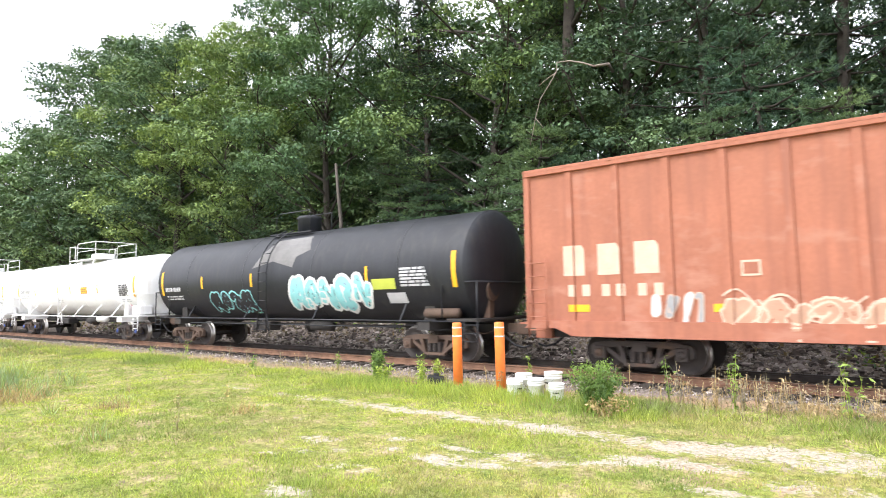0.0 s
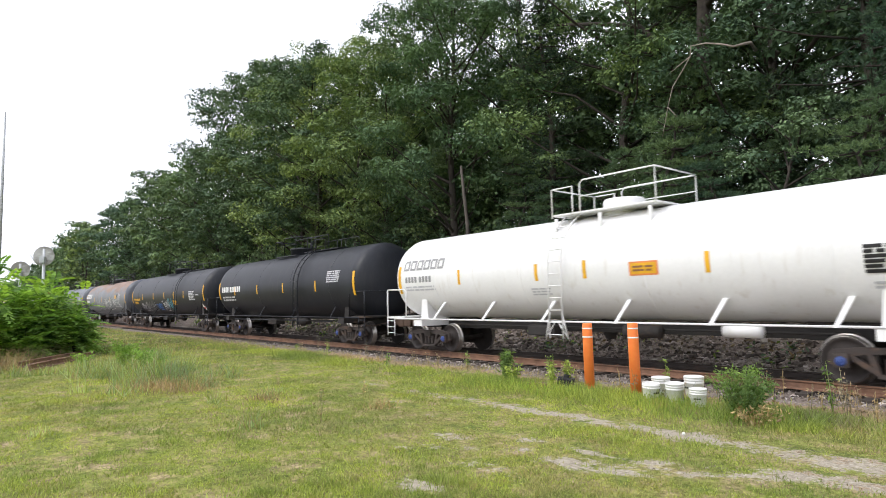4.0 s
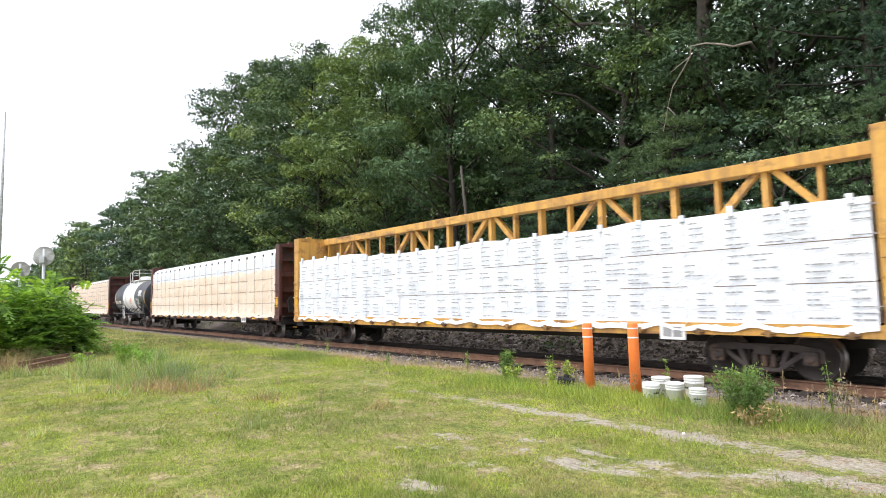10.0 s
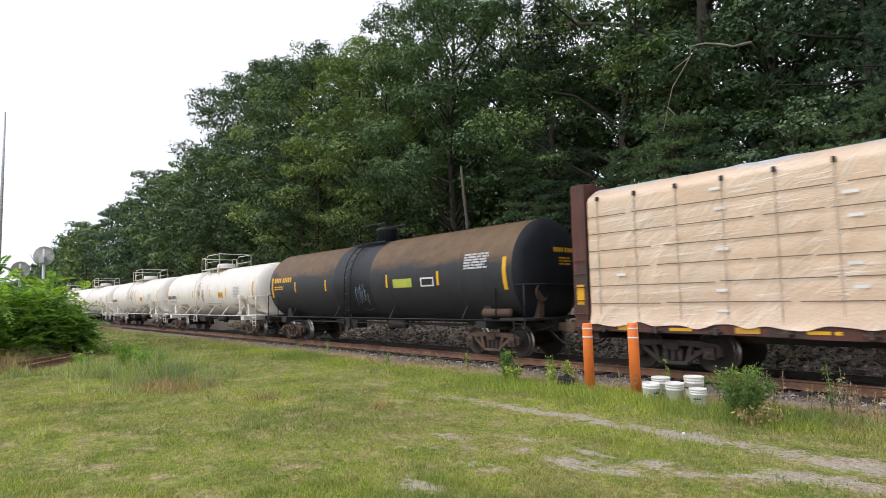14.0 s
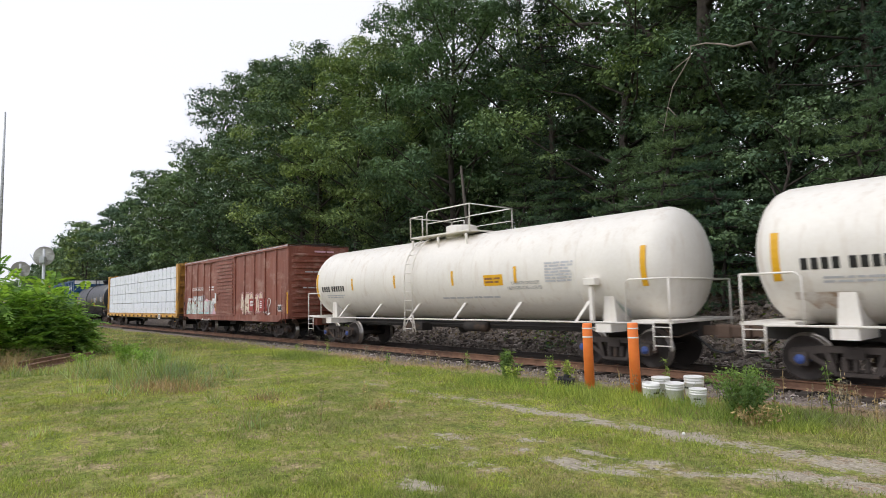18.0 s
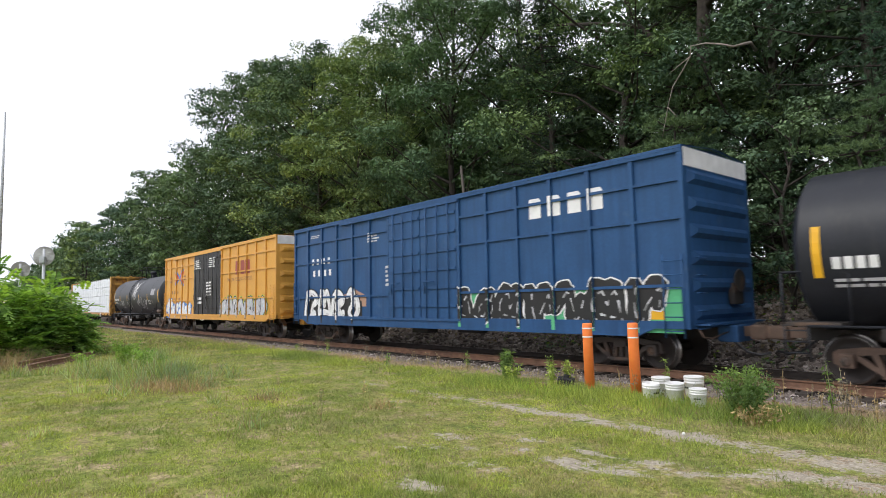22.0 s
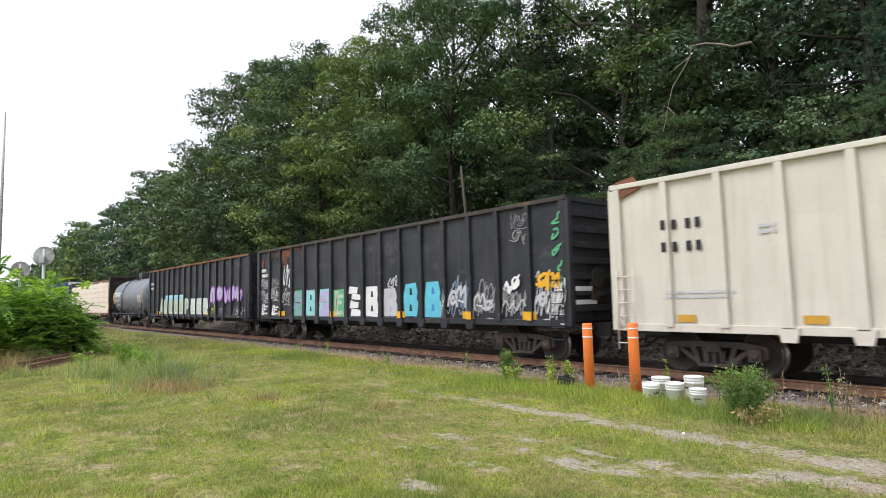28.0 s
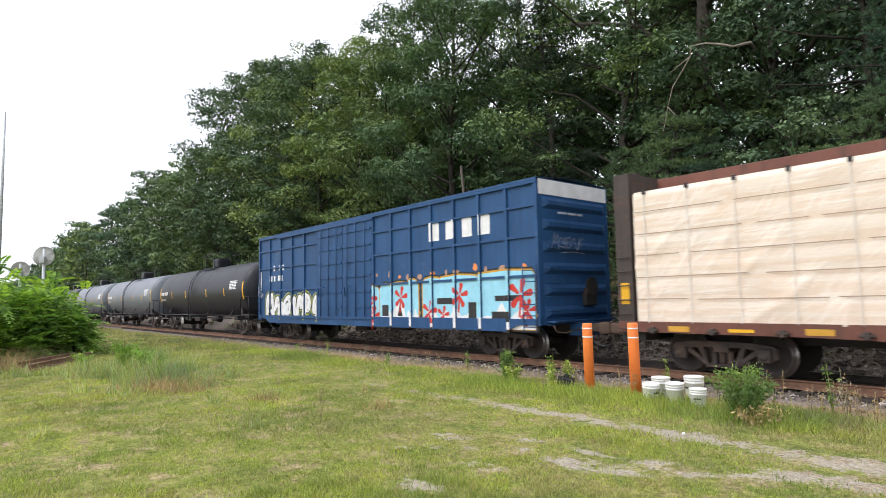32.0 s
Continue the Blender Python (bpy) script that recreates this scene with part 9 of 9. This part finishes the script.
decal(car, "stencil", marks(x0 + .35, 3.25, .18, 4, "ink_white") + marks(x0 + .35, 2.9, .18, 5, "ink_white"), sf)
decal(car, "reflector_mark", [(rect(x0 + a, x0 + a + .5, 1.08, 1.28), "ink_yellow") for a in (2.5, 7.4, 13.0)], sf)

# 32 grey tank car
car, sf, hl, zc, half = tank_car("plain grey short tank car with a domed manway and pale railings", -278.8, -291.7, "tank_gray", "tank_darkgray", style="dome", ladder_x=-1.0, dome_x=-.5, ticks=(-2.64, .12, 2.22), steel="brown_truck", cap="brown_truck")
decal(car, "company_mark", emblem(-4.7, 2.6, .34, 6, "ink_white", "tank_gray", .9, .18), sf, "white company mark as blocks")
decal(car, "stencil", marks(-4.42, 2.1, .19, 9, "ink_silver", .6, .25, (4,)) + bars(-4.2, -2.9, 1.72, 1.95, 2, "ink_silver", 5) + bars(3.6, 4.7, 2.0, 2.6, 8, "ink_silver", 3, .3) + bars(3.7, 4.0, 1.65, 1.85, 3, "ink_silver", 4) + bars(1.3, 2.2, 1.75, 1.82, 1, "ink_silver", 3) + bars(-1.9, -1.5, 2.35, 2.6, 3, "ink_silver", 8) + [(rect(-.6, -.3, 1.35, 1.48), "ink_lime")], sf)

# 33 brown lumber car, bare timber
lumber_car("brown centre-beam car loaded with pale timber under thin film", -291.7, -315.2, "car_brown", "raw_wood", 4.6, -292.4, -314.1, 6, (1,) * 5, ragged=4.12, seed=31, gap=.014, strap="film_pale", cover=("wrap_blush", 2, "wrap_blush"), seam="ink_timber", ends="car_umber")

# 34 blue box car with large mark
car, sf, x0, x1, en = box_car("blue high-cube box car with a large white mark and bright graffiti", -315.2, -335.3, "box_blue", 5.06, .76, -316.4, -334.5, 1.25, "grid", (.33, .56), "box_blue", "ink_white", (2.3, 3.4, 4.25), roof="box_blue")
decal(car, "company_mark", emblem(x1 - 4.7, 3.62, .62, 4, "ink_white", "box_blue", .72, .55), sf, "large white company mark as blocks")
decal(car, "number_mark", marks(x0 + 1.6, 3.25, .26, 5, "ink_white", .7, .7, (1, 2)) + marks(x0 + 1.3, 2.75, .26, 5, "ink_white", .7, .6, (2,)), sf)
items = []
blocks = ((-8.5, -7.75, 2.2), (-7.7, -6.95, 2.25), (-7.0, -5.95, 2.28), (-6.05, -5.4, 2.36), (-5.15, -4.2, 2.38), (-4.3, -2.45, 2.4), (-2.45, -.2, 2.44))


def dome(a, b2, z0, z, g):
    return [(x1 + a - g, z0 - g), (x1 + b2 + g, z0 - g), (x1 + b2 + g, z - .12), (x1 + b2 - .1, z + g), (x1 + (a + b2) / 2, z + g + .05), (x1 + a + .1, z + g), (x1 + a - g, z - .12)]


for a, b2, z in blocks:
    items += [(dome(a, b2, .86, z, .11), "ink_black"), (dome(a, b2, .86, z, .055), "ink_amber"), (dome(a, b2, .86, z, 0), "ink_skyblue")]
for k, (a, b2, z) in enumerate(blocks):
    items.append((flake(x1 + a, x1 + b2, .84, -.85, k + 3), "ink_white"))
    items.append((rect(x1 + a, x1 + b2, .82, 1.12), "ink_white"))
items += [(rect(x1 + a, x1 + b2, z0, z), "door_black") for a, b2, z0, z in ((-7.55, -7.15, 1.15, 1.55), (-4.4, -3.6, 1.55, 1.75), (-2.9, -2.55, 1.0, 1.6), (-1.75, -.65, 1.62, 1.78), (-1.9, -1.15, 1.02, 1.32))] + [([(x1 - 6.6, 1.15), (x1 - 6.3, 1.15), (x1 - 6.45, 1.65)], "door_black")]
paths = random.Random(5)
for k in range(26):
    x, z = x1 - 8.4 + k * .32, .95 + paths.uniform(0, .45)
    items.append((stroke((x, z), (x + paths.uniform(.15, .4), z + paths.uniform(-.15, .2)), .05, .11), "ink_amber"))
for x, z, q in ((-6.4, 1.8, .34), (-3.3, 1.82, .34), (-.75, 1.78, .4), (-4.8, 1.3, .34), (-8.1, 1.15, .32), (-.5, 1.35, .28), (-4.1, 1.2, .26)):
    items += bloom(x1 + x, z, q, "ink_red") + [(stroke((x1 + x, z), (x1 + x - .05, z - q * 1.5), .07), "ink_red")]
items += [(flake(x1 - 9.5, x1 - 8.2, .85, -h, 8 + k), "ink_red") for k, h in enumerate((.5, .9))] + [(blob(x1 - 9.0 + .2 * k, .95 + .17 * k, .16, .08, k), "ink_red") for k in range(6)]
decal(car, "graffiti", items, sf, "sky-blue and white graffiti with red flowers")
decal(car, "graffiti", [(blob(x1 - 8.4 + k * .64 + paths.uniform(-.15, .15), 2.55 + paths.uniform(-.08, .12), paths.uniform(.05, .13), paths.uniform(.05, .12), k), "ink_faded" if k % 3 else "ink_orange") for k in range(13)], sf, "faded orange spray dots")
decal(car, "graffiti", hulks(x0 + .75, x0 + 6.6, .84, 2.2, 6, "ink_white", "ink_black", ("ink_silver", "ink_gray", "ink_silver"), 153, .07, "ink_lime"), sf, "white graffiti edged in black and yellow-green")
decal(car, "graffiti", scrawl(x0 + .1, x0 + .5, 2.0, 3.3, ["ink_silver"], None, 1, 157, .3) + scrawl(x0 + 8.1, x0 + 8.6, 2.35, 2.85, ["ink_white"], None, 1, 158, .3) + scrawl(x0 + 7.0, x0 + 7.4, 1.4, 2.2, ["ink_silver"], None, 1, 159, .2) + scrawl(x0 + 9.6, x0 + 10.0, 1.6, 2.3, ["ink_silver"], None, 1, 160, .2), sf, "small pale tags")
decal(car, "data_panel", bars(x0 + 6.4, x0 + 7.0, 3.9, 4.1, 2, "ink_silver", 3) + bars(x0 + 8.6, x0 + 9.4, 3.9, 4.1, 2, "ink_silver", 4) + bars(x0 + 6.2, x0 + 9.6, 2.5, 2.8, 2, "ink_silver", 5), sf)
decal(car, "end_mark", bars(-.9, .4, 4.0, 4.1, 1, "ink_silver", 5) + scrawl(-1.2, .2, 3.0, 3.4, ["ink_silver"], None, 4, 154, .06), en)

# 35-38 dark tank cars at the rear
for k, (a, b2, sh) in enumerate(((-335.3, -353.3, "tank_black"), (-353.3, -371.0, "tank_gray"), (-371.0, -388.5, "tank_gray"), (-388.5, -406.0, "tank_black"))):
    car, sf, hl, zc, half = tank_car(("black" if sh == "tank_black" else "grey") + " tank car with a railed top near the train's rear", a, b2, sh, "tank_black", style="dome", ladder_x=-.6, ticks=(-5, -2, 2, 5))
    decal(car, "stencil", marks(-hl + .9, 2.4, .22, 9, "ink_white", spaces=(4,)) + bars(-hl + .9, -hl + 2.0, 2.0, 2.2, 2, "ink_silver", 5) + plates(hl - 2.6, 2.5, "ink_white", 3), sf)


def motions():
    """The whole train rolls by at an almost even speed, and its wheels turn with it."""
    def gone(t):
        return SPEED * (t - 16) + .5 * GAIN * (t - 16) ** 2
    for car, place in CARS:
        walk(car, [(float(k), pose(place + gone(k), D, 0)) for k in range(33)])
    # wheels at the same place of their trucks share one turning
    first = {}
    for wheel, e, s in WHEELS:
        if (e, s) not in first:
            base = pose(e, s * .69, .457)
            face = pose(0, 0, 0, 0, 0, 180 if s < 0 else 0)
            walk(wheel, [(k / FPS, base @ Matrix.Rotation((gone(k / FPS) / .457) % (2 * math.pi), 4, "Y") @ face) for k in range(32 * FPS + 1)])
            first[e, s] = wheel.animation_data
        else:
            wheel.rotation_mode = "QUATERNION"
            wheel.animation_data_create()
            wheel.animation_data.action = first[e, s].action
            wheel.animation_data.action_slot = first[e, s].action_slot


motions()
